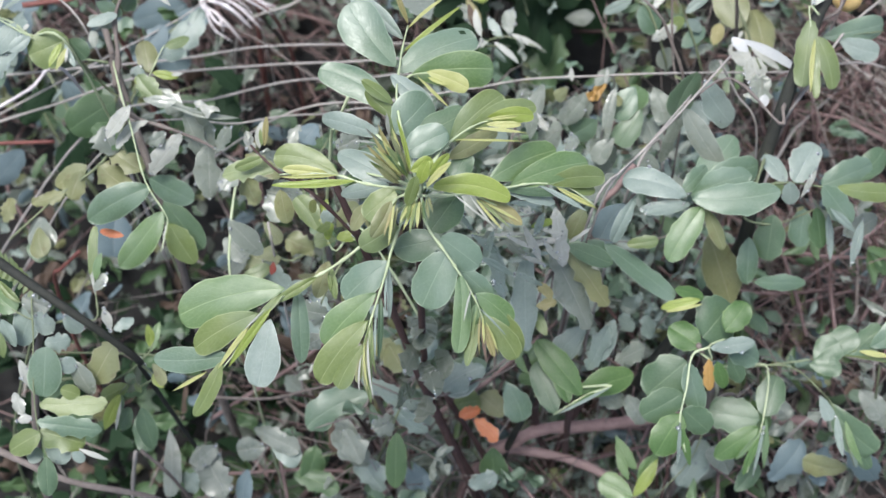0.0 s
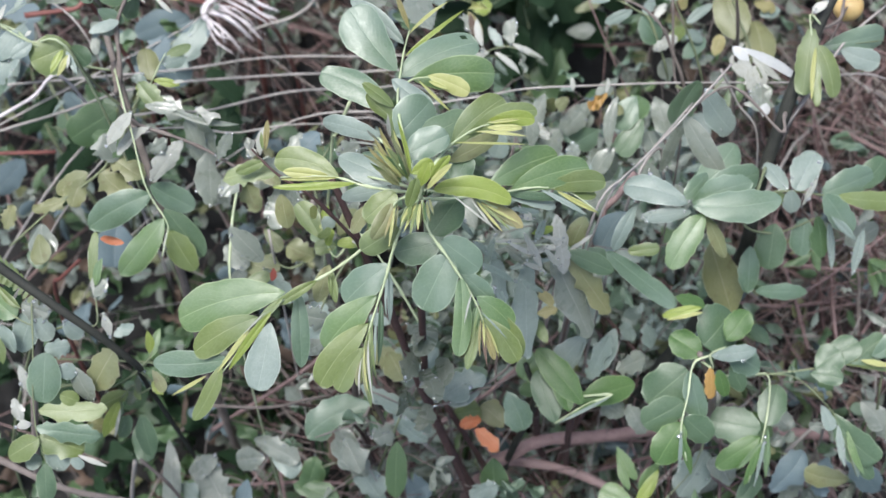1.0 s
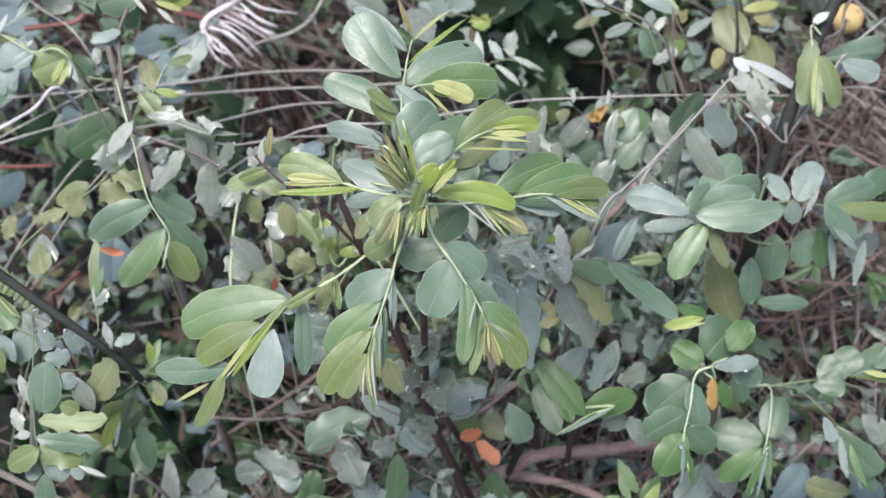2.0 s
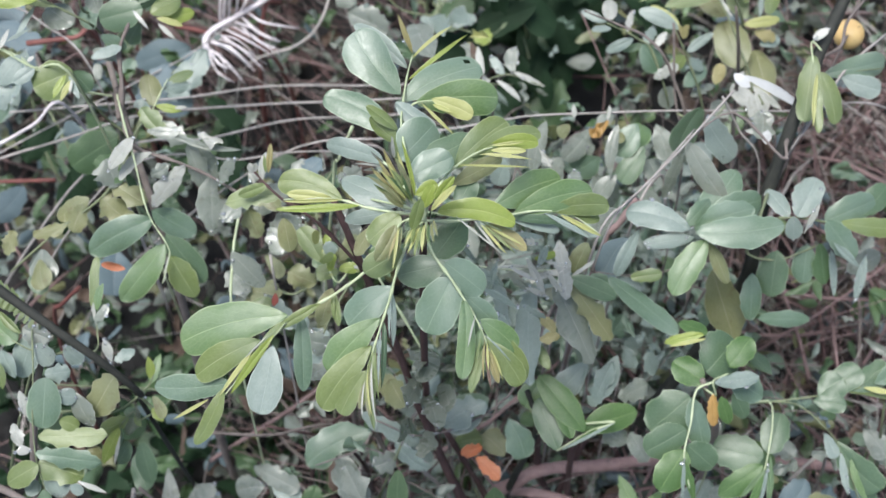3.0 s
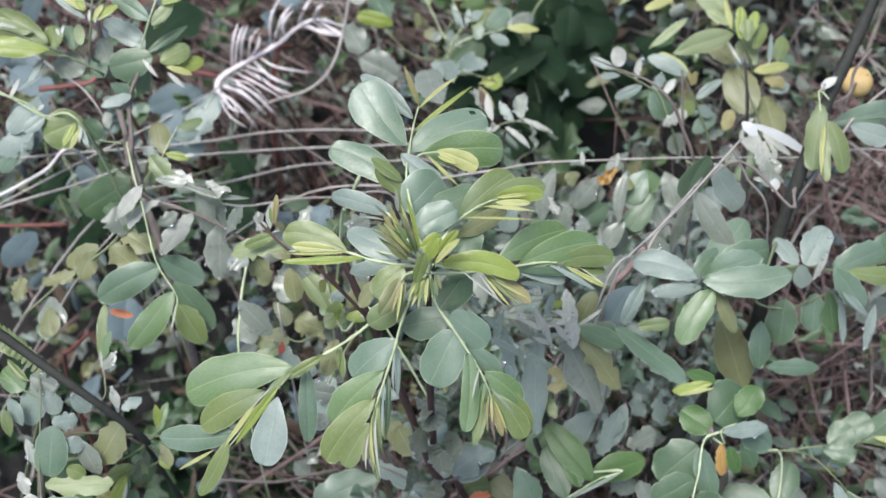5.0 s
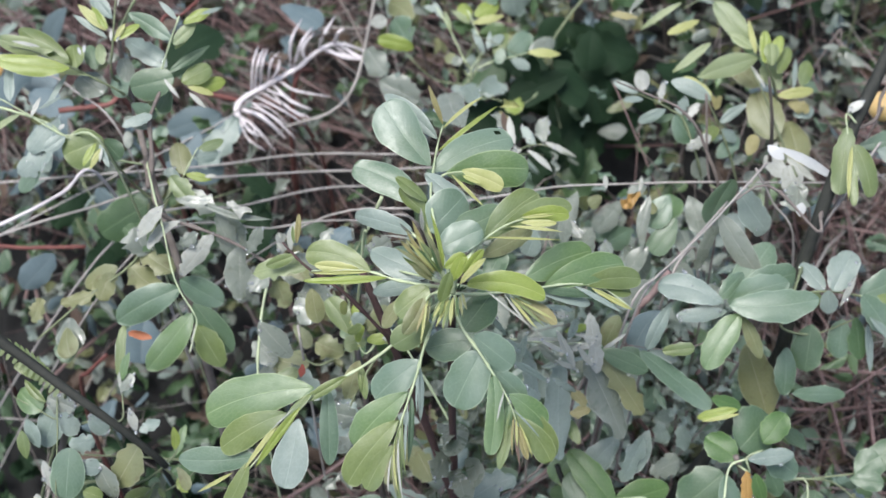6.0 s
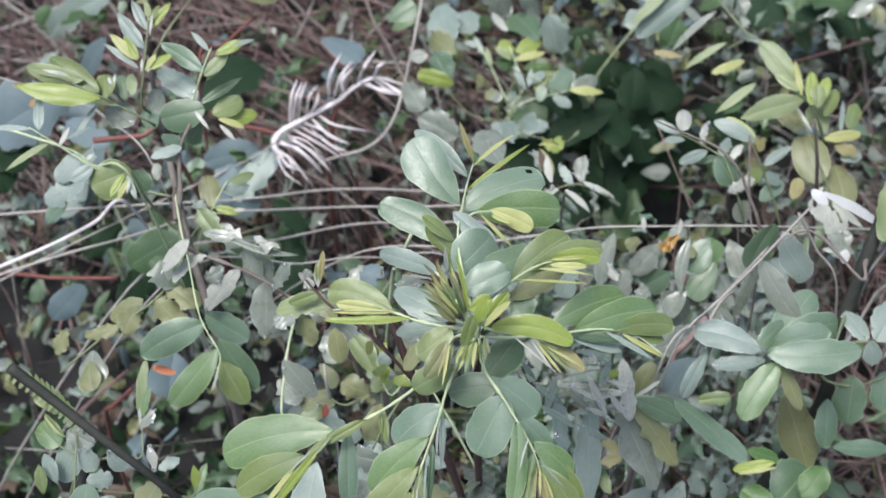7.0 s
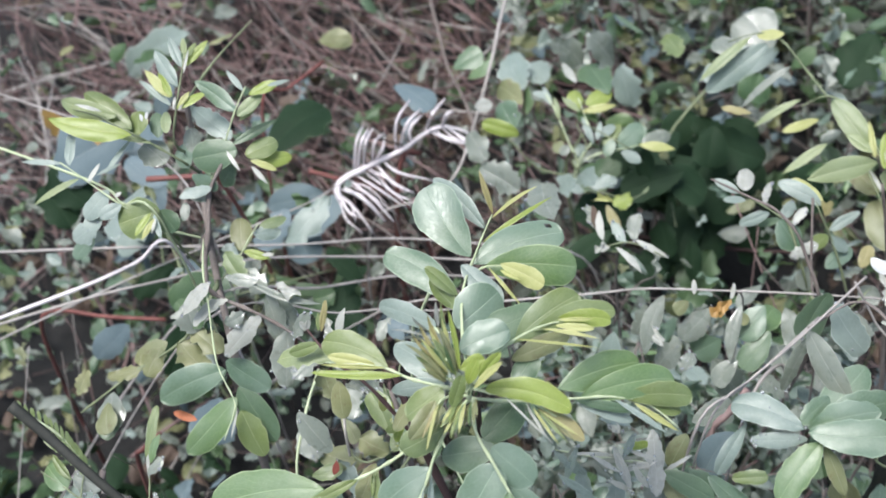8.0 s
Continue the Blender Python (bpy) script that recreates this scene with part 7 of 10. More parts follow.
root = plant("wildflower", (0.200, 0.550, 0.000), "small white wild flower on a thin stalk", "flower")
stem(root, [(0.200, 0.550, -0.012), (0.200, 0.550, 0.200), (0.243, 0.580, 0.448), (0.230, 0.603, 0.507)], 0.0014, 0.0009, "twig")
f = leaf(root, [(0.2281, 0.5971, 0.5154), (0.2241, 0.6040, 0.5194)], 0.0008, "stalk")
lf(f, "lance", "white", (0.2105, 0.6155, 0.5260), (0.2666, 0.5954, 0.5003), 0.0078, -21)
lf(f, "round", "pale", (0.2212, 0.6037, 0.5199), (0.2260, 0.5908, 0.5083), 0.0172, -6)
lf(f, "crumple", "pale", (0.2271, 0.5905, 0.5130), (0.2253, 0.5747, 0.5050), 0.0186, -6)
lf(f, "crumple", "pale", (0.2350, 0.5891, 0.5129), (0.2193, 0.5849, 0.5084), 0.0161, 2)
lf(f, "lance", "white", (0.2308, 0.5801, 0.5083), (0.2291, 0.5712, 0.5036), 0.0080, -3)
lf(f, "lance", "white", (0.2067, 0.6144, 0.5289), (0.2182, 0.6045, 0.5256), 0.0082, 10)
stalk("grass_stem", [(-0.397, 0.636, -0.012), (-0.297, 0.634, 0.193), (-0.132, 0.630, 0.399), (-0.037, 0.628, 0.429), (0.033, 0.626, 0.451), (0.066, 0.625, 0.462), (0.117, 0.627, 0.463), (0.176, 0.634, 0.456), (0.274, 0.657, 0.423), (0.366, 0.680, 0.392), (0.526, 0.719, 0.190), (0.624, 0.743, -0.012)], 0.0009, 0.0007, "straw", "long thin dry grass stem with small barbs", "grass stem", "dry grass stems")

root = plant("weed", (0.130, 0.660, 0.000), "thin weed stalk with one amber leaf", "weed")
stem(root, [(0.130, 0.660, -0.012), (0.130, 0.660, 0.200), (0.134, 0.632, 0.432), (0.124, 0.628, 0.464)], 0.0012, 0.0007, "straw")
f = leaf(root, [(0.1239, 0.6270, 0.4657), (0.1256, 0.6215, 0.4625)], 0.0007, "stalk")
lf(f, "crumple", "amber", (0.1247, 0.6208, 0.4621), (0.1139, 0.6121, 0.4553), 0.0086, -10)
lf(f, "crumple", "amber", (0.1187, 0.6175, 0.4609), (0.1120, 0.6095, 0.4562), 0.0077, -5)
lf(f, "lance", "pale", (0.1238, 0.6201, 0.4631), (0.1256, 0.6311, 0.4680), 0.0038, 7)
lf(f, "lance", "pale", (0.0991, 0.6212, 0.4644), (0.0981, 0.6293, 0.4713), 0.0043, 4)
lf(f, "obovate", "olive", (0.1274, 0.6128, 0.4603), (0.1357, 0.6045, 0.4575), 0.0088, -13)
lf(f, "obovate", "olive", (0.0866, 0.6275, 0.4463), (0.0836, 0.6288, 0.4275), 0.0115, 6)
lf(f, "obovate", "olive", (0.0956, 0.6158, 0.4634), (0.0868, 0.6063, 0.4624), 0.0100, -17)
lf(f, "lance", "grey", (0.0785, 0.6241, 0.4573), (0.0686, 0.5903, 0.4311), 0.0129, -9)
lf(f, "obovate", "grey", (0.1117, 0.6179, 0.4544), (0.0925, 0.6008, 0.4385), 0.0174, -10)
lf(f, "obovate", "blue", (0.1195, 0.6053, 0.4363), (0.1019, 0.6035, 0.4184), 0.0226, -23)
lf(f, "lance", "grey", (0.1316, 0.6152, 0.4658), (0.1261, 0.5817, 0.4430), 0.0093, 2)
lf(f, "obovate", "grey", (0.1311, 0.5873, 0.4389), (0.1178, 0.5729, 0.4266), 0.0143, 2)
lf(f, "obovate", "blue", (0.1472, 0.6202, 0.4585), (0.1305, 0.6018, 0.4447), 0.0223, 11)
lf(f, "obovate", "mid", (0.1522, 0.6051, 0.4505), (0.1346, 0.5827, 0.4350), 0.0198, 16)
lf(f, "obovate", "grey", (0.1606, 0.6195, 0.4595), (0.1694, 0.5968, 0.4446), 0.0188, 16)
lf(f, "crumple", "pale", (0.1001, 0.5829, 0.4506), (0.0952, 0.5677, 0.4510), 0.0126, 20)
lf(f, "crumple", "pale", (0.0732, 0.5964, 0.4591), (0.0800, 0.5808, 0.4615), 0.0064, 9)
lf(f, "obovate", "grey", (0.1661, 0.5819, 0.4283), (0.1581, 0.6065, 0.4312), 0.0210, 18)
lf(f, "crumple", "grey", (0.1429, 0.5816, 0.4288), (0.1674, 0.5752, 0.4146), 0.0136, -6)
lf(f, "obovate", "silver", (0.0462, 0.6013, 0.4409), (0.0414, 0.5881, 0.4233), 0.0152, -1)
lf(f, "crumple", "grey", (0.0932, 0.6057, 0.4326), (0.0771, 0.5965, 0.4065), 0.0197, 19)
lf(f, "obovate", "grey", (0.1147, 0.5941, 0.4266), (0.1340, 0.5845, 0.4010), 0.0241, -10)
lf(f, "obovate", "green", (0.1405, 0.6087, 0.4357), (0.1557, 0.6369, 0.4326), 0.0197, -15)
lf(f, "crumple", "grey", (0.0672, 0.6233, 0.4449), (0.0594, 0.6136, 0.4205), 0.0132, 16)
stalk("grass_stem", [(-0.832, 0.450, -0.012), (-0.738, 0.485, 0.170), (-0.587, 0.543, 0.357), (-0.495, 0.578, 0.377), (-0.366, 0.627, 0.406), (-0.325, 0.653, 0.409), (-0.300, 0.672, 0.409), (-0.285, 0.685, 0.245), (-0.281, 0.688, -0.012)], 0.0018, 0.0012599999999999998, "bleached", "long bent pale dry grass stem", "grass stem", "dry grass stems")
stalk("grass_stem", [(-0.851, 0.483, -0.012), (-0.756, 0.513, 0.158), (-0.602, 0.563, 0.334), (-0.508, 0.593, 0.352), (-0.376, 0.636, 0.376), (-0.306, 0.661, 0.379), (-0.250, 0.689, 0.372), (-0.173, 0.707, 0.360), (-0.089, 0.722, 0.345), (0.003, 0.730, 0.327), (0.023, 0.732, 0.196), (0.028, 0.733, -0.012)], 0.0013, 0.0009099999999999999, "straw", "long bent pale dry grass stem", "grass stem", "dry grass stems")
stalk("grass_stem", [(-0.880, 0.647, -0.012), (-0.780, 0.656, 0.164), (-0.621, 0.669, 0.361), (-0.521, 0.677, 0.365), (-0.386, 0.689, 0.372), (-0.302, 0.707, 0.360), (-0.221, 0.731, 0.339), (-0.157, 0.757, 0.319), (-0.083, 0.770, 0.303), (0.008, 0.776, 0.284), (0.028, 0.778, 0.170), (0.033, 0.778, -0.012)], 0.0012, 0.0008399999999999999, "straw", "long bent pale dry grass stem", "grass stem", "dry grass stems")
stalk("grass_stem", [(-0.855, 0.444, -0.012), (-0.765, 0.487, 0.133), (-0.618, 0.556, 0.273), (-0.530, 0.598, 0.297), (-0.383, 0.668, 0.337), (-0.297, 0.721, 0.344), (-0.227, 0.779, 0.332), (-0.185, 0.842, 0.299), (-0.174, 0.859, 0.179), (-0.171, 0.863, -0.012)], 0.001, 0.0007, "straw", "long bent pale dry grass stem", "grass stem", "dry grass stems")
stalk("grass_stem", [(-0.498, 0.505, -0.012), (-0.403, 0.535, 0.189), (-0.248, 0.584, 0.440), (-0.155, 0.613, 0.421), (-0.125, 0.623, 0.415), (-0.091, 0.630, 0.407), (-0.043, 0.639, 0.390), (-0.023, 0.643, 0.234), (-0.018, 0.644, -0.012)], 0.0009, 0.0006299999999999999, "straw", "long bent pale dry grass stem", "grass stem", "dry grass stems")
stalk("grass_stem", [(-0.525, 0.543, -0.012), (-0.432, 0.579, 0.163), (-0.282, 0.637, 0.376), (-0.189, 0.673, 0.363), (-0.126, 0.697, 0.354), (-0.070, 0.716, 0.330), (-0.012, 0.725, 0.312), (0.008, 0.728, 0.187), (0.013, 0.728, -0.012)], 0.0012, 0.0008399999999999999, "straw", "long bent pale dry grass stem", "grass stem", "dry grass stems")
stalk("grass_stem", [(-0.361, 1.022, -0.012), (-0.295, 0.947, 0.132), (-0.184, 0.820, 0.253), (-0.124, 0.751, 0.293), (-0.080, 0.701, 0.322), (-0.044, 0.657, 0.354), (-0.031, 0.642, 0.212), (-0.028, 0.638, -0.012)], 0.001, 0.0007, "twig", "long bent pale dry grass stem", "grass stem", "dry grass stems")
stalk("grass_stem", [(-0.858, 0.884, -0.012), (-0.761, 0.862, 0.197), (-0.604, 0.825, 0.451), (-0.507, 0.803, 0.438), (-0.367, 0.771, 0.419), (-0.329, 0.754, 0.410), (-0.278, 0.692, 0.432), (-0.265, 0.677, 0.259), (-0.262, 0.673, -0.012)], 0.001, 0.0007, "straw", "long bent pale dry grass stem", "grass stem", "dry grass stems")
stalk("grass_stem", [(-0.774, 0.794, -0.012), (-0.680, 0.760, 0.241), (-0.529, 0.705, 0.528), (-0.436, 0.671, 0.535), (-0.312, 0.626, 0.543), (-0.282, 0.602, 0.553), (-0.249, 0.586, 0.555), (-0.231, 0.577, 0.333), (-0.226, 0.575, -0.012)], 0.0011, 0.00077, "paler", "long bent pale dry grass stem", "grass stem", "dry grass stems")
stalk("grass_stem", [(-0.053, 1.452, -0.012), (-0.061, 1.352, 0.150), (-0.074, 1.192, 0.343), (-0.082, 1.093, 0.333), (-0.089, 1.009, 0.325), (-0.091, 0.968, 0.321), (-0.102, 0.898, 0.298), (-0.113, 0.859, 0.284), (-0.135, 0.839, 0.273), (-0.187, 0.838, 0.240), (-0.207, 0.837, 0.144), (-0.212, 0.837, -0.012)], 0.0019, 0.0012, "straw", "tall pale curved grass stalk", "grass stem", "dry grass stems")
stalk("grass_stem", [(-0.308, 1.469, -0.012), (-0.274, 1.375, 0.122), (-0.220, 1.224, 0.275), (-0.186, 1.130, 0.272), (-0.161, 1.060, 0.270), (-0.143, 1.011, 0.258), (-0.122, 0.973, 0.254), (-0.087, 0.898, 0.223), (-0.078, 0.880, 0.134), (-0.076, 0.875, -0.012)], 0.0019, 0.0015, "twig", "grey dry grass stalk", "grass stem", "dry grass stems")
stalk("dry_stalk", [(-0.797, 1.066, 0.070), (-0.661, 1.138, 0.070), (-0.588, 1.173, 0.070), (-0.492, 1.243, 0.070)], 0.0022, 0.0017600000000000003, "straw", "dry straw stalk lying across the litter", "dry stalk", "dry stalks")
stalk("dry_stalk", [(-0.757, 0.944, 0.070), (-0.634, 1.036, 0.070), (-0.581, 1.089, 0.070), (-0.508, 1.154, 0.070)], 0.0022, 0.0017600000000000003, "straw", "dry straw stalk lying across the litter", "dry stalk", "dry stalks")
stalk("dry_stalk", [(-0.806, 1.091, 0.070), (-0.653, 1.108, 0.070), (-0.559, 1.112, 0.070), (-0.476, 1.101, 0.070)], 0.002, 0.0016, "straw", "dry straw stalk lying across the litter", "dry stalk", "dry stalks")
stalk("dry_stalk", [(-0.662, 1.245, 0.070), (-0.582, 1.178, 0.070), (-0.502, 1.098, 0.070)], 0.0016, 0.00128, "straw", "dry straw stalk lying across the litter", "dry stalk", "dry stalks")
stalk("dry_stalk", [(-0.453, 1.117, 0.070), (-0.423, 1.170, 0.070), (-0.382, 1.248, 0.070)], 0.002, 0.0016, "twig", "dry straw stalk lying across the litter", "dry stalk", "dry stalks")
stalk("dry_stalk", [(-0.394, 1.238, 0.070), (-0.347, 1.203, 0.070), (-0.294, 1.169, 0.070)], 0.002, 0.0016, "twig", "dry straw stalk lying across the litter", "dry stalk", "dry stalks")
stalk("dry_stalk", [(-0.301, 1.169, 0.070), (-0.242, 1.128, 0.070), (-0.172, 1.089, 0.070)], 0.0018, 0.00144, "twig", "dry straw stalk lying across the litter", "dry stalk", "dry stalks")
stalk("red_stalk", [(-0.247, 0.951, 0.325), (-0.268, 0.901, 0.341), (-0.284, 0.877, 0.350), (-0.294, 0.860, 0.210), (-0.297, 0.855, -0.012)], 0.0018, 0.00144, "red", "broken red-brown stalk among dry grass", "dry stalk", "red stalks")
stalk("red_stalk", [(-0.347, 0.749, 0.391), (-0.308, 0.755, 0.391), (-0.295, 0.769, 0.375), (-0.281, 0.784, 0.225), (-0.278, 0.788, -0.012)], 0.0024, 0.0019199999999999998, "red", "broken red-brown stalk among dry grass", "dry stalk", "red stalks")
stalk("red_stalk", [(-0.251, 0.860, 0.275), (-0.226, 0.863, 0.262), (-0.173, 0.877, 0.217), (-0.153, 0.882, 0.130), (-0.149, 0.883, -0.012)], 0.0024, 0.0019199999999999998, "red", "broken red-brown stalk among dry grass", "dry stalk", "red stalks")
stalk("red_stalk", [(-0.473, 0.679, -0.012), (-0.468, 0.679, 0.171), (-0.448, 0.677, 0.285), (-0.385, 0.674, 0.294), (-0.335, 0.675, 0.295)], 0.0022, 0.0017600000000000003, "red", "broken red-brown stalk among dry grass", "dry stalk", "red stalks")
stalk("red_stalk", [(-0.329, 0.535, -0.012), (-0.324, 0.533, 0.200), (-0.307, 0.523, 0.334), (-0.294, 0.516, 0.365), (-0.275, 0.519, 0.389)], 0.002, 0.0016, "red", "broken red-brown stalk among dry grass", "dry stalk", "red stalks")
stalk("red_stalk", [(-0.186, 0.872, -0.012), (-0.183, 0.876, 0.155), (-0.171, 0.892, 0.258), (-0.157, 0.912, 0.247)], 0.003, 0.0024000000000000002, "red", "broken red-brown stalk among dry grass", "dry stalk", "red stalks")
stalk("fallen_branch", [(0.012, 0.404, -0.012), (0.017, 0.405, 0.135), (0.037, 0.409, 0.224), (0.057, 0.414, 0.249), (0.082, 0.420, 0.264), (0.127, 0.423, 0.265), (0.177, 0.431, 0.258), (0.251, 0.452, 0.201), (0.354, 0.468, 0.142), (0.374, 0.471, 0.085), (0.379, 0.472, -0.012)], 0.0066, 0.0045, "pinkish", "rosy brown fallen branch low in the undergrowth", "branch")
stalk("fallen_branch", [(0.023, 0.433, -0.012), (0.028, 0.432, 0.113), (0.048, 0.428, 0.189), (0.104, 0.416, 0.205), (0.154, 0.401, 0.175), (0.173, 0.396, 0.105), (0.178, 0.394, -0.012)], 0.005, 0.0035, "pinkish", "thin rosy brown fallen branch", "branch")
stalk("twig", [(0.002, 0.421, 0.343), (0.042, 0.402, 0.220), (0.060, 0.393, 0.132), (0.064, 0.391, -0.012)], 0.0022500000000000003, 0.003, "maroon", "dark maroon twig rising through the leaves", "twig", "dark twigs")
stalk("twig", [(0.071, 0.423, 0.344), (0.080, 0.426, 0.233), (0.099, 0.432, 0.140), (0.104, 0.434, -0.012)], 0.002625, 0.0035, "maroon", "dark maroon twig rising through the leaves", "twig", "dark twigs")
stalk("twig", [(0.098, 0.413, 0.339), (0.104, 0.421, 0.208), (0.116, 0.437, 0.125), (0.119, 0.441, -0.012)], 0.002625, 0.0035, "maroon", "dark maroon twig rising through the leaves", "twig", "dark twigs")
stalk("twig", [(-0.060, 0.442, 0.354), (-0.092, 0.438, 0.295), (-0.112, 0.435, 0.177), (-0.117, 0.435, -0.012)], 0.0015, 0.002, "maroon", "dark maroon twig rising through the leaves", "twig", "dark twigs")
stalk("twig", [(-0.131, 0.416, 0.363), (-0.076, 0.426, 0.300), (-0.056, 0.430, 0.180), (-0.051, 0.431, -0.012)], 0.0012000000000000001, 0.0016, "maroon", "dark maroon twig rising through the leaves", "twig", "dark twigs")
stalk("twig", [(0.147, 0.437, 0.238), (0.118, 0.430, 0.325), (0.098, 0.425, 0.195), (0.093, 0.424, -0.012)], 0.0022500000000000003, 0.003, "maroon", "dark maroon twig rising through the leaves", "twig", "dark twigs")
stalk("twig", [(-0.166, 0.400, 0.388), (-0.127, 0.410, 0.360), (-0.079, 0.431, 0.325), (-0.060, 0.438, 0.195), (-0.056, 0.440, -0.012)], 0.0014, 0.0011200000000000001, "twig", "thin grey twig among the leaves", "twig", "grey twigs")
stalk("twig", [(-0.324, 0.368, 0.371), (-0.273, 0.350, 0.351), (-0.211, 0.348, 0.305), (-0.191, 0.347, 0.183), (-0.186, 0.346, -0.012)], 0.0028, 0.0022400000000000002, "twig", "thin grey twig among the leaves", "twig", "grey twigs")
stalk("twig", [(-0.232, 0.382, 0.322), (-0.245, 0.371, 0.260), (-0.260, 0.358, 0.156), (-0.264, 0.355, -0.012)], 0.0018, 0.00144, "straw", "thin grey twig among the leaves", "twig", "grey twigs")
stalk("twig", [(-0.228, 0.383, 0.323), (-0.206, 0.369, 0.293), (-0.189, 0.359, 0.176), (-0.185, 0.356, -0.012)], 0.0015, 0.0012000000000000001, "twig", "thin grey twig among the leaves", "twig", "grey twigs")
stalk("twig", [(-0.036, 0.426, 0.289), (0.004, 0.414, 0.227), (0.023, 0.409, 0.136), (0.028, 0.408, -0.012)], 0.0018, 0.00144, "straw", "thin grey twig among the leaves", "twig", "grey twigs")
stalk("twig", [(-0.040, 0.419, 0.319), (-0.009, 0.438, 0.352), (0.008, 0.449, 0.211), (0.013, 0.451, -0.012)], 0.0012, 0.0009599999999999999, "straw", "thin grey twig among the leaves", "twig", "grey twigs")
stalk("twig", [(0.206, 0.429, 0.291), (0.233, 0.436, 0.295), (0.252, 0.442, 0.177), (0.257, 0.443, -0.012)], 0.0016, 0.00128, "twig", "thin grey twig among the leaves", "twig", "grey twigs")
stalk("twig", [(0.283, 0.421, 0.231), (0.308, 0.435, 0.260), (0.326, 0.444, 0.156), (0.330, 0.447, -0.012)], 0.0016, 0.00128, "straw", "thin grey twig among the leaves", "twig", "grey twigs")
stalk("twig", [(0.036, 0.461, 0.307), (0.023, 0.460, 0.250), (0.003, 0.458, 0.150), (-0.002, 0.458, -0.012)], 0.0012, 0.0009599999999999999, "straw", "thin grey twig among the leaves", "twig", "grey twigs")
stalk("twig", [(0.086, 0.458, -0.012), (0.089, 0.462, 0.316), (0.101, 0.477, 0.527), (0.127, 0.508, 0.533), (0.159, 0.540, 0.540), (0.201, 0.588, 0.545)], 0.001, 0.0008, "straw", "thin dry twig with pale bark", "twig", "pale twigs")
stalk("twig", [(0.092, 0.466, -0.012), (0.095, 0.470, 0.312), (0.108, 0.485, 0.520), (0.140, 0.523, 0.531), (0.174, 0.565, 0.531)], 0.0008, 0.00064, "straw", "thin dry twig with pale bark", "twig", "pale twigs")
stalk("twig", [(0.162, 0.545, 0.462), (0.155, 0.554, 0.490), (0.134, 0.521, 0.483), (0.123, 0.504, 0.290), (0.120, 0.500, -0.012)], 0.0013, 0.00104, "straw", "thin dry twig with pale bark", "twig", "pale twigs")
stalk("twig", [(0.133, 0.518, 0.516), (0.123, 0.510, 0.500), (0.111, 0.501, 0.471), (0.095, 0.488, 0.283), (0.091, 0.485, -0.012)], 0.0026, 0.00208, "rose", "thin dry twig with pale bark", "twig", "pale twigs")
stalk("twig", [(0.176, 0.692, 0.489), (0.180, 0.655, 0.445), (0.186, 0.613, 0.421), (0.189, 0.594, 0.253), (0.190, 0.589, -0.012)], 0.001, 0.0008, "twig", "thin dry twig with pale bark", "twig", "pale twigs")
stalk("twig", [(0.197, 0.596, 0.527), (0.213, 0.587, 0.498), (0.232, 0.570, 0.465), (0.247, 0.556, 0.279), (0.250, 0.553, -0.012)], 0.0009, 0.00072, "straw", "thin dry twig with pale bark", "twig", "pale twigs")
stalk("twig", [(0.239, 0.557, 0.504), (0.261, 0.583, 0.519), (0.288, 0.620, 0.528), (0.322, 0.653, 0.525)], 0.0012, 0.0009599999999999999, "straw", "thin dry twig with pale bark", "twig", "pale twigs")
stalk("twig", [(0.262, 0.608, 0.557), (0.278, 0.621, 0.552), (0.282, 0.635, 0.560), (0.297, 0.655, 0.560)], 0.0014, 0.0011200000000000001, "twig", "thin dry twig with pale bark", "twig", "pale twigs")
stalk("twig", [(-0.143, 0.526, 0.486), (-0.145, 0.487, 0.486), (-0.144, 0.446, 0.463), (-0.143, 0.426, 0.278), (-0.143, 0.421, -0.012)], 0.001, 0.0008, "paler", "thin dry twig with pale bark", "twig", "pale twigs")
stalk("twig", [(-0.119, 0.490, 0.488), (-0.117, 0.479, 0.459), (-0.114, 0.460, 0.275), (-0.113, 0.455, -0.012)], 0.001, 0.0008, "straw", "thin dry twig with pale bark", "twig", "pale twigs")
stalk("twig", [(-0.058, 0.527, 0.590), (-0.068, 0.520, 0.563), (-0.073, 0.518, 0.539), (-0.092, 0.510, 0.323), (-0.096, 0.509, -0.012)], 0.0012, 0.0009599999999999999, "paler", "thin dry twig with pale bark", "twig", "pale twigs")

root = plant("dry_frond", (-0.227, 0.866, 0.264), "bleached white curled dry fern frond lying on stalks", "fern frond")
stem(root, [(-0.2179, 0.8442, 0.2502), (-0.2225, 0.8467, 0.2575), (-0.2238, 0.8530, 0.2634), (-0.2171, 0.8621, 0.2663), (-0.1985, 0.8751, 0.2679), (-0.1819, 0.8867, 0.2688), (-0.1659, 0.8965, 0.2720), (-0.1499, 0.9107, 0.2766), (-0.1325, 0.9207, 0.2765), (-0.1087, 0.9225, 0.2658), (-0.0951, 0.9223, 0.2541)], 0.0034, 0.0014, "bleached", name="midrib")
frond_barb(root, [(-0.2211, 0.8487, 0.2531), (-0.2080, 0.8361, 0.2548), (-0.1977, 0.8263, 0.2455)], 0.0014)
frond_barb(root, [(-0.2232, 0.8513, 0.2551), (-0.2050, 0.8323, 0.2555), (-0.1841, 0.8198, 0.2436)], 0.0014)
frond_barb(root, [(-0.2222, 0.8453, 0.2514), (-0.2097, 0.8230, 0.2546), (-0.1945, 0.8156, 0.2439)], 0.0012)
frond_barb(root, [(-0.2201, 0.8573, 0.2578), (-0.1979, 0.8417, 0.2536), (-0.1792, 0.8287, 0.2441)], 0.0016)
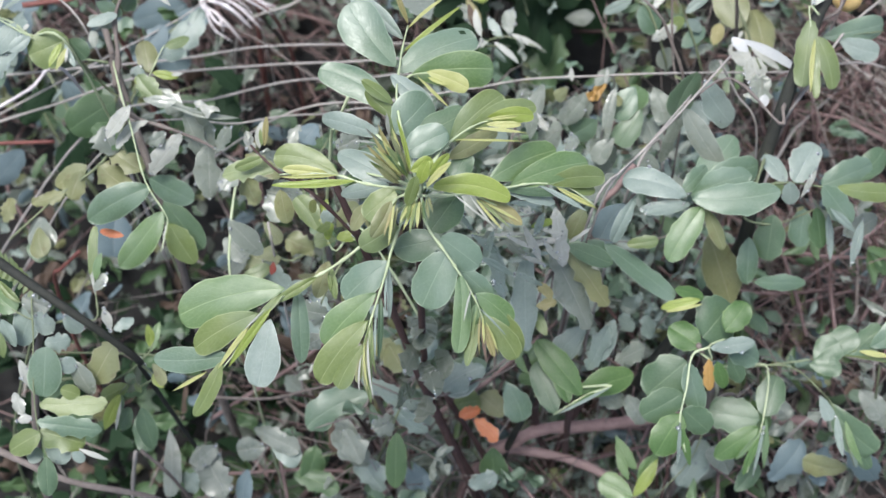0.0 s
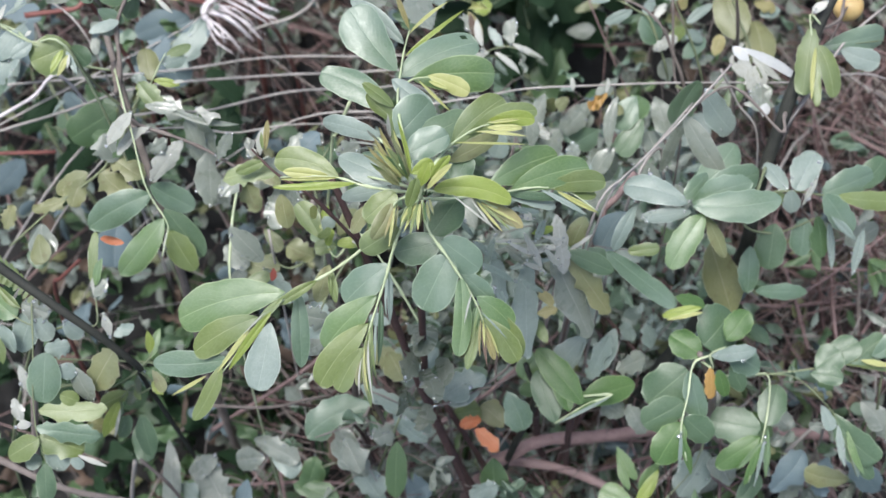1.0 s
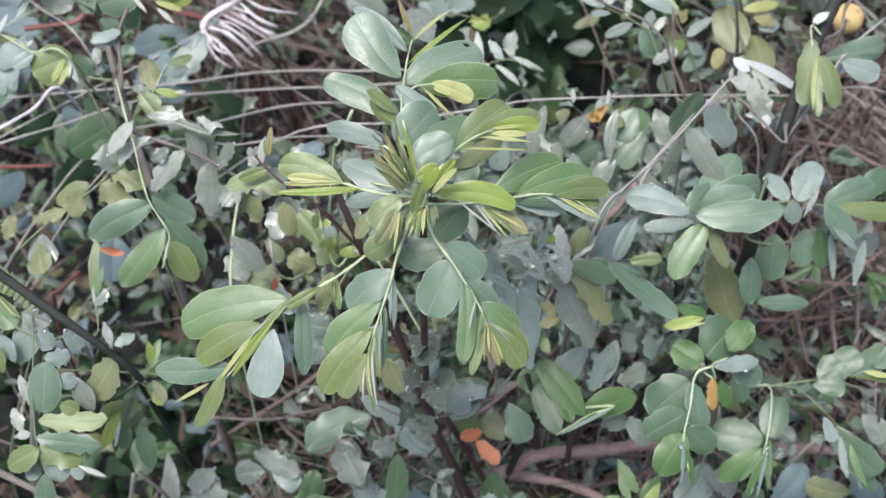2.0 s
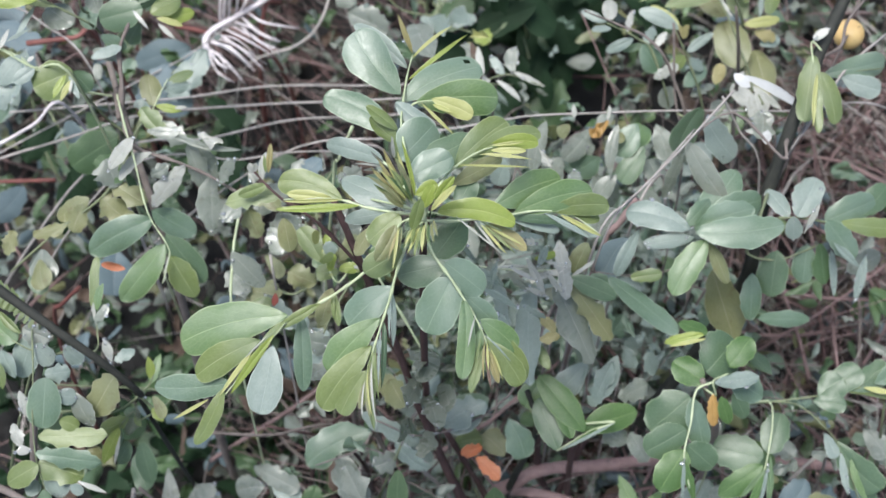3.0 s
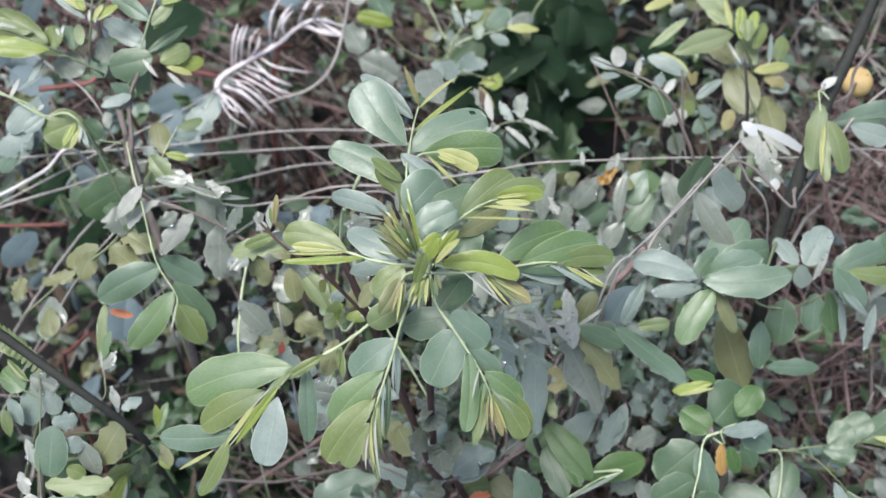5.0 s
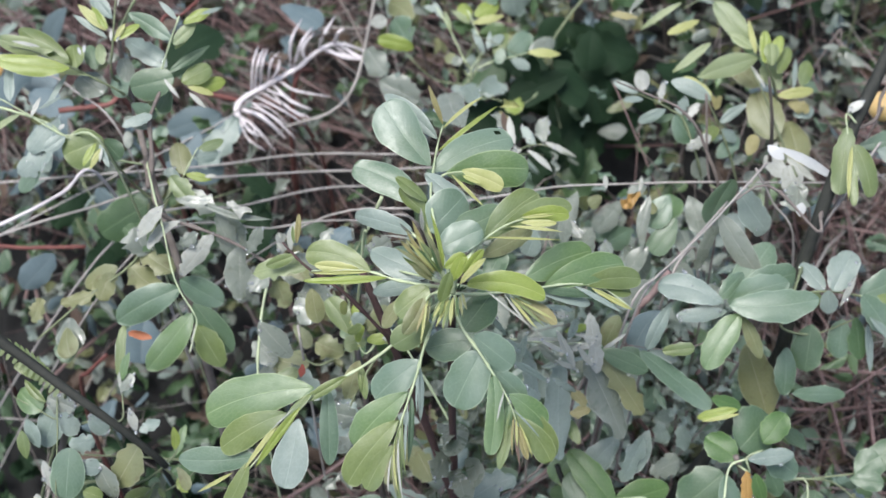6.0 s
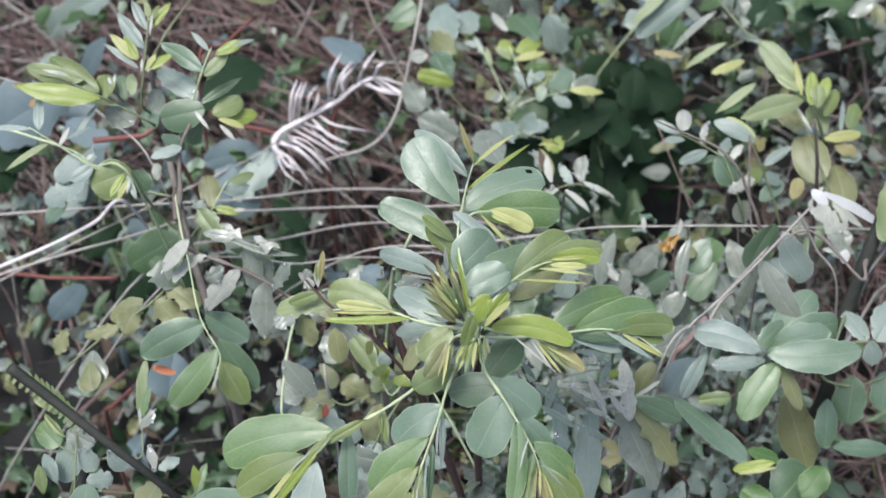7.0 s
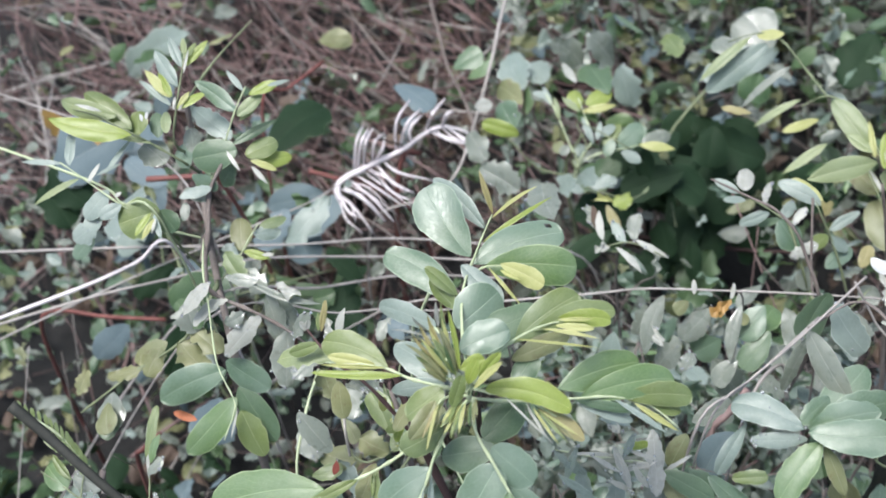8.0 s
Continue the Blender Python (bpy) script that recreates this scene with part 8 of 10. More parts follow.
frond_barb(root, [(-0.2175, 0.8599, 0.2587), (-0.1947, 0.8457, 0.2598), (-0.1709, 0.8314, 0.2477)], 0.0012)
frond_barb(root, [(-0.2138, 0.8636, 0.2600), (-0.1851, 0.8366, 0.2673), (-0.1647, 0.8267, 0.2523)], 0.0014)
frond_barb(root, [(-0.2096, 0.8688, 0.2621), (-0.1829, 0.8456, 0.2686), (-0.1570, 0.8374, 0.2557)], 0.0014)
frond_barb(root, [(-0.2043, 0.8732, 0.2634), (-0.1808, 0.8542, 0.2688), (-0.1519, 0.8410, 0.2544)], 0.0012)
frond_barb(root, [(-0.1980, 0.8768, 0.2641), (-0.1729, 0.8513, 0.2656), (-0.1548, 0.8483, 0.2572)], 0.0016)
frond_barb(root, [(-0.1917, 0.8804, 0.2647), (-0.1706, 0.8601, 0.2672), (-0.1534, 0.8525, 0.2570)], 0.0016)
frond_barb(root, [(-0.1859, 0.8839, 0.2654), (-0.1651, 0.8672, 0.2727), (-0.1399, 0.8654, 0.2647)], 0.0012)
frond_barb(root, [(-0.1406, 0.9178, 0.2749), (-0.1226, 0.8978, 0.2839), (-0.1005, 0.8959, 0.2744)], 0.0014)
frond_barb(root, [(-0.1353, 0.9204, 0.2752), (-0.1148, 0.9047, 0.2839), (-0.0985, 0.9026, 0.2755)], 0.0016)
frond_barb(root, [(-0.1449, 0.9154, 0.2744), (-0.1249, 0.8975, 0.2818), (-0.1114, 0.9005, 0.2764)], 0.0016)
frond_barb(root, [(-0.1299, 0.9210, 0.2744), (-0.1099, 0.9035, 0.2770), (-0.0944, 0.8984, 0.2688)], 0.0016)
frond_barb(root, [(-0.2175, 0.8538, 0.2552), (-0.2039, 0.8391, 0.2675), (-0.1948, 0.8454, 0.2628)], 0.0012)
frond_barb(root, [(-0.2243, 0.8483, 0.2536), (-0.2179, 0.8334, 0.2521), (-0.2096, 0.8256, 0.2447)], 0.0012)
frond_barb(root, [(-0.2222, 0.8551, 0.2570), (-0.1998, 0.8368, 0.2688), (-0.1860, 0.8305, 0.2561)], 0.0013)
frond_barb(root, [(-0.2012, 0.8755, 0.2640), (-0.1798, 0.8603, 0.2713), (-0.1612, 0.8545, 0.2614)], 0.0012)
frond_barb(root, [(-0.2159, 0.8615, 0.2593), (-0.1972, 0.8501, 0.2637), (-0.1805, 0.8422, 0.2546)], 0.0014)
frond_barb(root, [(-0.2243, 0.8530, 0.2563), (-0.2114, 0.8310, 0.2590), (-0.2015, 0.8286, 0.2514)], 0.0016)
frond_barb(root, [(-0.2117, 0.8705, 0.2635), (-0.2069, 0.8797, 0.2961), (-0.2015, 0.9034, 0.2988)], 0.0016)
frond_barb(root, [(-0.2033, 0.8752, 0.2643), (-0.1992, 0.8771, 0.2967), (-0.1960, 0.9008, 0.2978)], 0.0017)
frond_barb(root, [(-0.1959, 0.8799, 0.2654), (-0.1877, 0.8827, 0.2940), (-0.1848, 0.9032, 0.2949)], 0.0012)
frond_barb(root, [(-0.1748, 0.8938, 0.2686), (-0.1691, 0.8991, 0.3030), (-0.1668, 0.9281, 0.3072)], 0.0017)
frond_barb(root, [(-0.1726, 0.8950, 0.2688), (-0.1621, 0.8988, 0.3034), (-0.1538, 0.9187, 0.3018)], 0.0014)
frond_barb(root, [(-0.1492, 0.9144, 0.2748), (-0.1422, 0.9135, 0.3023), (-0.1330, 0.9321, 0.3017)], 0.0012)
frond_barb(root, [(-0.2085, 0.8727, 0.2641), (-0.2029, 0.8754, 0.2963), (-0.1975, 0.8952, 0.2954)], 0.0014)
frond_barb(root, [(-0.1938, 0.8811, 0.2656), (-0.1873, 0.8833, 0.2849), (-0.1865, 0.8994, 0.2870)], 0.0012)
frond_barb(root, [(-0.1353, 0.9213, 0.2757), (-0.1283, 0.9129, 0.3021), (-0.1218, 0.9182, 0.2926)], 0.0017)
frond_barb(root, [(-0.1609, 0.9030, 0.2709), (-0.1606, 0.9095, 0.2882), (-0.1558, 0.9229, 0.2904)], 0.0016)
stalk("twig", [(-0.191, 0.884, 0.266), (-0.179, 0.898, 0.171), (-0.167, 0.914, 0.103), (-0.164, 0.918, -0.012)], 0.002, 0.003, "twig", "grey forked twig propping a frond", "twig", "grey twigs")

root = plant("broadleaf_weed", (-0.320, 0.720, 0.000), "broad slate-blue leaved weed in the shade", "weed")
stem(root, [(-0.320, 0.720, -0.012), (-0.320, 0.720, 0.150), (-0.331, 0.701, 0.287)], 0.004, 0.003, "twig")
f = leaf(root, [(-0.3147, 0.7045, 0.0378), (-0.3033, 0.7681, 0.1666), (-0.2869, 0.8048, 0.2107), (-0.2642, 0.8273, 0.2351), (-0.2399, 0.8415, 0.2431)], 0.0016, "stalk")
leaflet(f, "oval", "slate", (-0.2187, 0.8519, 0.2489), (-0.2654, 0.8243, 0.2264), 0.0348, 10)
leaflet(f, "oval", "slate", (-0.2416, 0.8607, 0.2426), (-0.2967, 0.8524, 0.2266), 0.0318, -14)
leaflet(f, "round", "slate", (-0.2681, 0.8439, 0.2215), (-0.2534, 0.8139, 0.1926), 0.0386, 12)
f = leaf(root, [(-0.3147, 0.7045, 0.0378), (-0.3531, 0.7344, 0.1475), (-0.3753, 0.7605, 0.2088), (-0.3886, 0.8105, 0.2492)], 0.0016, "stalk")
leaflet(f, "oval", "slate", (-0.3861, 0.8482, 0.2766), (-0.4135, 0.7851, 0.2335), 0.0384, 10)
leaflet(f, "oval", "silver", (-0.3944, 0.8043, 0.2687), (-0.4140, 0.7697, 0.2466), 0.0274, -14)
leaflet(f, "round", "slate", (-0.3972, 0.8615, 0.2785), (-0.4270, 0.8909, 0.2841), 0.0429, 8)
leaflet(f, "round", "mid", (-0.3105, 0.7845, 0.2096), (-0.3657, 0.7577, 0.1830), 0.0544, 6)
f = leaf(root, [(-0.3288, 0.6955, 0.2951), (-0.3388, 0.6998, 0.2975)], 0.001, "stalk")
leaflet(f, "oval", "slate", (-0.3463, 0.6407, 0.3372), (-0.3769, 0.6232, 0.3106), 0.0243, -18, worn=0.12)
leaflet(f, "round", "deep", (-0.2567, 0.6443, 0.4061), (-0.2964, 0.6316, 0.3833), 0.0319, -4, worn=0.1)
lf(f, "crumple", "silver", (-0.2048, 0.7784, 0.3443), (-0.2368, 0.7391, 0.3231), 0.0297, 0)
lf(f, "obovate", "slate", (-0.2839, 0.6260, 0.2570), (-0.2859, 0.5909, 0.2388), 0.0435, -19)
lf(f, "crumple", "slate", (-0.3480, 0.7798, 0.3465), (-0.3898, 0.8015, 0.3507), 0.0248, 2)
lf(f, "crumple", "silver", (-0.3455, 0.7405, 0.3938), (-0.3435, 0.6632, 0.4219), 0.0239, 18)
lf(f, "crumple", "slate", (-0.2390, 0.7662, 0.3401), (-0.2635, 0.7358, 0.3234), 0.0297, 1)
f = leaf(root, [(-0.3252, 0.7113, 0.2121), (-0.3577, 0.7652, 0.2660), (-0.3902, 0.8191, 0.2850), (-0.4015, 0.8352, 0.2973)], 0.001, "stalk")
lf(f, "crumple", "slate", (-0.4107, 0.8600, 0.3154), (-0.4795, 0.8248, 0.2952), 0.0644, -21)
lf(f, "crumple", "dark", (-0.4838, 0.8269, 0.3007), (-0.4498, 0.8073, 0.2706), 0.0420, -9)
lf(f, "crumple", "dark", (-0.4930, 0.8095, 0.2903), (-0.4638, 0.7879, 0.2607), 0.0383, -18)
lf(f, "crumple", "silver", (-0.3917, 0.9918, 0.3093), (-0.4833, 1.0195, 0.2180), 0.0415, -1)
lf(f, "obovate", "slate", (-0.3888, 0.9372, 0.3085), (-0.4236, 0.9370, 0.2539), 0.0233, -3)
# near-black tone stands in for the shade on this green leaf
lf(f, "obovate", "dark", (-0.2923, 0.8727, 0.2790), (-0.2471, 0.9317, 0.2823), 0.0545, -11)
lf(f, "crumple", "amber", (-0.4638, 0.8573, 0.3234), (-0.4313, 0.8515, 0.3203), 0.0224, 22)
lf(f, "crumple", "deep", (-0.4349, 0.9499, 0.3121), (-0.4237, 1.0104, 0.2603), 0.0208, 3)
lf(f, "crumple", "amber", (-0.5107, 0.8918, 0.3048), (-0.4902, 0.8856, 0.2553), 0.0207, 1)

# deep shade over this weed is put into its near-black leaf tone
root = plant("broadleaf_weed", (0.060, 0.980, 0.000), "broad leaved weed coloured near-black green for deep shade", "weed")
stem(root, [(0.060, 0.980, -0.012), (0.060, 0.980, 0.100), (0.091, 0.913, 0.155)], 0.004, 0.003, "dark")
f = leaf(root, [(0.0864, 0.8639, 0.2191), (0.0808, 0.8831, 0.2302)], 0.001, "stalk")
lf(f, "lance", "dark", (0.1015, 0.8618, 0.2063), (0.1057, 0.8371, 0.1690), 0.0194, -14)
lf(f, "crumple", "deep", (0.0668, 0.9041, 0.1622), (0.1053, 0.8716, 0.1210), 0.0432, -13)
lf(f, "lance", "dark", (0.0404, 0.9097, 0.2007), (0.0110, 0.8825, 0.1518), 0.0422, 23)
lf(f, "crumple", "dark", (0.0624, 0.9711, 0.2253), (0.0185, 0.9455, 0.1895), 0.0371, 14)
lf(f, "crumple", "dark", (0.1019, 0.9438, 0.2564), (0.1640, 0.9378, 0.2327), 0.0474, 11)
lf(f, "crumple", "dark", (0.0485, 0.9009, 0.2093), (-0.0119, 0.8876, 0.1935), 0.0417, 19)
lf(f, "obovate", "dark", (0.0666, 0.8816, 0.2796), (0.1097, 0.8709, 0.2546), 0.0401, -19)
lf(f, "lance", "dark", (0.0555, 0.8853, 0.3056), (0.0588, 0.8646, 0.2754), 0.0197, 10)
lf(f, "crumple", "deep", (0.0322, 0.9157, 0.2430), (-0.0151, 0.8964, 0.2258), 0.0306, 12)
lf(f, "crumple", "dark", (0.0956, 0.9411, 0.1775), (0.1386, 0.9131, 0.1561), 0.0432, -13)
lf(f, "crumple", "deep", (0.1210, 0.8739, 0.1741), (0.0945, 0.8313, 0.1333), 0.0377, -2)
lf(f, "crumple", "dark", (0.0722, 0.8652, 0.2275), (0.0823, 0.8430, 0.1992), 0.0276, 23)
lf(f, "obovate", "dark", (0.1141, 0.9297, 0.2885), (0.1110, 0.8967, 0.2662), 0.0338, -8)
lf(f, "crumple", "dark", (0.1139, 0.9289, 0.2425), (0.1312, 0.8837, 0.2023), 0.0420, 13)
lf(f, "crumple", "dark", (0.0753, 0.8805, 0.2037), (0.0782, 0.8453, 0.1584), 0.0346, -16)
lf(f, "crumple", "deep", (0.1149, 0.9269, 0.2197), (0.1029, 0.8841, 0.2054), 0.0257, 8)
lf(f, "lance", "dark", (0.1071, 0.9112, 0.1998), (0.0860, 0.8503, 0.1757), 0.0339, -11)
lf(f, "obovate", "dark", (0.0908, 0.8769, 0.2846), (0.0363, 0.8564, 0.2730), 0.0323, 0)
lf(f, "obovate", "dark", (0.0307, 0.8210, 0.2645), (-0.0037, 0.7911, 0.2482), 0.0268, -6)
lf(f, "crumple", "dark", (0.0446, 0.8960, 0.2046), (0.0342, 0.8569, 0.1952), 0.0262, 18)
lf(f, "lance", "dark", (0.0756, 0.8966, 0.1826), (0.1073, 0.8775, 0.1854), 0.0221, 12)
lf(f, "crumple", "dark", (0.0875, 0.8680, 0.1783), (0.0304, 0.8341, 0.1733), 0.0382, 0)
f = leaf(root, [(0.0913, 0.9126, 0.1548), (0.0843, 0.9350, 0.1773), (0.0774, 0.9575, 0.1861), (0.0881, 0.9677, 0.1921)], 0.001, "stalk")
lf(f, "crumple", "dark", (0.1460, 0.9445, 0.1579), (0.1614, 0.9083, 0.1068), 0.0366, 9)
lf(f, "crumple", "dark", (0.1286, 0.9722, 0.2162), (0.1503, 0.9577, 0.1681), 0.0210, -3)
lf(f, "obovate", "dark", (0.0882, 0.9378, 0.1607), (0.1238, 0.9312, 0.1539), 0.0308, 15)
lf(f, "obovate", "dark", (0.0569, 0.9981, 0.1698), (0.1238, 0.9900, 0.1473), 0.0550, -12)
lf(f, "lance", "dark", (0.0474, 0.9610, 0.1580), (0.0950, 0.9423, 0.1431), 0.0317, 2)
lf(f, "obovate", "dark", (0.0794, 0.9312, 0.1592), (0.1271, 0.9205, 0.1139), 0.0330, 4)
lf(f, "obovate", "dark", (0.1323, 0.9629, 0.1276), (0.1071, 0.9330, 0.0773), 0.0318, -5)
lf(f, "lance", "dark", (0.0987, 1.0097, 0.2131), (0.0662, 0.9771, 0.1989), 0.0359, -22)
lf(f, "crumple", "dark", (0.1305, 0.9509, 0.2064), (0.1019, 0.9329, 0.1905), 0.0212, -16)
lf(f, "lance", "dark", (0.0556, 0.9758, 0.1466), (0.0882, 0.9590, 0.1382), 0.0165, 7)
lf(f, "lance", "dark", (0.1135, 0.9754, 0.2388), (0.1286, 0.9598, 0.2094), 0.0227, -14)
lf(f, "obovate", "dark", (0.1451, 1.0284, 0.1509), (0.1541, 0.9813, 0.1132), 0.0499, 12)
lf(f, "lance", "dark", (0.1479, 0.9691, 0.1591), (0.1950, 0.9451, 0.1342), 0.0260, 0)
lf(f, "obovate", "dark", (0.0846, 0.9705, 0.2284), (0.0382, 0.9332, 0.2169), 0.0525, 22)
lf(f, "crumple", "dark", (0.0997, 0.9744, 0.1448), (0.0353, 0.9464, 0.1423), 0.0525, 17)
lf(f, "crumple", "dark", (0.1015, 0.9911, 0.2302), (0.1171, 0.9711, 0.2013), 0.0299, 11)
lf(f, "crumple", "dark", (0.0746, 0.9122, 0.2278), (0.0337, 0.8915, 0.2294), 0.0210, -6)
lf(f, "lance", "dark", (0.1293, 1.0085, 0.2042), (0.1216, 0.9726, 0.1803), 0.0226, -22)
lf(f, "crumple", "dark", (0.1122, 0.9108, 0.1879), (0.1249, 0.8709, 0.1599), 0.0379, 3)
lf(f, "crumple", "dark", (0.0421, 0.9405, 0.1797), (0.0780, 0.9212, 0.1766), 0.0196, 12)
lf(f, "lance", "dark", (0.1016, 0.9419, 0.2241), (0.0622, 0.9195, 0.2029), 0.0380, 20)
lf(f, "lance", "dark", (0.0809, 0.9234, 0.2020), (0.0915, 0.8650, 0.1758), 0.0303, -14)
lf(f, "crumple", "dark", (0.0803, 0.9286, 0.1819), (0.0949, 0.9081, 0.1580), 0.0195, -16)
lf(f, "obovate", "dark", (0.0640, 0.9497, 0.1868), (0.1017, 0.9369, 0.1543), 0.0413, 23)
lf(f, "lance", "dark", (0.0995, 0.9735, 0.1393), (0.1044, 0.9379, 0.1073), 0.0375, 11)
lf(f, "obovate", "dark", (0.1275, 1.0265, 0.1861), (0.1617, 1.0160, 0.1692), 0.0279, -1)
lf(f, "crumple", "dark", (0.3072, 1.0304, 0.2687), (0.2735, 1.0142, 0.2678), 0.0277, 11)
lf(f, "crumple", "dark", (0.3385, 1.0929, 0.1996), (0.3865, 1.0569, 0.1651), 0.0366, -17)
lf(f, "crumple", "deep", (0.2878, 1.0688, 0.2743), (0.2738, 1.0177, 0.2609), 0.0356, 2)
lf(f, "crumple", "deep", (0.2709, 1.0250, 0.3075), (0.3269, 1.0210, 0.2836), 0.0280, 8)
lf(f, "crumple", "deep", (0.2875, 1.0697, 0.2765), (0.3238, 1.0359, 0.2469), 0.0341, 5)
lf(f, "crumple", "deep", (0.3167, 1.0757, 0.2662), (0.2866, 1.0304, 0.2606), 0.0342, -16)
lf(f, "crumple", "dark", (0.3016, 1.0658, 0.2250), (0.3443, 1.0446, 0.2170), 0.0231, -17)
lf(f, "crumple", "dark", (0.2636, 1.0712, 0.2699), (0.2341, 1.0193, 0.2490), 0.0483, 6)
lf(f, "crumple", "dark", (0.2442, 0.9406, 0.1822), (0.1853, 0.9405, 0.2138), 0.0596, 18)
lf(f, "obovate", "slate", (-0.1932, 0.9848, 0.2586), (-0.1506, 0.9553, 0.2609), 0.0277, -24)
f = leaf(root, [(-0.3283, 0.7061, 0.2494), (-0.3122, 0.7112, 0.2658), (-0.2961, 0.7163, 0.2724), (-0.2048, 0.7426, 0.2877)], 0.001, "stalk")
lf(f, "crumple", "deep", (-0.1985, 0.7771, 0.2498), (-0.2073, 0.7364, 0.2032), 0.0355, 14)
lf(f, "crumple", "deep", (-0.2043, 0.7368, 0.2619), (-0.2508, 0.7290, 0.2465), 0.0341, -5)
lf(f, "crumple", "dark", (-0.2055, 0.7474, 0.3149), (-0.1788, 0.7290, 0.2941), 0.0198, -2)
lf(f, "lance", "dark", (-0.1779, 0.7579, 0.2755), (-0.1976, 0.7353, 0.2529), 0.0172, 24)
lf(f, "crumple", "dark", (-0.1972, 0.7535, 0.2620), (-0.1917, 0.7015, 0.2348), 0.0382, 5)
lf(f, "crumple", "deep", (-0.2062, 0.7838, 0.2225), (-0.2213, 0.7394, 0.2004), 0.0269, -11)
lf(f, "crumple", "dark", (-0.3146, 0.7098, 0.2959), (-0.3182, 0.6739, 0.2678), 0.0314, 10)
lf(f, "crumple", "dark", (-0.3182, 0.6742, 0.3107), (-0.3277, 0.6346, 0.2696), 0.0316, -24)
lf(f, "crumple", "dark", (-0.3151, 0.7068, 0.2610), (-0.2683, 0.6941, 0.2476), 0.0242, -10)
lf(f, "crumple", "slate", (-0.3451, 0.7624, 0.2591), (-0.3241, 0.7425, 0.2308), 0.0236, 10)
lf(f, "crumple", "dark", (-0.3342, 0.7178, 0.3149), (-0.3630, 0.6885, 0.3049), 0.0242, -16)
f = leaf(root, [(0.0913, 0.9126, 0.1548), (0.0815, 0.9040, 0.2467), (0.0717, 0.8954, 0.3025), (0.1200, 0.9505, 0.3356), (0.1652, 0.9714, 0.3454)], 0.0015, "stalk")
lf(f, "crumple", "silver", (0.1652, 0.9714, 0.3454), (0.1002, 0.9486, 0.3276), 0.0334, -22)
lf(f, "obovate", "grey", (0.1600, 0.9705, 0.3461), (0.1336, 0.9999, 0.3586), 0.0466, -8)
lf(f, "obovate", "deep", (0.1506, 0.9523, 0.3352), (0.1419, 0.9330, 0.3180), 0.0366, -19)

root = plant("weed", (0.000, 0.860, 0.000), "small bushy weed with yellow-green leaves", "weed")
stem(root, [(0.000, 0.860, -0.012), (0.000, 0.860, 0.150), (-0.014, 0.863, 0.289), (0.001, 0.867, 0.339)], 0.002, 0.0012, "stalk")
f = leaf(root, [(-0.0061, 0.8652, 0.3161), (-0.0031, 0.8475, 0.3319), (-0.0002, 0.8299, 0.3377), (0.0063, 0.8466, 0.3486), (-0.0020, 0.8621, 0.3602), (0.0431, 0.8478, 0.3457)], 0.0008, "stalk")
lf(f, "crumple", "silver", (0.0300, 0.9194, 0.3717), (0.0419, 0.9046, 0.3353), 0.0290, 24)
lf(f, "crumple", "grey", (-0.0013, 0.9460, 0.3819), (0.0218, 0.9476, 0.3442), 0.0310, -18)
lf(f, "crumple", "grey", (-0.0310, 0.9368, 0.3793), (-0.0057, 0.9427, 0.3451), 0.0295, -0)
lf(f, "crumple", "leafy", (0.0793, 0.9282, 0.3757), (0.0650, 0.9549, 0.3737), 0.0201, -12)
lf(f, "obovate", "mid", (0.0212, 0.9029, 0.3526), (-0.0005, 0.9406, 0.3476), 0.0294, 20)
lf(f, "lance", "pale", (-0.0064, 0.9006, 0.3669), (-0.0213, 0.9258, 0.3653), 0.0079, -4)
f = leaf(root, [(-0.0087, 0.8643, 0.3069), (-0.0028, 0.8382, 0.3194), (-0.0354, 0.8395, 0.3236), (-0.0614, 0.8578, 0.3389)], 0.0008, "stalk")
lf(f, "oblong", "young", (-0.0536, 0.8618, 0.3409), (-0.0861, 0.8683, 0.3452), 0.0146, -23)
lf(f, "crumple", "blue", (-0.0568, 0.8652, 0.3443), (-0.0720, 0.8843, 0.3549), 0.0251, -24)
lf(f, "crumple", "silver", (-0.0551, 0.9120, 0.3422), (-0.0708, 0.9564, 0.3408), 0.0283, -9)
lf(f, "crumple", "silver", (-0.0356, 0.9264, 0.3387), (-0.0592, 0.9627, 0.3211), 0.0300, -1)
lf(f, "obovate", "olive", (-0.0538, 0.8941, 0.3433), (-0.0780, 0.9157, 0.3407), 0.0227, -10)
lf(f, "lance", "pale", (-0.0773, 0.8782, 0.3599), (-0.0926, 0.8715, 0.3622), 0.0132, -9)
lf(f, "crumple", "grey", (-0.0846, 0.8318, 0.3299), (-0.0486, 0.8143, 0.3225), 0.0270, 22)
lf(f, "crumple", "grey", (-0.0958, 0.8550, 0.3479), (-0.0793, 0.8322, 0.3375), 0.0270, 22)
lf(f, "obovate", "mid", (-0.1131, 0.8980, 0.3802), (-0.0889, 0.9112, 0.3890), 0.0238, -20)
f = leaf(root, [(-0.0105, 0.8622, 0.2542), (-0.0049, 0.8495, 0.2960), (-0.0010, 0.8594, 0.3147), (0.0095, 0.8679, 0.3317), (0.0016, 0.8839, 0.3434), (-0.0051, 0.8966, 0.3528)], 0.0009, "paler")
leaflet(f, "oval", "young", (-0.0056, 0.8875, 0.3466), (-0.0105, 0.9039, 0.3535), 0.0151, 8)
leaflet(f, "oval", "young", (0.0012, 0.8922, 0.3492), (0.0227, 0.9079, 0.3507), 0.0161, -8)
leaflet(f, "lance", "yellow", (-0.0005, 0.8830, 0.3504), (0.0282, 0.8903, 0.3527), 0.0080, 6, fold=0.3)
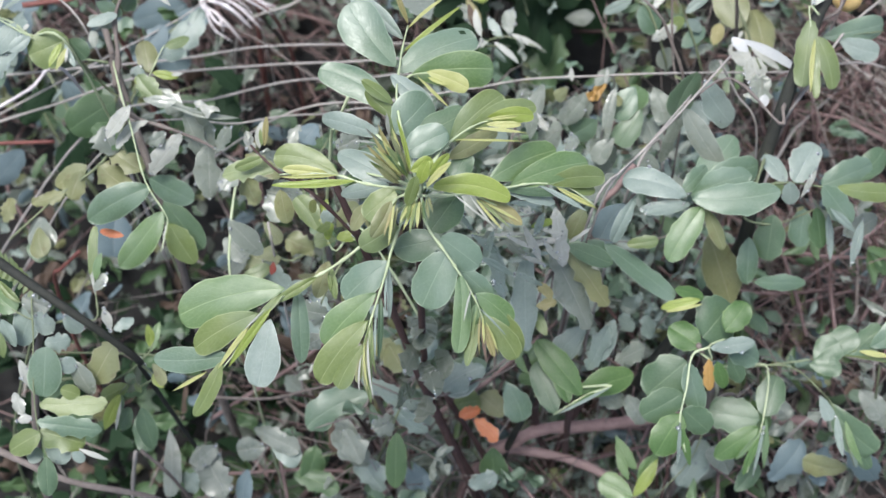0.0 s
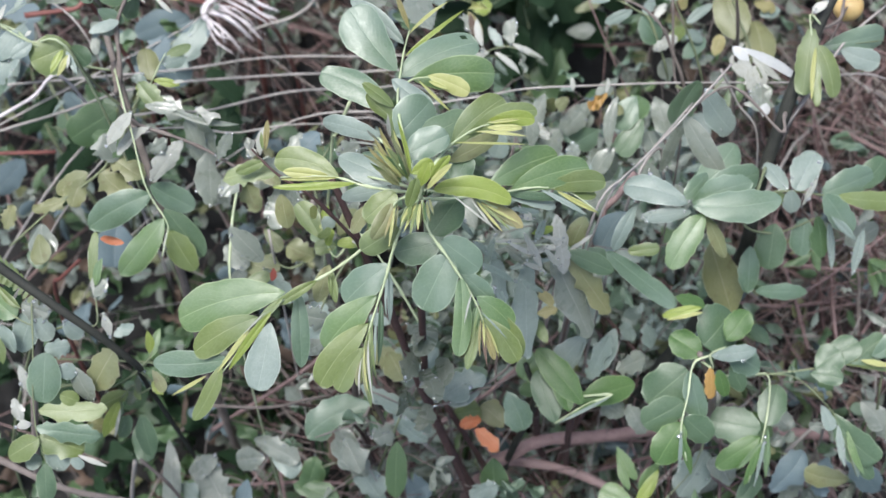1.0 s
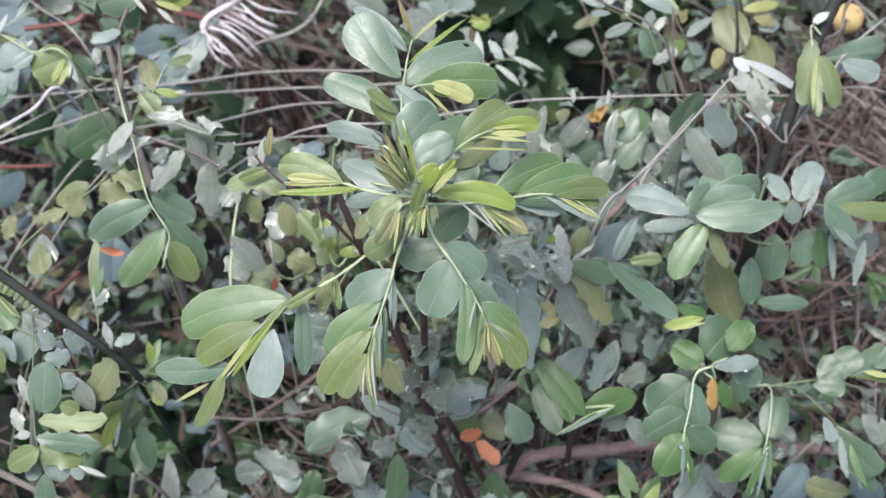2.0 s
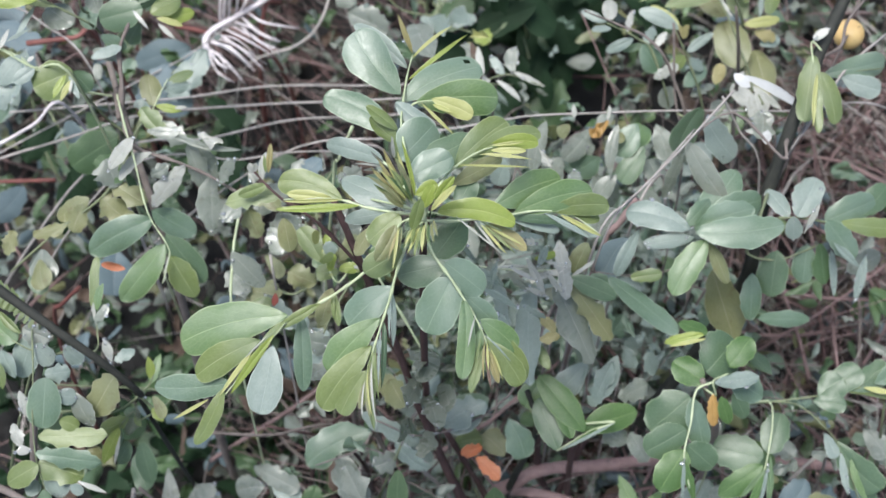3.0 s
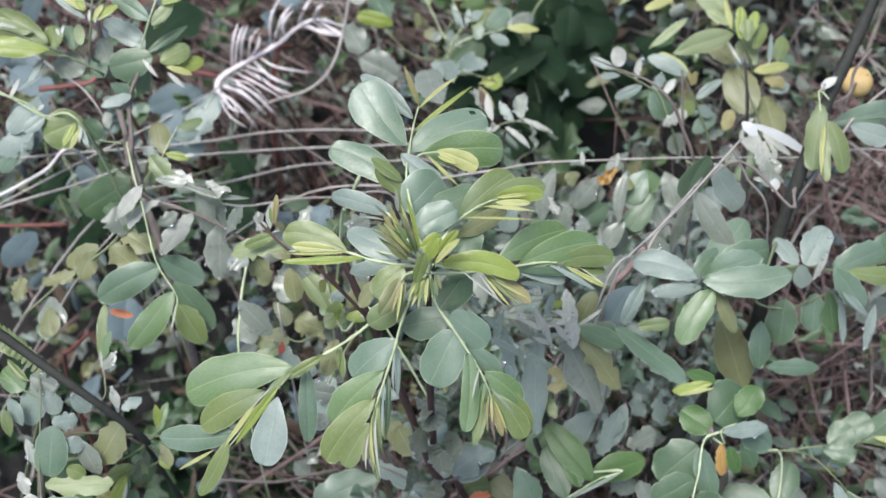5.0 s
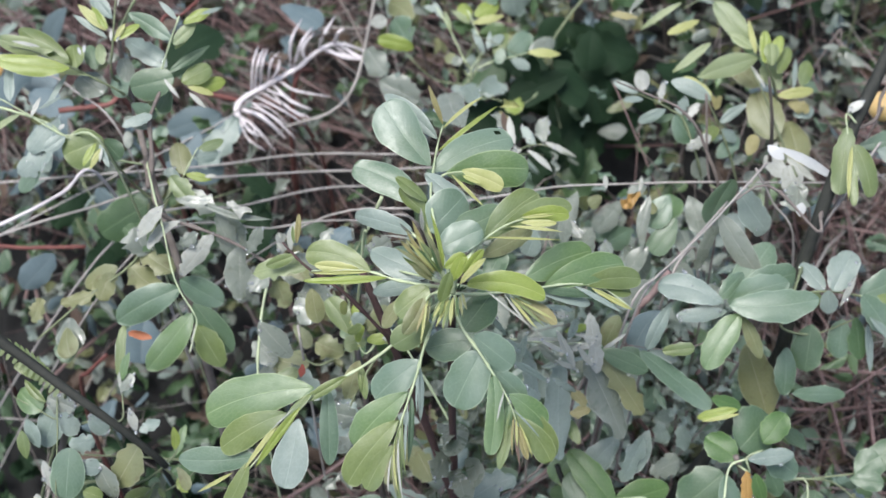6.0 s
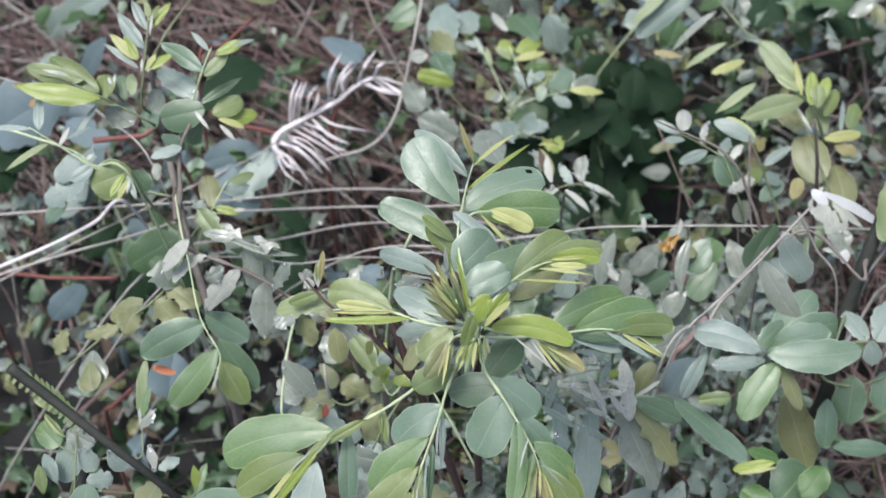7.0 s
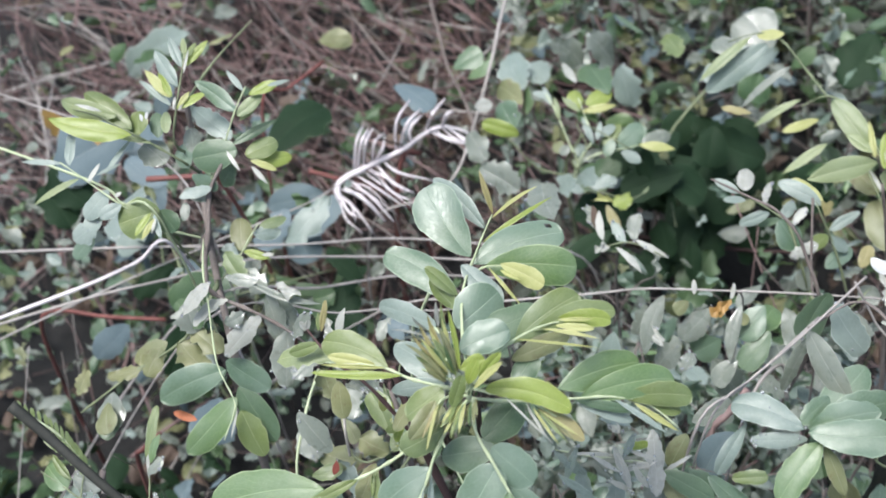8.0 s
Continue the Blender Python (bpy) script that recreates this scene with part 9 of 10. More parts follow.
leaflet(f, "lance", "fresh", (-0.0025, 0.8842, 0.3489), (-0.0191, 0.8942, 0.3549), 0.0070, -6, fold=0.3)
leaflet(f, "lance", "silver", (0.0107, 0.8630, 0.3314), (-0.0014, 0.8846, 0.3425), 0.0080, 10, fold=0.35)
leaflet(f, "lance", "silver", (0.0136, 0.8648, 0.3341), (0.0158, 0.8817, 0.3406), 0.0060, -10, fold=0.35)
leaflet(f, "ragged", "silver", (-0.0018, 0.8577, 0.3055), (-0.0007, 0.8785, 0.3124), 0.0143, 8, worn=0.14)
leaflet(f, "oval", "grey", (0.0011, 0.8571, 0.3144), (0.0168, 0.8693, 0.3164), 0.0101, -8)
f = leaf(root, [(-0.0123, 0.8626, 0.2716), (-0.0007, 0.8559, 0.3061), (-0.0105, 0.8663, 0.3264), (-0.0219, 0.8821, 0.3443), (-0.0333, 0.8969, 0.3556)], 0.0009, "paler")
leaflet(f, "lance", "silver", (-0.0278, 0.8882, 0.3491), (-0.0367, 0.9044, 0.3562), 0.0065, 8, fold=0.3)
leaflet(f, "lance", "silver", (-0.0312, 0.8946, 0.3538), (-0.0455, 0.8982, 0.3551), 0.0065, -8, fold=0.3)
leaflet(f, "lance", "fresh", (-0.0202, 0.8781, 0.3429), (-0.0262, 0.8969, 0.3515), 0.0055, 10, fold=0.3)
leaflet(f, "oval", "grey", (-0.0094, 0.8655, 0.3211), (-0.0195, 0.8648, 0.3167), 0.0101, 8)
leaflet(f, "oval", "olive", (-0.0164, 0.8644, 0.3157), (-0.0241, 0.8753, 0.3165), 0.0112, -8)
f = leaf(root, [(-0.0123, 0.8626, 0.2716), (0.0001, 0.8587, 0.3092), (0.0190, 0.8621, 0.3220), (0.0344, 0.8632, 0.3262), (0.0507, 0.8678, 0.3279)], 0.0008, "paler")
leaflet(f, "oval", "leafy", (0.0187, 0.8669, 0.3257), (0.0320, 0.8877, 0.3315), 0.0131, -8)
leaflet(f, "oval", "blue", (0.0275, 0.8675, 0.3332), (0.0221, 0.8542, 0.3270), 0.0120, 8)
leaflet(f, "oblong", "blue", (0.0328, 0.8642, 0.3266), (0.0522, 0.8876, 0.3312), 0.0192, 10, worn=0.08)
leaflet(f, "oval", "silver", (0.0144, 0.8706, 0.3319), (0.0280, 0.8826, 0.3341), 0.0101, -10, fold=0.3)
leaflet(f, "oval", "grey", (0.0518, 0.8705, 0.3247), (0.0758, 0.8838, 0.3244), 0.0162, 8)
leaflet(f, "lance", "yellow", (0.0497, 0.8652, 0.3310), (0.0808, 0.8651, 0.3281), 0.0095, -6, fold=0.3)
leaflet(f, "oval", "silver", (0.0349, 0.8603, 0.3266), (0.0523, 0.8530, 0.3224), 0.0100, 6, worn=0.08)
f = leaf(root, [(-0.0105, 0.8622, 0.2542), (-0.0049, 0.8495, 0.2960), (0.0107, 0.8394, 0.2998), (0.0297, 0.8359, 0.2957), (0.0479, 0.8356, 0.2938), (0.0597, 0.8441, 0.2985)], 0.0006, "stalk")
leaflet(f, "oval", "silver", (0.0043, 0.8348, 0.2987), (-0.0194, 0.8438, 0.3071), 0.0111, 8, worn=0.08)
leaflet(f, "ragged", "silver", (0.0092, 0.8396, 0.3012), (0.0321, 0.8485, 0.3028), 0.0142, -8, worn=0.14)
leaflet(f, "ragged", "young", (0.0469, 0.8343, 0.2954), (0.0299, 0.8276, 0.2948), 0.0142, 8, worn=0.12)
leaflet(f, "lance", "young", (0.0349, 0.8303, 0.2950), (0.0447, 0.8389, 0.2976), 0.0061, 0, fold=0.4)
leaflet(f, "lance", "tan", (0.0380, 0.8062, 0.2818), (0.0249, 0.8276, 0.2928), 0.0101, 10, fold=0.3)
leaflet(f, "lance", "fresh", (0.0548, 0.8395, 0.2959), (0.0607, 0.8463, 0.2975), 0.0030, 0, fold=0.4)

root = plant("shrub", (0.050, 0.700, 0.000), "small pale sprig with white dried leaves", "plant")
stem(root, [(0.050, 0.700, -0.012), (0.050, 0.700, 0.200), (0.043, 0.686, 0.417), (0.078, 0.676, 0.434)], 0.0014, 0.0007, "twig")
f = leaf(root, [(0.0561, 0.6826, 0.4230), (0.0336, 0.6733, 0.4381), (0.0513, 0.6790, 0.4415), (0.0779, 0.6714, 0.4370)], 0.0007, "stalk")
lf(f, "crumple", "silver", (0.0491, 0.6783, 0.4410), (0.0381, 0.6928, 0.4465), 0.0097, 0)
lf(f, "crumple", "pale", (0.0549, 0.6802, 0.4428), (0.0567, 0.6985, 0.4508), 0.0122, -20)
lf(f, "lance", "pale", (0.0557, 0.6802, 0.4435), (0.0808, 0.6729, 0.4334), 0.0053, 1)
lf(f, "lance", "pale", (0.0424, 0.6741, 0.4407), (0.0622, 0.6573, 0.4340), 0.0058, -24)
lf(f, "crumple", "pale", (0.0380, 0.6738, 0.4412), (0.0269, 0.6719, 0.4400), 0.0081, 8)
lf(f, "lance", "pale", (0.0327, 0.6772, 0.4439), (0.0283, 0.6967, 0.4545), 0.0071, -4)
lf(f, "crumple", "grey", (0.0249, 0.6906, 0.4407), (0.0170, 0.7092, 0.4441), 0.0080, 3)
lf(f, "crumple", "yellow", (0.0377, 0.7141, 0.4435), (0.0237, 0.7255, 0.4318), 0.0080, -5)
lf(f, "lance", "brown", (0.0231, 0.7045, 0.4501), (0.0295, 0.6891, 0.4353), 0.0062, -2)
lf(f, "obovate", "grey", (-0.0064, 0.7116, 0.4203), (-0.0207, 0.7570, 0.4066), 0.0299, 5)
lf(f, "crumple", "silver", (0.0028, 0.7332, 0.4219), (-0.0067, 0.7751, 0.3953), 0.0192, -23)
lf(f, "crumple", "silver", (0.0211, 0.7408, 0.4270), (0.0076, 0.7764, 0.3974), 0.0197, -9)

FRUIT_AT, FRUIT_FOOT = (0.2976, 0.6592, 0.5166), (0.2255, 0.5274, 0.4636)

root = plant("weed", (0.075, 0.540, 0.000), "wilted weed with drooping wet grey leaves", "weed")
stem(root, [(0.075, 0.540, -0.012), (0.075, 0.550, 0.200), (0.081, 0.474, 0.444), (0.082, 0.465, 0.508)], 0.0018, 0.001, "twig")
f = leaf(root, [(0.0835, 0.4636, 0.5083), (0.0661, 0.4632, 0.5139), (0.0434, 0.4614, 0.5188), (0.0205, 0.4633, 0.5200)], 0.0009, "paler")
leaflet(f, "ragged", "silver", (0.0573, 0.4613, 0.5014), (0.0589, 0.4077, 0.4521), 0.0207, 8)
leaflet(f, "ragged", "grey", (0.0757, 0.4620, 0.4984), (0.1027, 0.4226, 0.4548), 0.0246, -8)
leaflet(f, "ragged", "olive", (0.0868, 0.4609, 0.5021), (0.1148, 0.4326, 0.4718), 0.0183, 10)
leaflet(f, "oval", "mid", (0.0847, 0.4598, 0.5107), (0.1160, 0.4499, 0.5003), 0.0136, 10)
leaflet(f, "ragged", "pale", (0.0769, 0.4800, 0.5254), (0.0824, 0.4464, 0.5038), 0.0128, -10)
leaflet(f, "ragged", "silver", (0.0364, 0.4574, 0.5119), (0.0423, 0.4322, 0.4882), 0.0121, 12)
leaflet(f, "ragged", "pale", (0.0816, 0.4602, 0.5114), (0.0403, 0.4682, 0.5140), 0.0049, -20, fold=0.4)
leaflet(f, "ragged", "silver", (0.0756, 0.4533, 0.5126), (0.0450, 0.4486, 0.5077), 0.0056, 15, fold=0.4)
leaflet(f, "ragged", "grey", (0.0716, 0.4624, 0.5232), (0.0302, 0.4549, 0.5167), 0.0041, 5, fold=0.4)
leaflet(f, "ragged", "pale", (0.0544, 0.4629, 0.5317), (0.0664, 0.4433, 0.5180), 0.0063, -20, fold=0.4)
leaflet(f, "ragged", "grey", (0.0428, 0.4582, 0.5216), (0.0593, 0.4475, 0.5131), 0.0071, 15, fold=0.4)
leaflet(f, "ragged", "pale", (0.0814, 0.4633, 0.5169), (0.0620, 0.4583, 0.5118), 0.0049, 5, fold=0.4)
leaflet(f, "ragged", "grey", (0.0330, 0.4608, 0.5301), (0.0234, 0.4505, 0.5219), 0.0056, -20, fold=0.4)
leaflet(f, "ragged", "silver", (0.0292, 0.4546, 0.5300), (0.0396, 0.4466, 0.5230), 0.0048, 15, fold=0.4)
leaflet(f, "ragged", "pale", (0.1012, 0.4696, 0.5163), (0.0856, 0.4607, 0.5089), 0.0034, 5, fold=0.4)
leaflet(f, "ragged", "pale", (0.0316, 0.4587, 0.5254), (0.0547, 0.4610, 0.5243), 0.0030, -20, fold=0.4)
leaflet(f, "oval", "olive", (0.0980, 0.4869, 0.5101), (0.0888, 0.4727, 0.4928), 0.0138, 8)
leaflet(f, "ragged", "tan", (0.0660, 0.4417, 0.4913), (0.0756, 0.4327, 0.4838), 0.0084, 10)
leaflet(f, "ragged", "tan", (0.0648, 0.4273, 0.4827), (0.0787, 0.4309, 0.4823), 0.0091, -10)
leaflet(f, "oval", "young", (0.0600, 0.4652, 0.5259), (0.0762, 0.4727, 0.5208), 0.0056, 8)
leaflet(f, "oval", "leafy", (0.0727, 0.4163, 0.4593), (0.0655, 0.4344, 0.4605), 0.0085, -8)
f = leaf(root, [(0.0802, 0.4806, 0.4219), (0.0843, 0.4899, 0.4304), (0.0721, 0.4402, 0.4017), (0.0475, 0.4190, 0.3895), (0.0229, 0.4119, 0.3854)], 0.0009, "twig")
lf(f, "crumple", "silver", (0.0319, 0.4218, 0.3911), (0.0008, 0.4088, 0.3800), 0.0244, 13)
lf(f, "obovate", "silver", (0.1056, 0.4471, 0.4064), (0.0825, 0.4262, 0.3912), 0.0212, -6)
lf(f, "obovate", "silver", (0.1268, 0.4511, 0.4094), (0.1120, 0.4245, 0.3951), 0.0184, -3)
lf(f, "obovate", "green", (0.0719, 0.4360, 0.4013), (0.0598, 0.4188, 0.3898), 0.0203, -5)
lf(f, "obovate", "blue", (0.0474, 0.4109, 0.3876), (0.0599, 0.3878, 0.3692), 0.0214, 10)
f = leaf(root, [(0.0810, 0.4874, 0.4174), (0.0480, 0.4301, 0.3843), (-0.0099, 0.4051, 0.3699), (-0.0513, 0.4158, 0.3761)], 0.0009, "twig")
lf(f, "crumple", "silver", (-0.0595, 0.4201, 0.3786), (-0.0163, 0.4032, 0.3569), 0.0145, -15)
lf(f, "crumple", "silver", (-0.0347, 0.4013, 0.3684), (-0.0100, 0.3850, 0.3538), 0.0171, 14)
lf(f, "crumple", "olive", (-0.0388, 0.4404, 0.3916), (-0.0280, 0.4219, 0.3826), 0.0207, 23)
lf(f, "crumple", "grey", (-0.0182, 0.4580, 0.4025), (-0.0058, 0.4382, 0.3864), 0.0144, 13)
lf(f, "crumple", "silver", (-0.0223, 0.4363, 0.3907), (-0.0115, 0.4220, 0.3824), 0.0130, -18)
leaflet(f, "lance", "pale", (0.0590, 0.4608, 0.5521), (0.0507, 0.4684, 0.5529), 0.0070, -14, worn=0.14, fold=0.3)
leaflet(f, "ragged", "silver", (0.0213, 0.4487, 0.5464), (0.0364, 0.4421, 0.5326), 0.0049, 10, worn=0.14, fold=0.3)
leaflet(f, "lance", "silver", (0.0349, 0.4514, 0.5474), (0.0281, 0.4380, 0.5268), 0.0063, 18, worn=0.14, fold=0.3)
leaflet(f, "lance", "pale", (0.0426, 0.4485, 0.5449), (0.0607, 0.4435, 0.5356), 0.0035, -14, worn=0.14, fold=0.3)
leaflet(f, "lance", "silver", (0.0247, 0.4375, 0.5387), (0.0491, 0.4300, 0.5237), 0.0049, 10, worn=0.14, fold=0.3)
leaflet(f, "lance", "pale", (0.0527, 0.4382, 0.5373), (0.0687, 0.4381, 0.5242), 0.0035, 18, worn=0.14, fold=0.3)
leaflet(f, "lance", "silver", (0.0672, 0.4617, 0.5522), (0.0611, 0.4507, 0.5403), 0.0063, -14, worn=0.14, fold=0.3)
leaflet(f, "lance", "pale", (0.0797, 0.4502, 0.5436), (0.0642, 0.4558, 0.5400), 0.0028, 10, worn=0.14, fold=0.3)
leaflet(f, "lance", "silver", (0.0118, 0.4609, 0.5552), (0.0220, 0.4551, 0.5386), 0.0042, 18, worn=0.14, fold=0.3)
leaflet(f, "ragged", "silver", (0.0451, 0.4664, 0.5567), (0.0642, 0.4671, 0.5511), 0.0049, -14, worn=0.14, fold=0.3)
leaflet(f, "lance", "pale", (0.0671, 0.4460, 0.5417), (0.0770, 0.4392, 0.5280), 0.0042, 10, worn=0.14, fold=0.3)
leaflet(f, "ragged", "silver", (0.0509, 0.4287, 0.5311), (0.0669, 0.4264, 0.5165), 0.0056, 18, worn=0.14, fold=0.3)
leaflet(f, "lance", "silver", (0.0343, 0.4241, 0.5291), (0.0423, 0.4161, 0.5184), 0.0063, -14, worn=0.14, fold=0.3)
leaflet(f, "ragged", "pale", (0.0283, 0.4199, 0.5267), (0.0201, 0.4158, 0.5160), 0.0042, 10, worn=0.14, fold=0.3)


root = plant("weed", (-0.360, 0.400, 0.000), "small weed with a feathery yellow-green pinnate leaf", "weed")
stem(root, [(-0.360, 0.400, -0.012), (-0.345, 0.405, 0.250), (-0.2670, 0.4209, 0.4973), (-0.2671, 0.4282, 0.5130)], 0.0014, 0.0009, "stalk")
f = leaf(root, [(-0.2671, 0.4282, 0.5130), (-0.2775, 0.4362, 0.5234), (-0.2894, 0.4406, 0.5364), (-0.3060, 0.4454, 0.5451)], 0.00084, "paler")
leaflet(f, "oval", "leafy", (-0.2665, 0.4273, 0.5148), (-0.2683, 0.4322, 0.5199), 0.0030, 10, fold=0.3)
leaflet(f, "oval", "fresh", (-0.2665, 0.4273, 0.5148), (-0.2708, 0.4230, 0.5101), 0.0030, -10, fold=0.3)
leaflet(f, "oval", "leafy", (-0.2691, 0.4293, 0.5174), (-0.2710, 0.4345, 0.5228), 0.0030, -10, fold=0.3)
leaflet(f, "oval", "fresh", (-0.2691, 0.4293, 0.5174), (-0.2736, 0.4246, 0.5125), 0.0030, 10, fold=0.3)
leaflet(f, "oval", "leafy", (-0.2717, 0.4313, 0.5200), (-0.2738, 0.4369, 0.5256), 0.0029, 10, fold=0.3)
leaflet(f, "oval", "fresh", (-0.2717, 0.4313, 0.5200), (-0.2764, 0.4263, 0.5149), 0.0030, -10, fold=0.3)
leaflet(f, "oval", "leafy", (-0.2743, 0.4333, 0.5226), (-0.2765, 0.4392, 0.5284), 0.0029, -10, fold=0.3)
leaflet(f, "oval", "fresh", (-0.2743, 0.4333, 0.5226), (-0.2793, 0.4279, 0.5173), 0.0029, 10, fold=0.3)
leaflet(f, "oval", "leafy", (-0.2769, 0.4353, 0.5252), (-0.2792, 0.4416, 0.5312), 0.0029, 10, fold=0.3)
leaflet(f, "oval", "fresh", (-0.2769, 0.4353, 0.5252), (-0.2821, 0.4296, 0.5197), 0.0029, -10, fold=0.3)
leaflet(f, "oval", "leafy", (-0.2802, 0.4368, 0.5276), (-0.2826, 0.4435, 0.5338), 0.0029, -10, fold=0.3)
leaflet(f, "oval", "fresh", (-0.2802, 0.4368, 0.5276), (-0.2856, 0.4308, 0.5219), 0.0029, 10, fold=0.3)
leaflet(f, "oval", "leafy", (-0.2835, 0.4384, 0.5300), (-0.2858, 0.4447, 0.5359), 0.0029, 10, fold=0.3)
leaflet(f, "oval", "fresh", (-0.2835, 0.4384, 0.5300), (-0.2887, 0.4328, 0.5244), 0.0029, -10, fold=0.3)
leaflet(f, "oval", "leafy", (-0.2867, 0.4399, 0.5323), (-0.2889, 0.4459, 0.5380), 0.0029, -10, fold=0.3)
leaflet(f, "oval", "fresh", (-0.2867, 0.4399, 0.5323), (-0.2917, 0.4347, 0.5270), 0.0029, 10, fold=0.3)
leaflet(f, "oval", "leafy", (-0.2900, 0.4415, 0.5347), (-0.2920, 0.4470, 0.5402), 0.0029, 10, fold=0.3)
leaflet(f, "oval", "fresh", (-0.2900, 0.4415, 0.5347), (-0.2947, 0.4366, 0.5296), 0.0029, -10, fold=0.3)
leaflet(f, "oval", "leafy", (-0.2942, 0.4427, 0.5368), (-0.2960, 0.4479, 0.5421), 0.0029, -10, fold=0.3)
leaflet(f, "oval", "fresh", (-0.2942, 0.4427, 0.5368), (-0.2987, 0.4382, 0.5319), 0.0029, 10, fold=0.3)
leaflet(f, "oval", "leafy", (-0.2983, 0.4440, 0.5390), (-0.3000, 0.4487, 0.5441), 0.0029, 10, fold=0.3)
leaflet(f, "oval", "fresh", (-0.2983, 0.4440, 0.5390), (-0.3026, 0.4397, 0.5343), 0.0029, -10, fold=0.3)
leaflet(f, "oval", "leafy", (-0.3025, 0.4452, 0.5412), (-0.3040, 0.4495, 0.5460), 0.0029, -10, fold=0.3)
leaflet(f, "oval", "fresh", (-0.3025, 0.4452, 0.5412), (-0.3065, 0.4413, 0.5367), 0.0029, 10, fold=0.3)
leaflet(f, "oval", "leafy", (-0.3066, 0.4464, 0.5434), (-0.3079, 0.4504, 0.5479), 0.0029, 10, fold=0.3)
leaflet(f, "oval", "fresh", (-0.3066, 0.4464, 0.5434), (-0.3104, 0.4429, 0.5390), 0.0029, -10, fold=0.3)

# ---- a fruit on the dark stem ----
def small_fruit(at, r, foot):
    root = plant("small_fruit", at, "ripe yellow-orange round berry hanging from a dark stem", "berry")
    bm = bmesh.new()
    bmesh.ops.create_uvsphere(bm, u_segments=20, v_segments=14, radius=r)
    for vert in bm.verts:
        up = vert.co.z / r
        vert.co *= 1 - 0.10 * max(0, up - 0.75) * 3 + 0.02 * noise.noise(vert.co * 160)
        vert.co += Vector(at)
    part("flesh", bm, FRUIT, root)
    bm = bmesh.new()
    a = Vector(at) + Vector((0, 0, r * 0.8))
    line = smooth_line([foot, (Vector(foot) + a) / 2 + Vector((0, 0, 0.012)), a], 5)
    add_tube(bm, line, [0.0009] * len(line), 5)
    part("fruit_stalk", bm, WOOD["twig"], root)


mat, nt, bsdf = nodes_of("ripe_fruit_skin")
col = mix_node(nt, ramp(nt, noise_node(nt, 90, 3), 0.35, 0.7), (0.74, 0.55, 0.25), (0.68, 0.44, 0.17))
col = mix_node(nt, ramp(nt, noise_node(nt, 320, 2), 0.66, 0.7), col, (0.20, 0.10, 0.04))
nt.links.new(col, bsdf.inputs["Base Color"])
bsdf.inputs["Roughness"].default_value = 0.42
FRUIT = mat
small_fruit(FRUIT_AT, 0.0112, FRUIT_FOOT)


# ---- undergrowth ----
GROWTH = random.Random(21)


def sprig(height, kinds, tones, count, size, label):
    """A low weed: a bent stem with side twigs and small leaves, built at the origin."""
    rnd = GROWTH
    root = plant("undergrowth_weed", (0, 0, 0), label, "weed", "undergrowth weeds")
    lean = Vector((rnd.uniform(-0.2, 0.2), rnd.uniform(-0.2, 0.2), 0)) * height
    line = smooth_line([(0, 0, -0.015), tuple(lean * 0.35 + Vector((0, 0, height * 0.5))), tuple(lean + Vector((0, 0, height)))], 5)
    bm = bmesh.new()
    n = len(line) - 1
    add_tube(bm, line, [0.0022 - 0.0013 * i / n for i in range(n + 1)], 5)
    part("stem", bm, WOOD["twig" if rnd.random() < 0.6 else "stalk"], root)
    turn = rnd.uniform(0, 6)
    places = []
    bm = bmesh.new()
    for i in range(count):
        turn += 2.4 + rnd.uniform(-0.5, 0.5)
        u = 1 - 0.7 * (i / count) ** 0.9
        foot = line[min(n, int(u * n))].copy()
        reach = rnd.uniform(0.012, 0.07) * (1.3 - 0.6 * u)
        out_dir = Vector((math.cos(turn), math.sin(turn), rnd.uniform(-0.2, 0.9))).normalized()
        end = foot + out_dir * reach
        add_tube(bm, [foot, foot.lerp(end, 0.5) + Vector((0, 0, 0.004)), end], [0.0009, 0.0007, 0.0005], 4)
        places += [(end, turn + (k - 1) * rnd.uniform(0.5, 1.3)) for k in range(rnd.choice((1, 2, 2, 3)))]
    twigs = part("side_twig", bm, WOOD["twig"], root)
    tagged(twigs, kind="stuff")
    for end, a in places:
        length = size * rnd.uniform(0.45, 1.3)
        tip = end + Vector((math.cos(a), math.sin(a), rnd.uniform(-1.3, 0.5))).normalized() * length
        ob = new("leaflet", blade_mesh(rnd.choice(kinds), rnd.choice(tones), rnd.randrange(9)))
        ob.parent = twigs
        ob.matrix_basis = blade_pose(end, tip, length * rnd.uniform(0.3, 0.62), rnd.uniform(-60, 60),
                                     Vector((rnd.uniform(-1, 1), rnd.uniform(-1, 0.8), 1)))
    return root


PROTO = [
    sprig(0.40, ("crumple", "lance", "fold", "obovate"), ("grey", "grey", "grey", "blue", "silver"), 12, 0.027, "low weed with grey wilted wet leaves"),
    sprig(0.34, ("crumple", "lance", "obovate"), ("grey", "grey", "olive", "silver"), 12, 0.026, "low weed with grey wilted wet leaves"),
    sprig(0.36, ("obovate", "lance"), ("blue", "blue", "grey", "green"), 11, 0.028, "low weed with small blue-green leaves"),
    sprig(0.28, ("obovate", "crumple"), ("blue", "grey", "deep", "slate"), 12, 0.027, "low weed with small blue-green leaves"),
    sprig(0.30, ("obovate", "lance", "fold"), ("olive", "green", "grey", "deep"), 12, 0.026, "low weed with narrow olive leaves"),
    sprig(0.22, ("crumple", "obovate"), ("grey", "slate", "deep", "olive"), 13, 0.028, "low shaded weed with dull leaves"),
    sprig(0.16, ("crumple", "obovate"), ("grey", "slate", "deep", "brown"), 12, 0.030, "low shaded weed with dull leaves"),
]


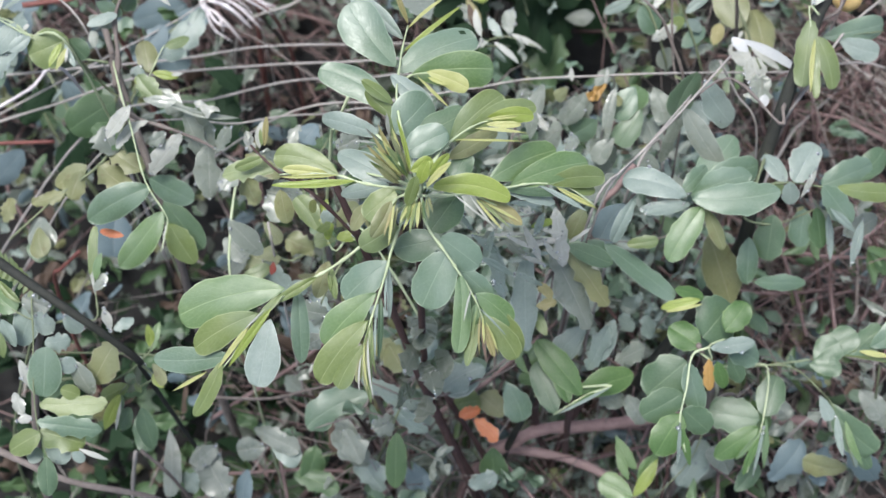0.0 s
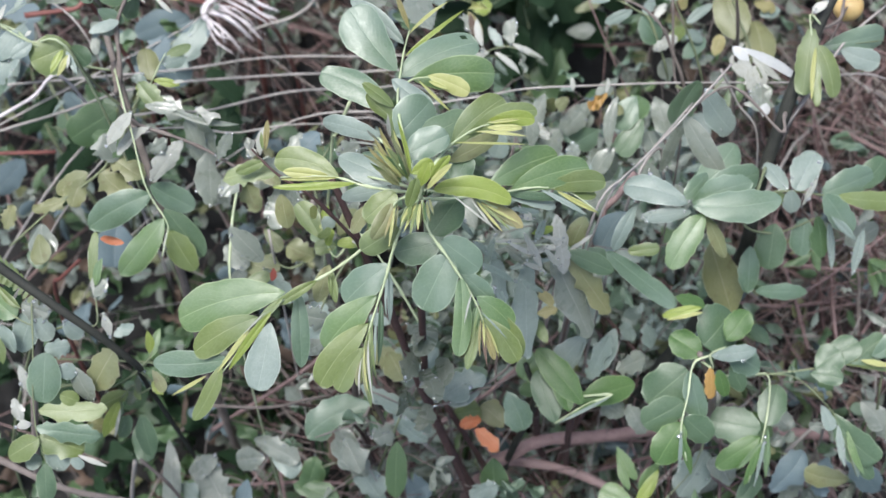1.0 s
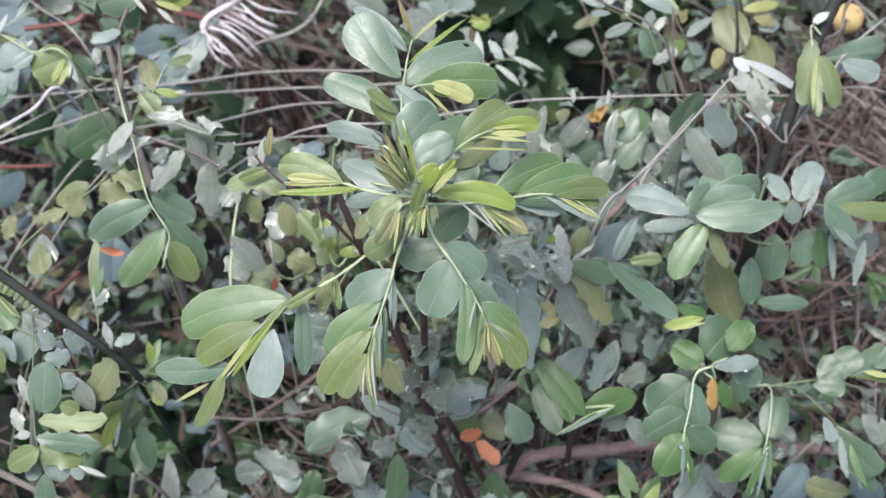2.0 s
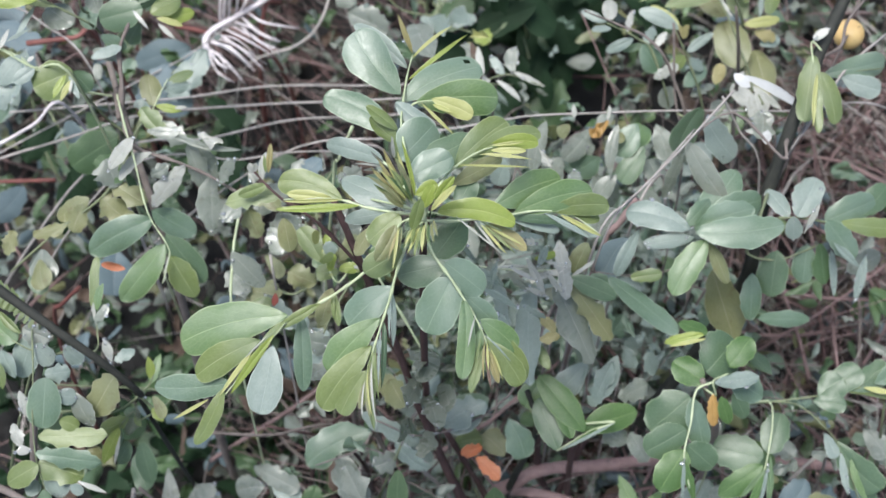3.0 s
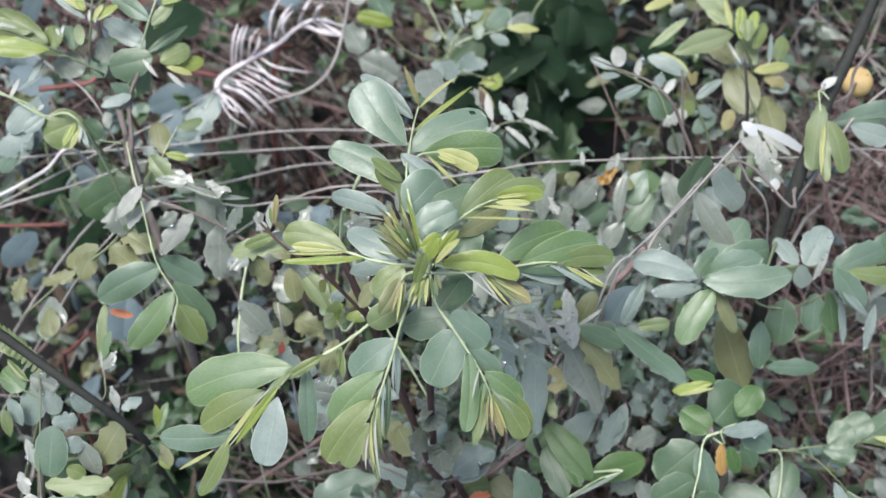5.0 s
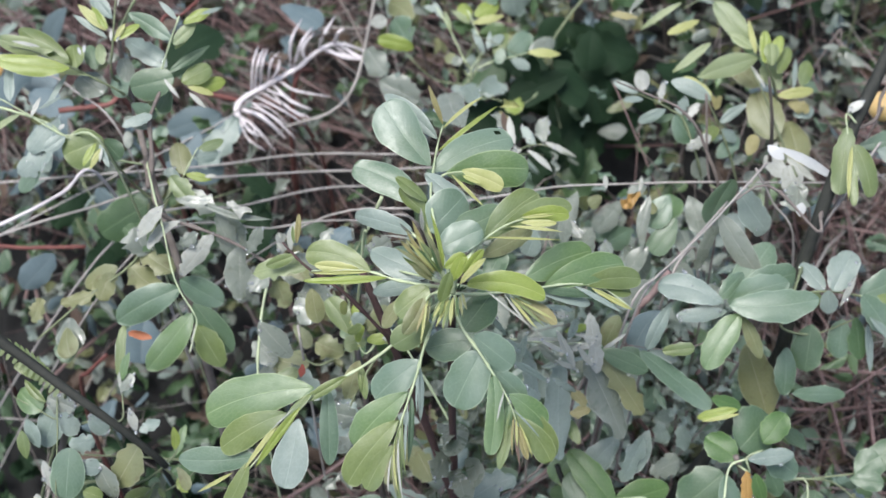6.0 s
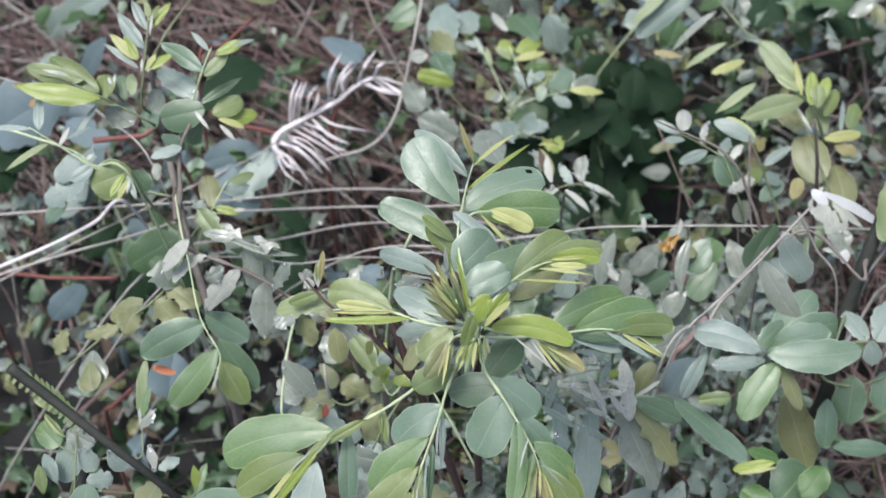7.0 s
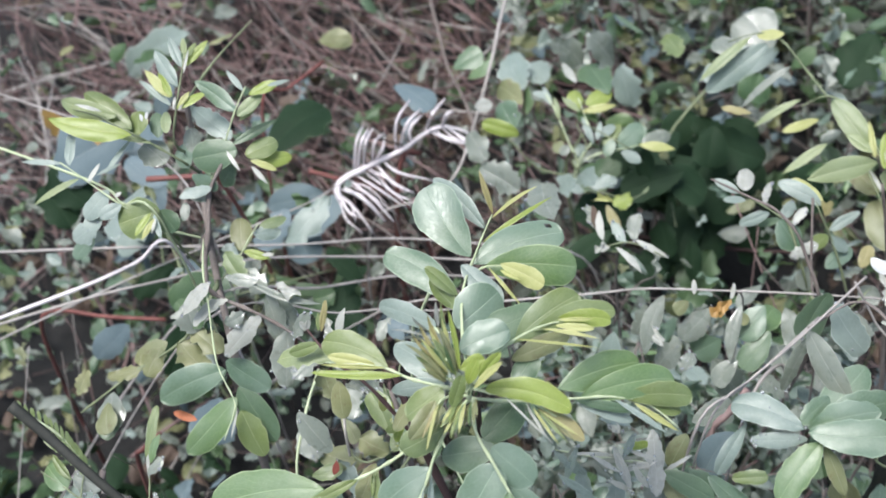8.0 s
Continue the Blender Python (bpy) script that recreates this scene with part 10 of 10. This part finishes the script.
def weed_height(x, y):
    """How tall the weeds stand: low in the straw and in the deep shade, nothing under the path."""
    if x < -0.10 - 0.1 * (y - 1) and y > 0.98:
        return 0.0 if GROWTH.random() < 0.8 else 0.16
    if -0.02 < x < 0.22 and 0.78 < y < 1.12:
        return 0.0 if GROWTH.random() < 0.65 else 0.2
    if x < -0.05 and y > 0.66:
        return 0.2 if GROWTH.random() < 0.4 else 0.0
    if x < -0.11 and y < 0.66:
        return 0.16 if GROWTH.random() < 0.3 else 0.0
    if x > 0.25 and 0.64 < y < 0.98:
        return 0.16 if GROWTH.random() < 0.3 else 0.0
    if x > 0.12 and y < 0.6 and GROWTH.random() < 0.3:
        return 0.16
    return 0.42


spots = []
step = 0.080
for i in range(-8, 9):
    for j in range(0, 25):
        x = (i + GROWTH.uniform(-0.45, 0.45)) * step
        y = 0.20 + (j + GROWTH.uniform(-0.45, 0.45)) * step
        if abs(x) > 0.30 + 0.22 * y:
            continue
        top = weed_height(x, y)
        if top:
            spots.append((x, y, top))
first = set()
for x, y, top in spots:
    fit_ones = [p for p, h in zip(PROTO, (0.40, 0.34, 0.36, 0.28, 0.30, 0.22, 0.16)) if h <= top + 0.02 and h > top - 0.22]
    if y > 0.9:
        fit_ones = fit_ones[-4:]
    p = GROWTH.choice(fit_ones)
    m = pose(x, y, -0.01, GROWTH.uniform(-9, 9), GROWTH.uniform(-9, 9), GROWTH.uniform(0, 360))
    if p not in first:
        first.add(p)
        p.matrix_basis = m
    else:
        copy_thing(p, m)
for p in PROTO:
    if p not in first:
        p.matrix_basis = pose(0.4, 1.6, -0.01)


# ---- litter on the ground ----
def litter_leaves(count):
    rnd = random.Random(8)
    groups = {}
    for tone in ("brown", "deep", "grey", "olive"):
        bm = bmesh.new()
        groups[tone] = (bm, bm.loops.layers.uv.new("UVMap"))
    for i in range(count):
        x, y = rnd.gauss(0.0, 0.55), rnd.gauss(0.95, 0.60)
        tone = rnd.choice(("brown", "brown", "brown", "deep", "grey", "olive"))
        a, length = rnd.uniform(0, 6.28), rnd.uniform(0.018, 0.04)
        base = Vector((x, y, rnd.uniform(0.0, 0.05)))
        tip = base + Vector((math.cos(a), math.sin(a), rnd.uniform(-0.2, 0.3))) * length
        bm, uv = groups[tone]
        blade(bm, "crumple", rnd.randrange(40), blade_pose(base, tip, length * rnd.uniform(0.4, 0.7), rnd.uniform(-40, 40), Vector((0, 0, 1))), uv)
    for tone, (bm, uv) in groups.items():
        tagged(new("leaf_litter", mesh_of(bm, "leaf_litter", LEAF[tone])), "fallen dead leaves strewn over the soil", "leaf litter", kind="stuff")


def straw_litter(count):
    rnd = random.Random(9)
    for wood, share in (("straw", 0.10), ("rose", 0.42), ("maroon", 0.30), ("twig", 0.18)):
        bm = bmesh.new()
        for i in range(int(count * share)):
            if rnd.random() < 0.86:
                x, y, lift = min(-0.02, rnd.gauss(-0.45, 0.27)), 0.92 + abs(rnd.gauss(0, 0.55)), 0.12
                a = rnd.gauss(2.45, 0.5)
            else:
                x, y, lift = rnd.uniform(-0.6, 0.7), rnd.uniform(0.15, 2.2), 0.05
                a = rnd.uniform(0, 3.14)
            if i % 9 == 0:
                x, y = rnd.gauss(-0.5, 0.45), rnd.gauss(1.6, 0.5)
            elif i % 3 == 0:
                x, y, lift, a = rnd.uniform(0.02, 0.62), rnd.uniform(0.30, 1.05), 0.24, rnd.gauss(1.9, 0.8)
                if x < 0.34 and y > 0.74:
                    x, y = x + 0.28, y - 0.2
            elif i % 9 == 1:
                x, y, lift, a = rnd.uniform(-0.16, 0.20), rnd.uniform(0.28, 0.56), 0.12, rnd.gauss(-0.5, 0.7)
            length = rnd.uniform(0.06, 0.26)
            p = Vector((x, y, rnd.uniform(0.0, lift)))
            d = Vector((math.cos(a), math.sin(a), rnd.uniform(-0.12, 0.12))) * length
            bow = Vector((rnd.uniform(-1, 1), rnd.uniform(-1, 1), rnd.uniform(0, 1))) * length * 0.08
            r = 0.0005 + 0.0016 * rnd.random() ** 2
            add_tube(bm, [p - d / 2, p - d / 6 + bow, p + d / 6 + bow, p + d / 2], [r, r, r * 0.9, r * 0.6], 5)
        tagged(new("dry_straw", mesh_of(bm, "dry_straw", WOOD[wood])), "tangled dry straw and fine twigs on the soil", "straw", kind="stuff")


litter_leaves(1500)
straw_litter(3600)


def tangle(count):
    """Fine upright and leaning dry twigs between the weeds."""
    rnd = random.Random(12)
    for wood, share in (("twig", 0.30), ("straw", 0.25), ("maroon", 0.20), ("rose", 0.25)):
        bm = bmesh.new()
        for i in range(int(count * share)):
            x, y = rnd.uniform(-0.55, 0.6), rnd.uniform(0.2, 1.5)
            if i % 5 in (1, 2):
                x, y = rnd.uniform(0.16, 0.48), rnd.uniform(0.46, 0.90)
            elif i % 5 == 3:
                x, y = rnd.uniform(-0.02, 0.18), rnd.uniform(0.30, 0.52)
            if 0.0 < x < 0.30 and 0.72 < y < 1.20:
                continue
            a, rise = rnd.uniform(0, 6.28), rnd.uniform(0.08, 0.36)
            reach = rnd.uniform(0.05, 0.3)
            p = Vector((x, y, -0.01))
            e = p + Vector((math.cos(a) * reach, math.sin(a) * reach, rise))
            bow = Vector((rnd.uniform(-1, 1), rnd.uniform(-1, 1), rnd.uniform(0, 1))) * 0.03
            r = rnd.uniform(0.0005, 0.0013)
            add_tube(bm, smooth_line([p, p.lerp(e, 0.5) + bow, e], 4), [r * (1 - 0.06 * k) for k in range(9)], 4)
        tagged(new("fine_twigs", mesh_of(bm, "fine_twigs", WOOD[wood])), "tangle of fine dry twigs between weeds", "twigs", kind="stuff")


tangle(430)


def ground_cover(count):
    """Small leaves of the low growth, too many to count."""
    rnd = random.Random(31)
    tones = ("grey", "deep", "slate", "olive", "blue", "silver", "dark", "mid")
    groups = {}
    for tone in tones:
        groups[tone] = ([], [], [])
    made = 0
    while made < count:
        x, y = rnd.uniform(-0.80, 0.92), 0.02 + 2.3 * rnd.random() ** 1.15
        stray = rnd.random() < 0.26
        if stray:
            x, y = rnd.gauss(0.05, 0.85), rnd.gauss(1.0, 0.95)
            if math.hypot(x, y) < 0.25:
                continue
        lush = not stray and rnd.random() < 0.16
        if lush:
            x, y = rnd.uniform(-0.02, 0.24), rnd.uniform(0.40, 0.74)
        if x < -0.10 - 0.1 * (y - 1) and y > 0.95 and rnd.random() < 0.85:
            continue
        if 0.0 < x < 0.2 and 0.8 < y < 1.1 and rnd.random() < 0.6:
            continue
        if x > 0.10 and y < 0.82 and not lush and rnd.random() < 0.6:
            continue
        bare = x > 0.25 and 0.64 < y < 0.98
        if bare and rnd.random() < 0.7:
            continue
        if -0.24 < x < -0.02 and 0.72 < y < 1.0 and rnd.random() < 0.75:
            continue
        if -0.11 < x < 0.18 and y < 0.50 and not lush and rnd.random() < 0.6:
            continue
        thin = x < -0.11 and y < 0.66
        if thin and rnd.random() < 0.35:
            continue
        if not stray and ((x - 0.05) / 0.88) ** 2 + ((y - 1.15) / 1.15) ** 2 > 1 + 0.5 * noise.noise(Vector((x * 3, y * 3, 2.0))):
            continue
        made += 1
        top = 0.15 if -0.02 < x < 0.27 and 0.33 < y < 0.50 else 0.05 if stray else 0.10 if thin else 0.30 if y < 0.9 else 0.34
        # shade low down on the left is put into these darker leaf tones
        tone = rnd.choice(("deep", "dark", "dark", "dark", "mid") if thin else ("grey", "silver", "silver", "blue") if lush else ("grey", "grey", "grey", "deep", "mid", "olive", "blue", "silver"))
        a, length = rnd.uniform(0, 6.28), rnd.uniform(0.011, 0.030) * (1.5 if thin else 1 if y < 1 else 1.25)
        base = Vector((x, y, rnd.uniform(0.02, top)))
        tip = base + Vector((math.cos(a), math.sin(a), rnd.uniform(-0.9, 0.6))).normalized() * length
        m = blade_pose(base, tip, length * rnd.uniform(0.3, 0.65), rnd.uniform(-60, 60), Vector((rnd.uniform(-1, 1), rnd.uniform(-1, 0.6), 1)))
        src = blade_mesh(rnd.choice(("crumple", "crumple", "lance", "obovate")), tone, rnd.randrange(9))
        verts, faces, uvs = groups[tone]
        start = len(verts)
        verts.extend(tuple(m @ v.co) for v in src.vertices)
        layer = src.uv_layers[0].data
        for poly in src.polygons:
            faces.append([start + k for k in poly.vertices])
            uvs.extend(tuple(layer[k].uv) for k in poly.loop_indices)
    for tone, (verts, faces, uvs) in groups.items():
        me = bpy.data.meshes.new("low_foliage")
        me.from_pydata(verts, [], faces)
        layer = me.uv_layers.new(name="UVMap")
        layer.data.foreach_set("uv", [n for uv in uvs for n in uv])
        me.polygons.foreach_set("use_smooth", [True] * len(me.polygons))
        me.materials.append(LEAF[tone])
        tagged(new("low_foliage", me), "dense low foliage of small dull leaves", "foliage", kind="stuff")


ground_cover(11500)


# ---- water drops ----
def water_drops(count):
    """Small flattened drops lying on the wet leaves."""
    rnd = random.Random(77)
    mat, nt, bsdf = nodes_of("water")
    bsdf.inputs["Base Color"].default_value = (0.95, 0.97, 0.98, 1)
    bsdf.inputs["Roughness"].default_value = 0.03
    bsdf.inputs["IOR"].default_value = 1.33
    bsdf.inputs["Transmission Weight"].default_value = 0.85
    verts, faces = [], []
    for i in range(count):
        ob = rnd.choice(WET)
        v = rnd.choice(ob.data.vertices)
        p = ob.matrix_basis @ v.co
        n = (ob.matrix_basis.to_3x3().inverted().transposed() @ v.normal).normalized()
        if n.z < 0:
            n = -n
        side = n.orthogonal().normalized()
        up = n.cross(side)
        r = 0.0005 + 0.0012 * rnd.random() ** 2.2
        p = p + side * rnd.uniform(-0.002, 0.002)
        start = len(verts)
        rings = ((1.0, -0.05), (0.92, 0.38), (0.6, 0.66))
        for rr, h in rings:
            for k in range(7):
                a = 2 * math.pi * k / 7
                verts.append(tuple(p + (side * math.cos(a) + up * math.sin(a)) * r * rr + n * r * h))
        verts.append(tuple(p + n * r * 0.78))
        for j in range(2):
            for k in range(7):
                faces.append((start + 7 * j + k, start + 7 * j + (k + 1) % 7, start + 7 * j + 7 + (k + 1) % 7, start + 7 * j + 7 + k))
        for k in range(7):
            faces.append((start + 14 + k, start + 14 + (k + 1) % 7, start + 21))
        faces.append(tuple(start + k for k in range(6, -1, -1)))
    me = bpy.data.meshes.new("water_drops")
    me.from_pydata(verts, [], faces)
    me.polygons.foreach_set("use_smooth", [True] * len(me.polygons))
    me.materials.append(mat)
    tagged(new("water_drops", me), "clear water drops scattered on wet leaves", "water drops", kind="stuff")


water_drops(950)
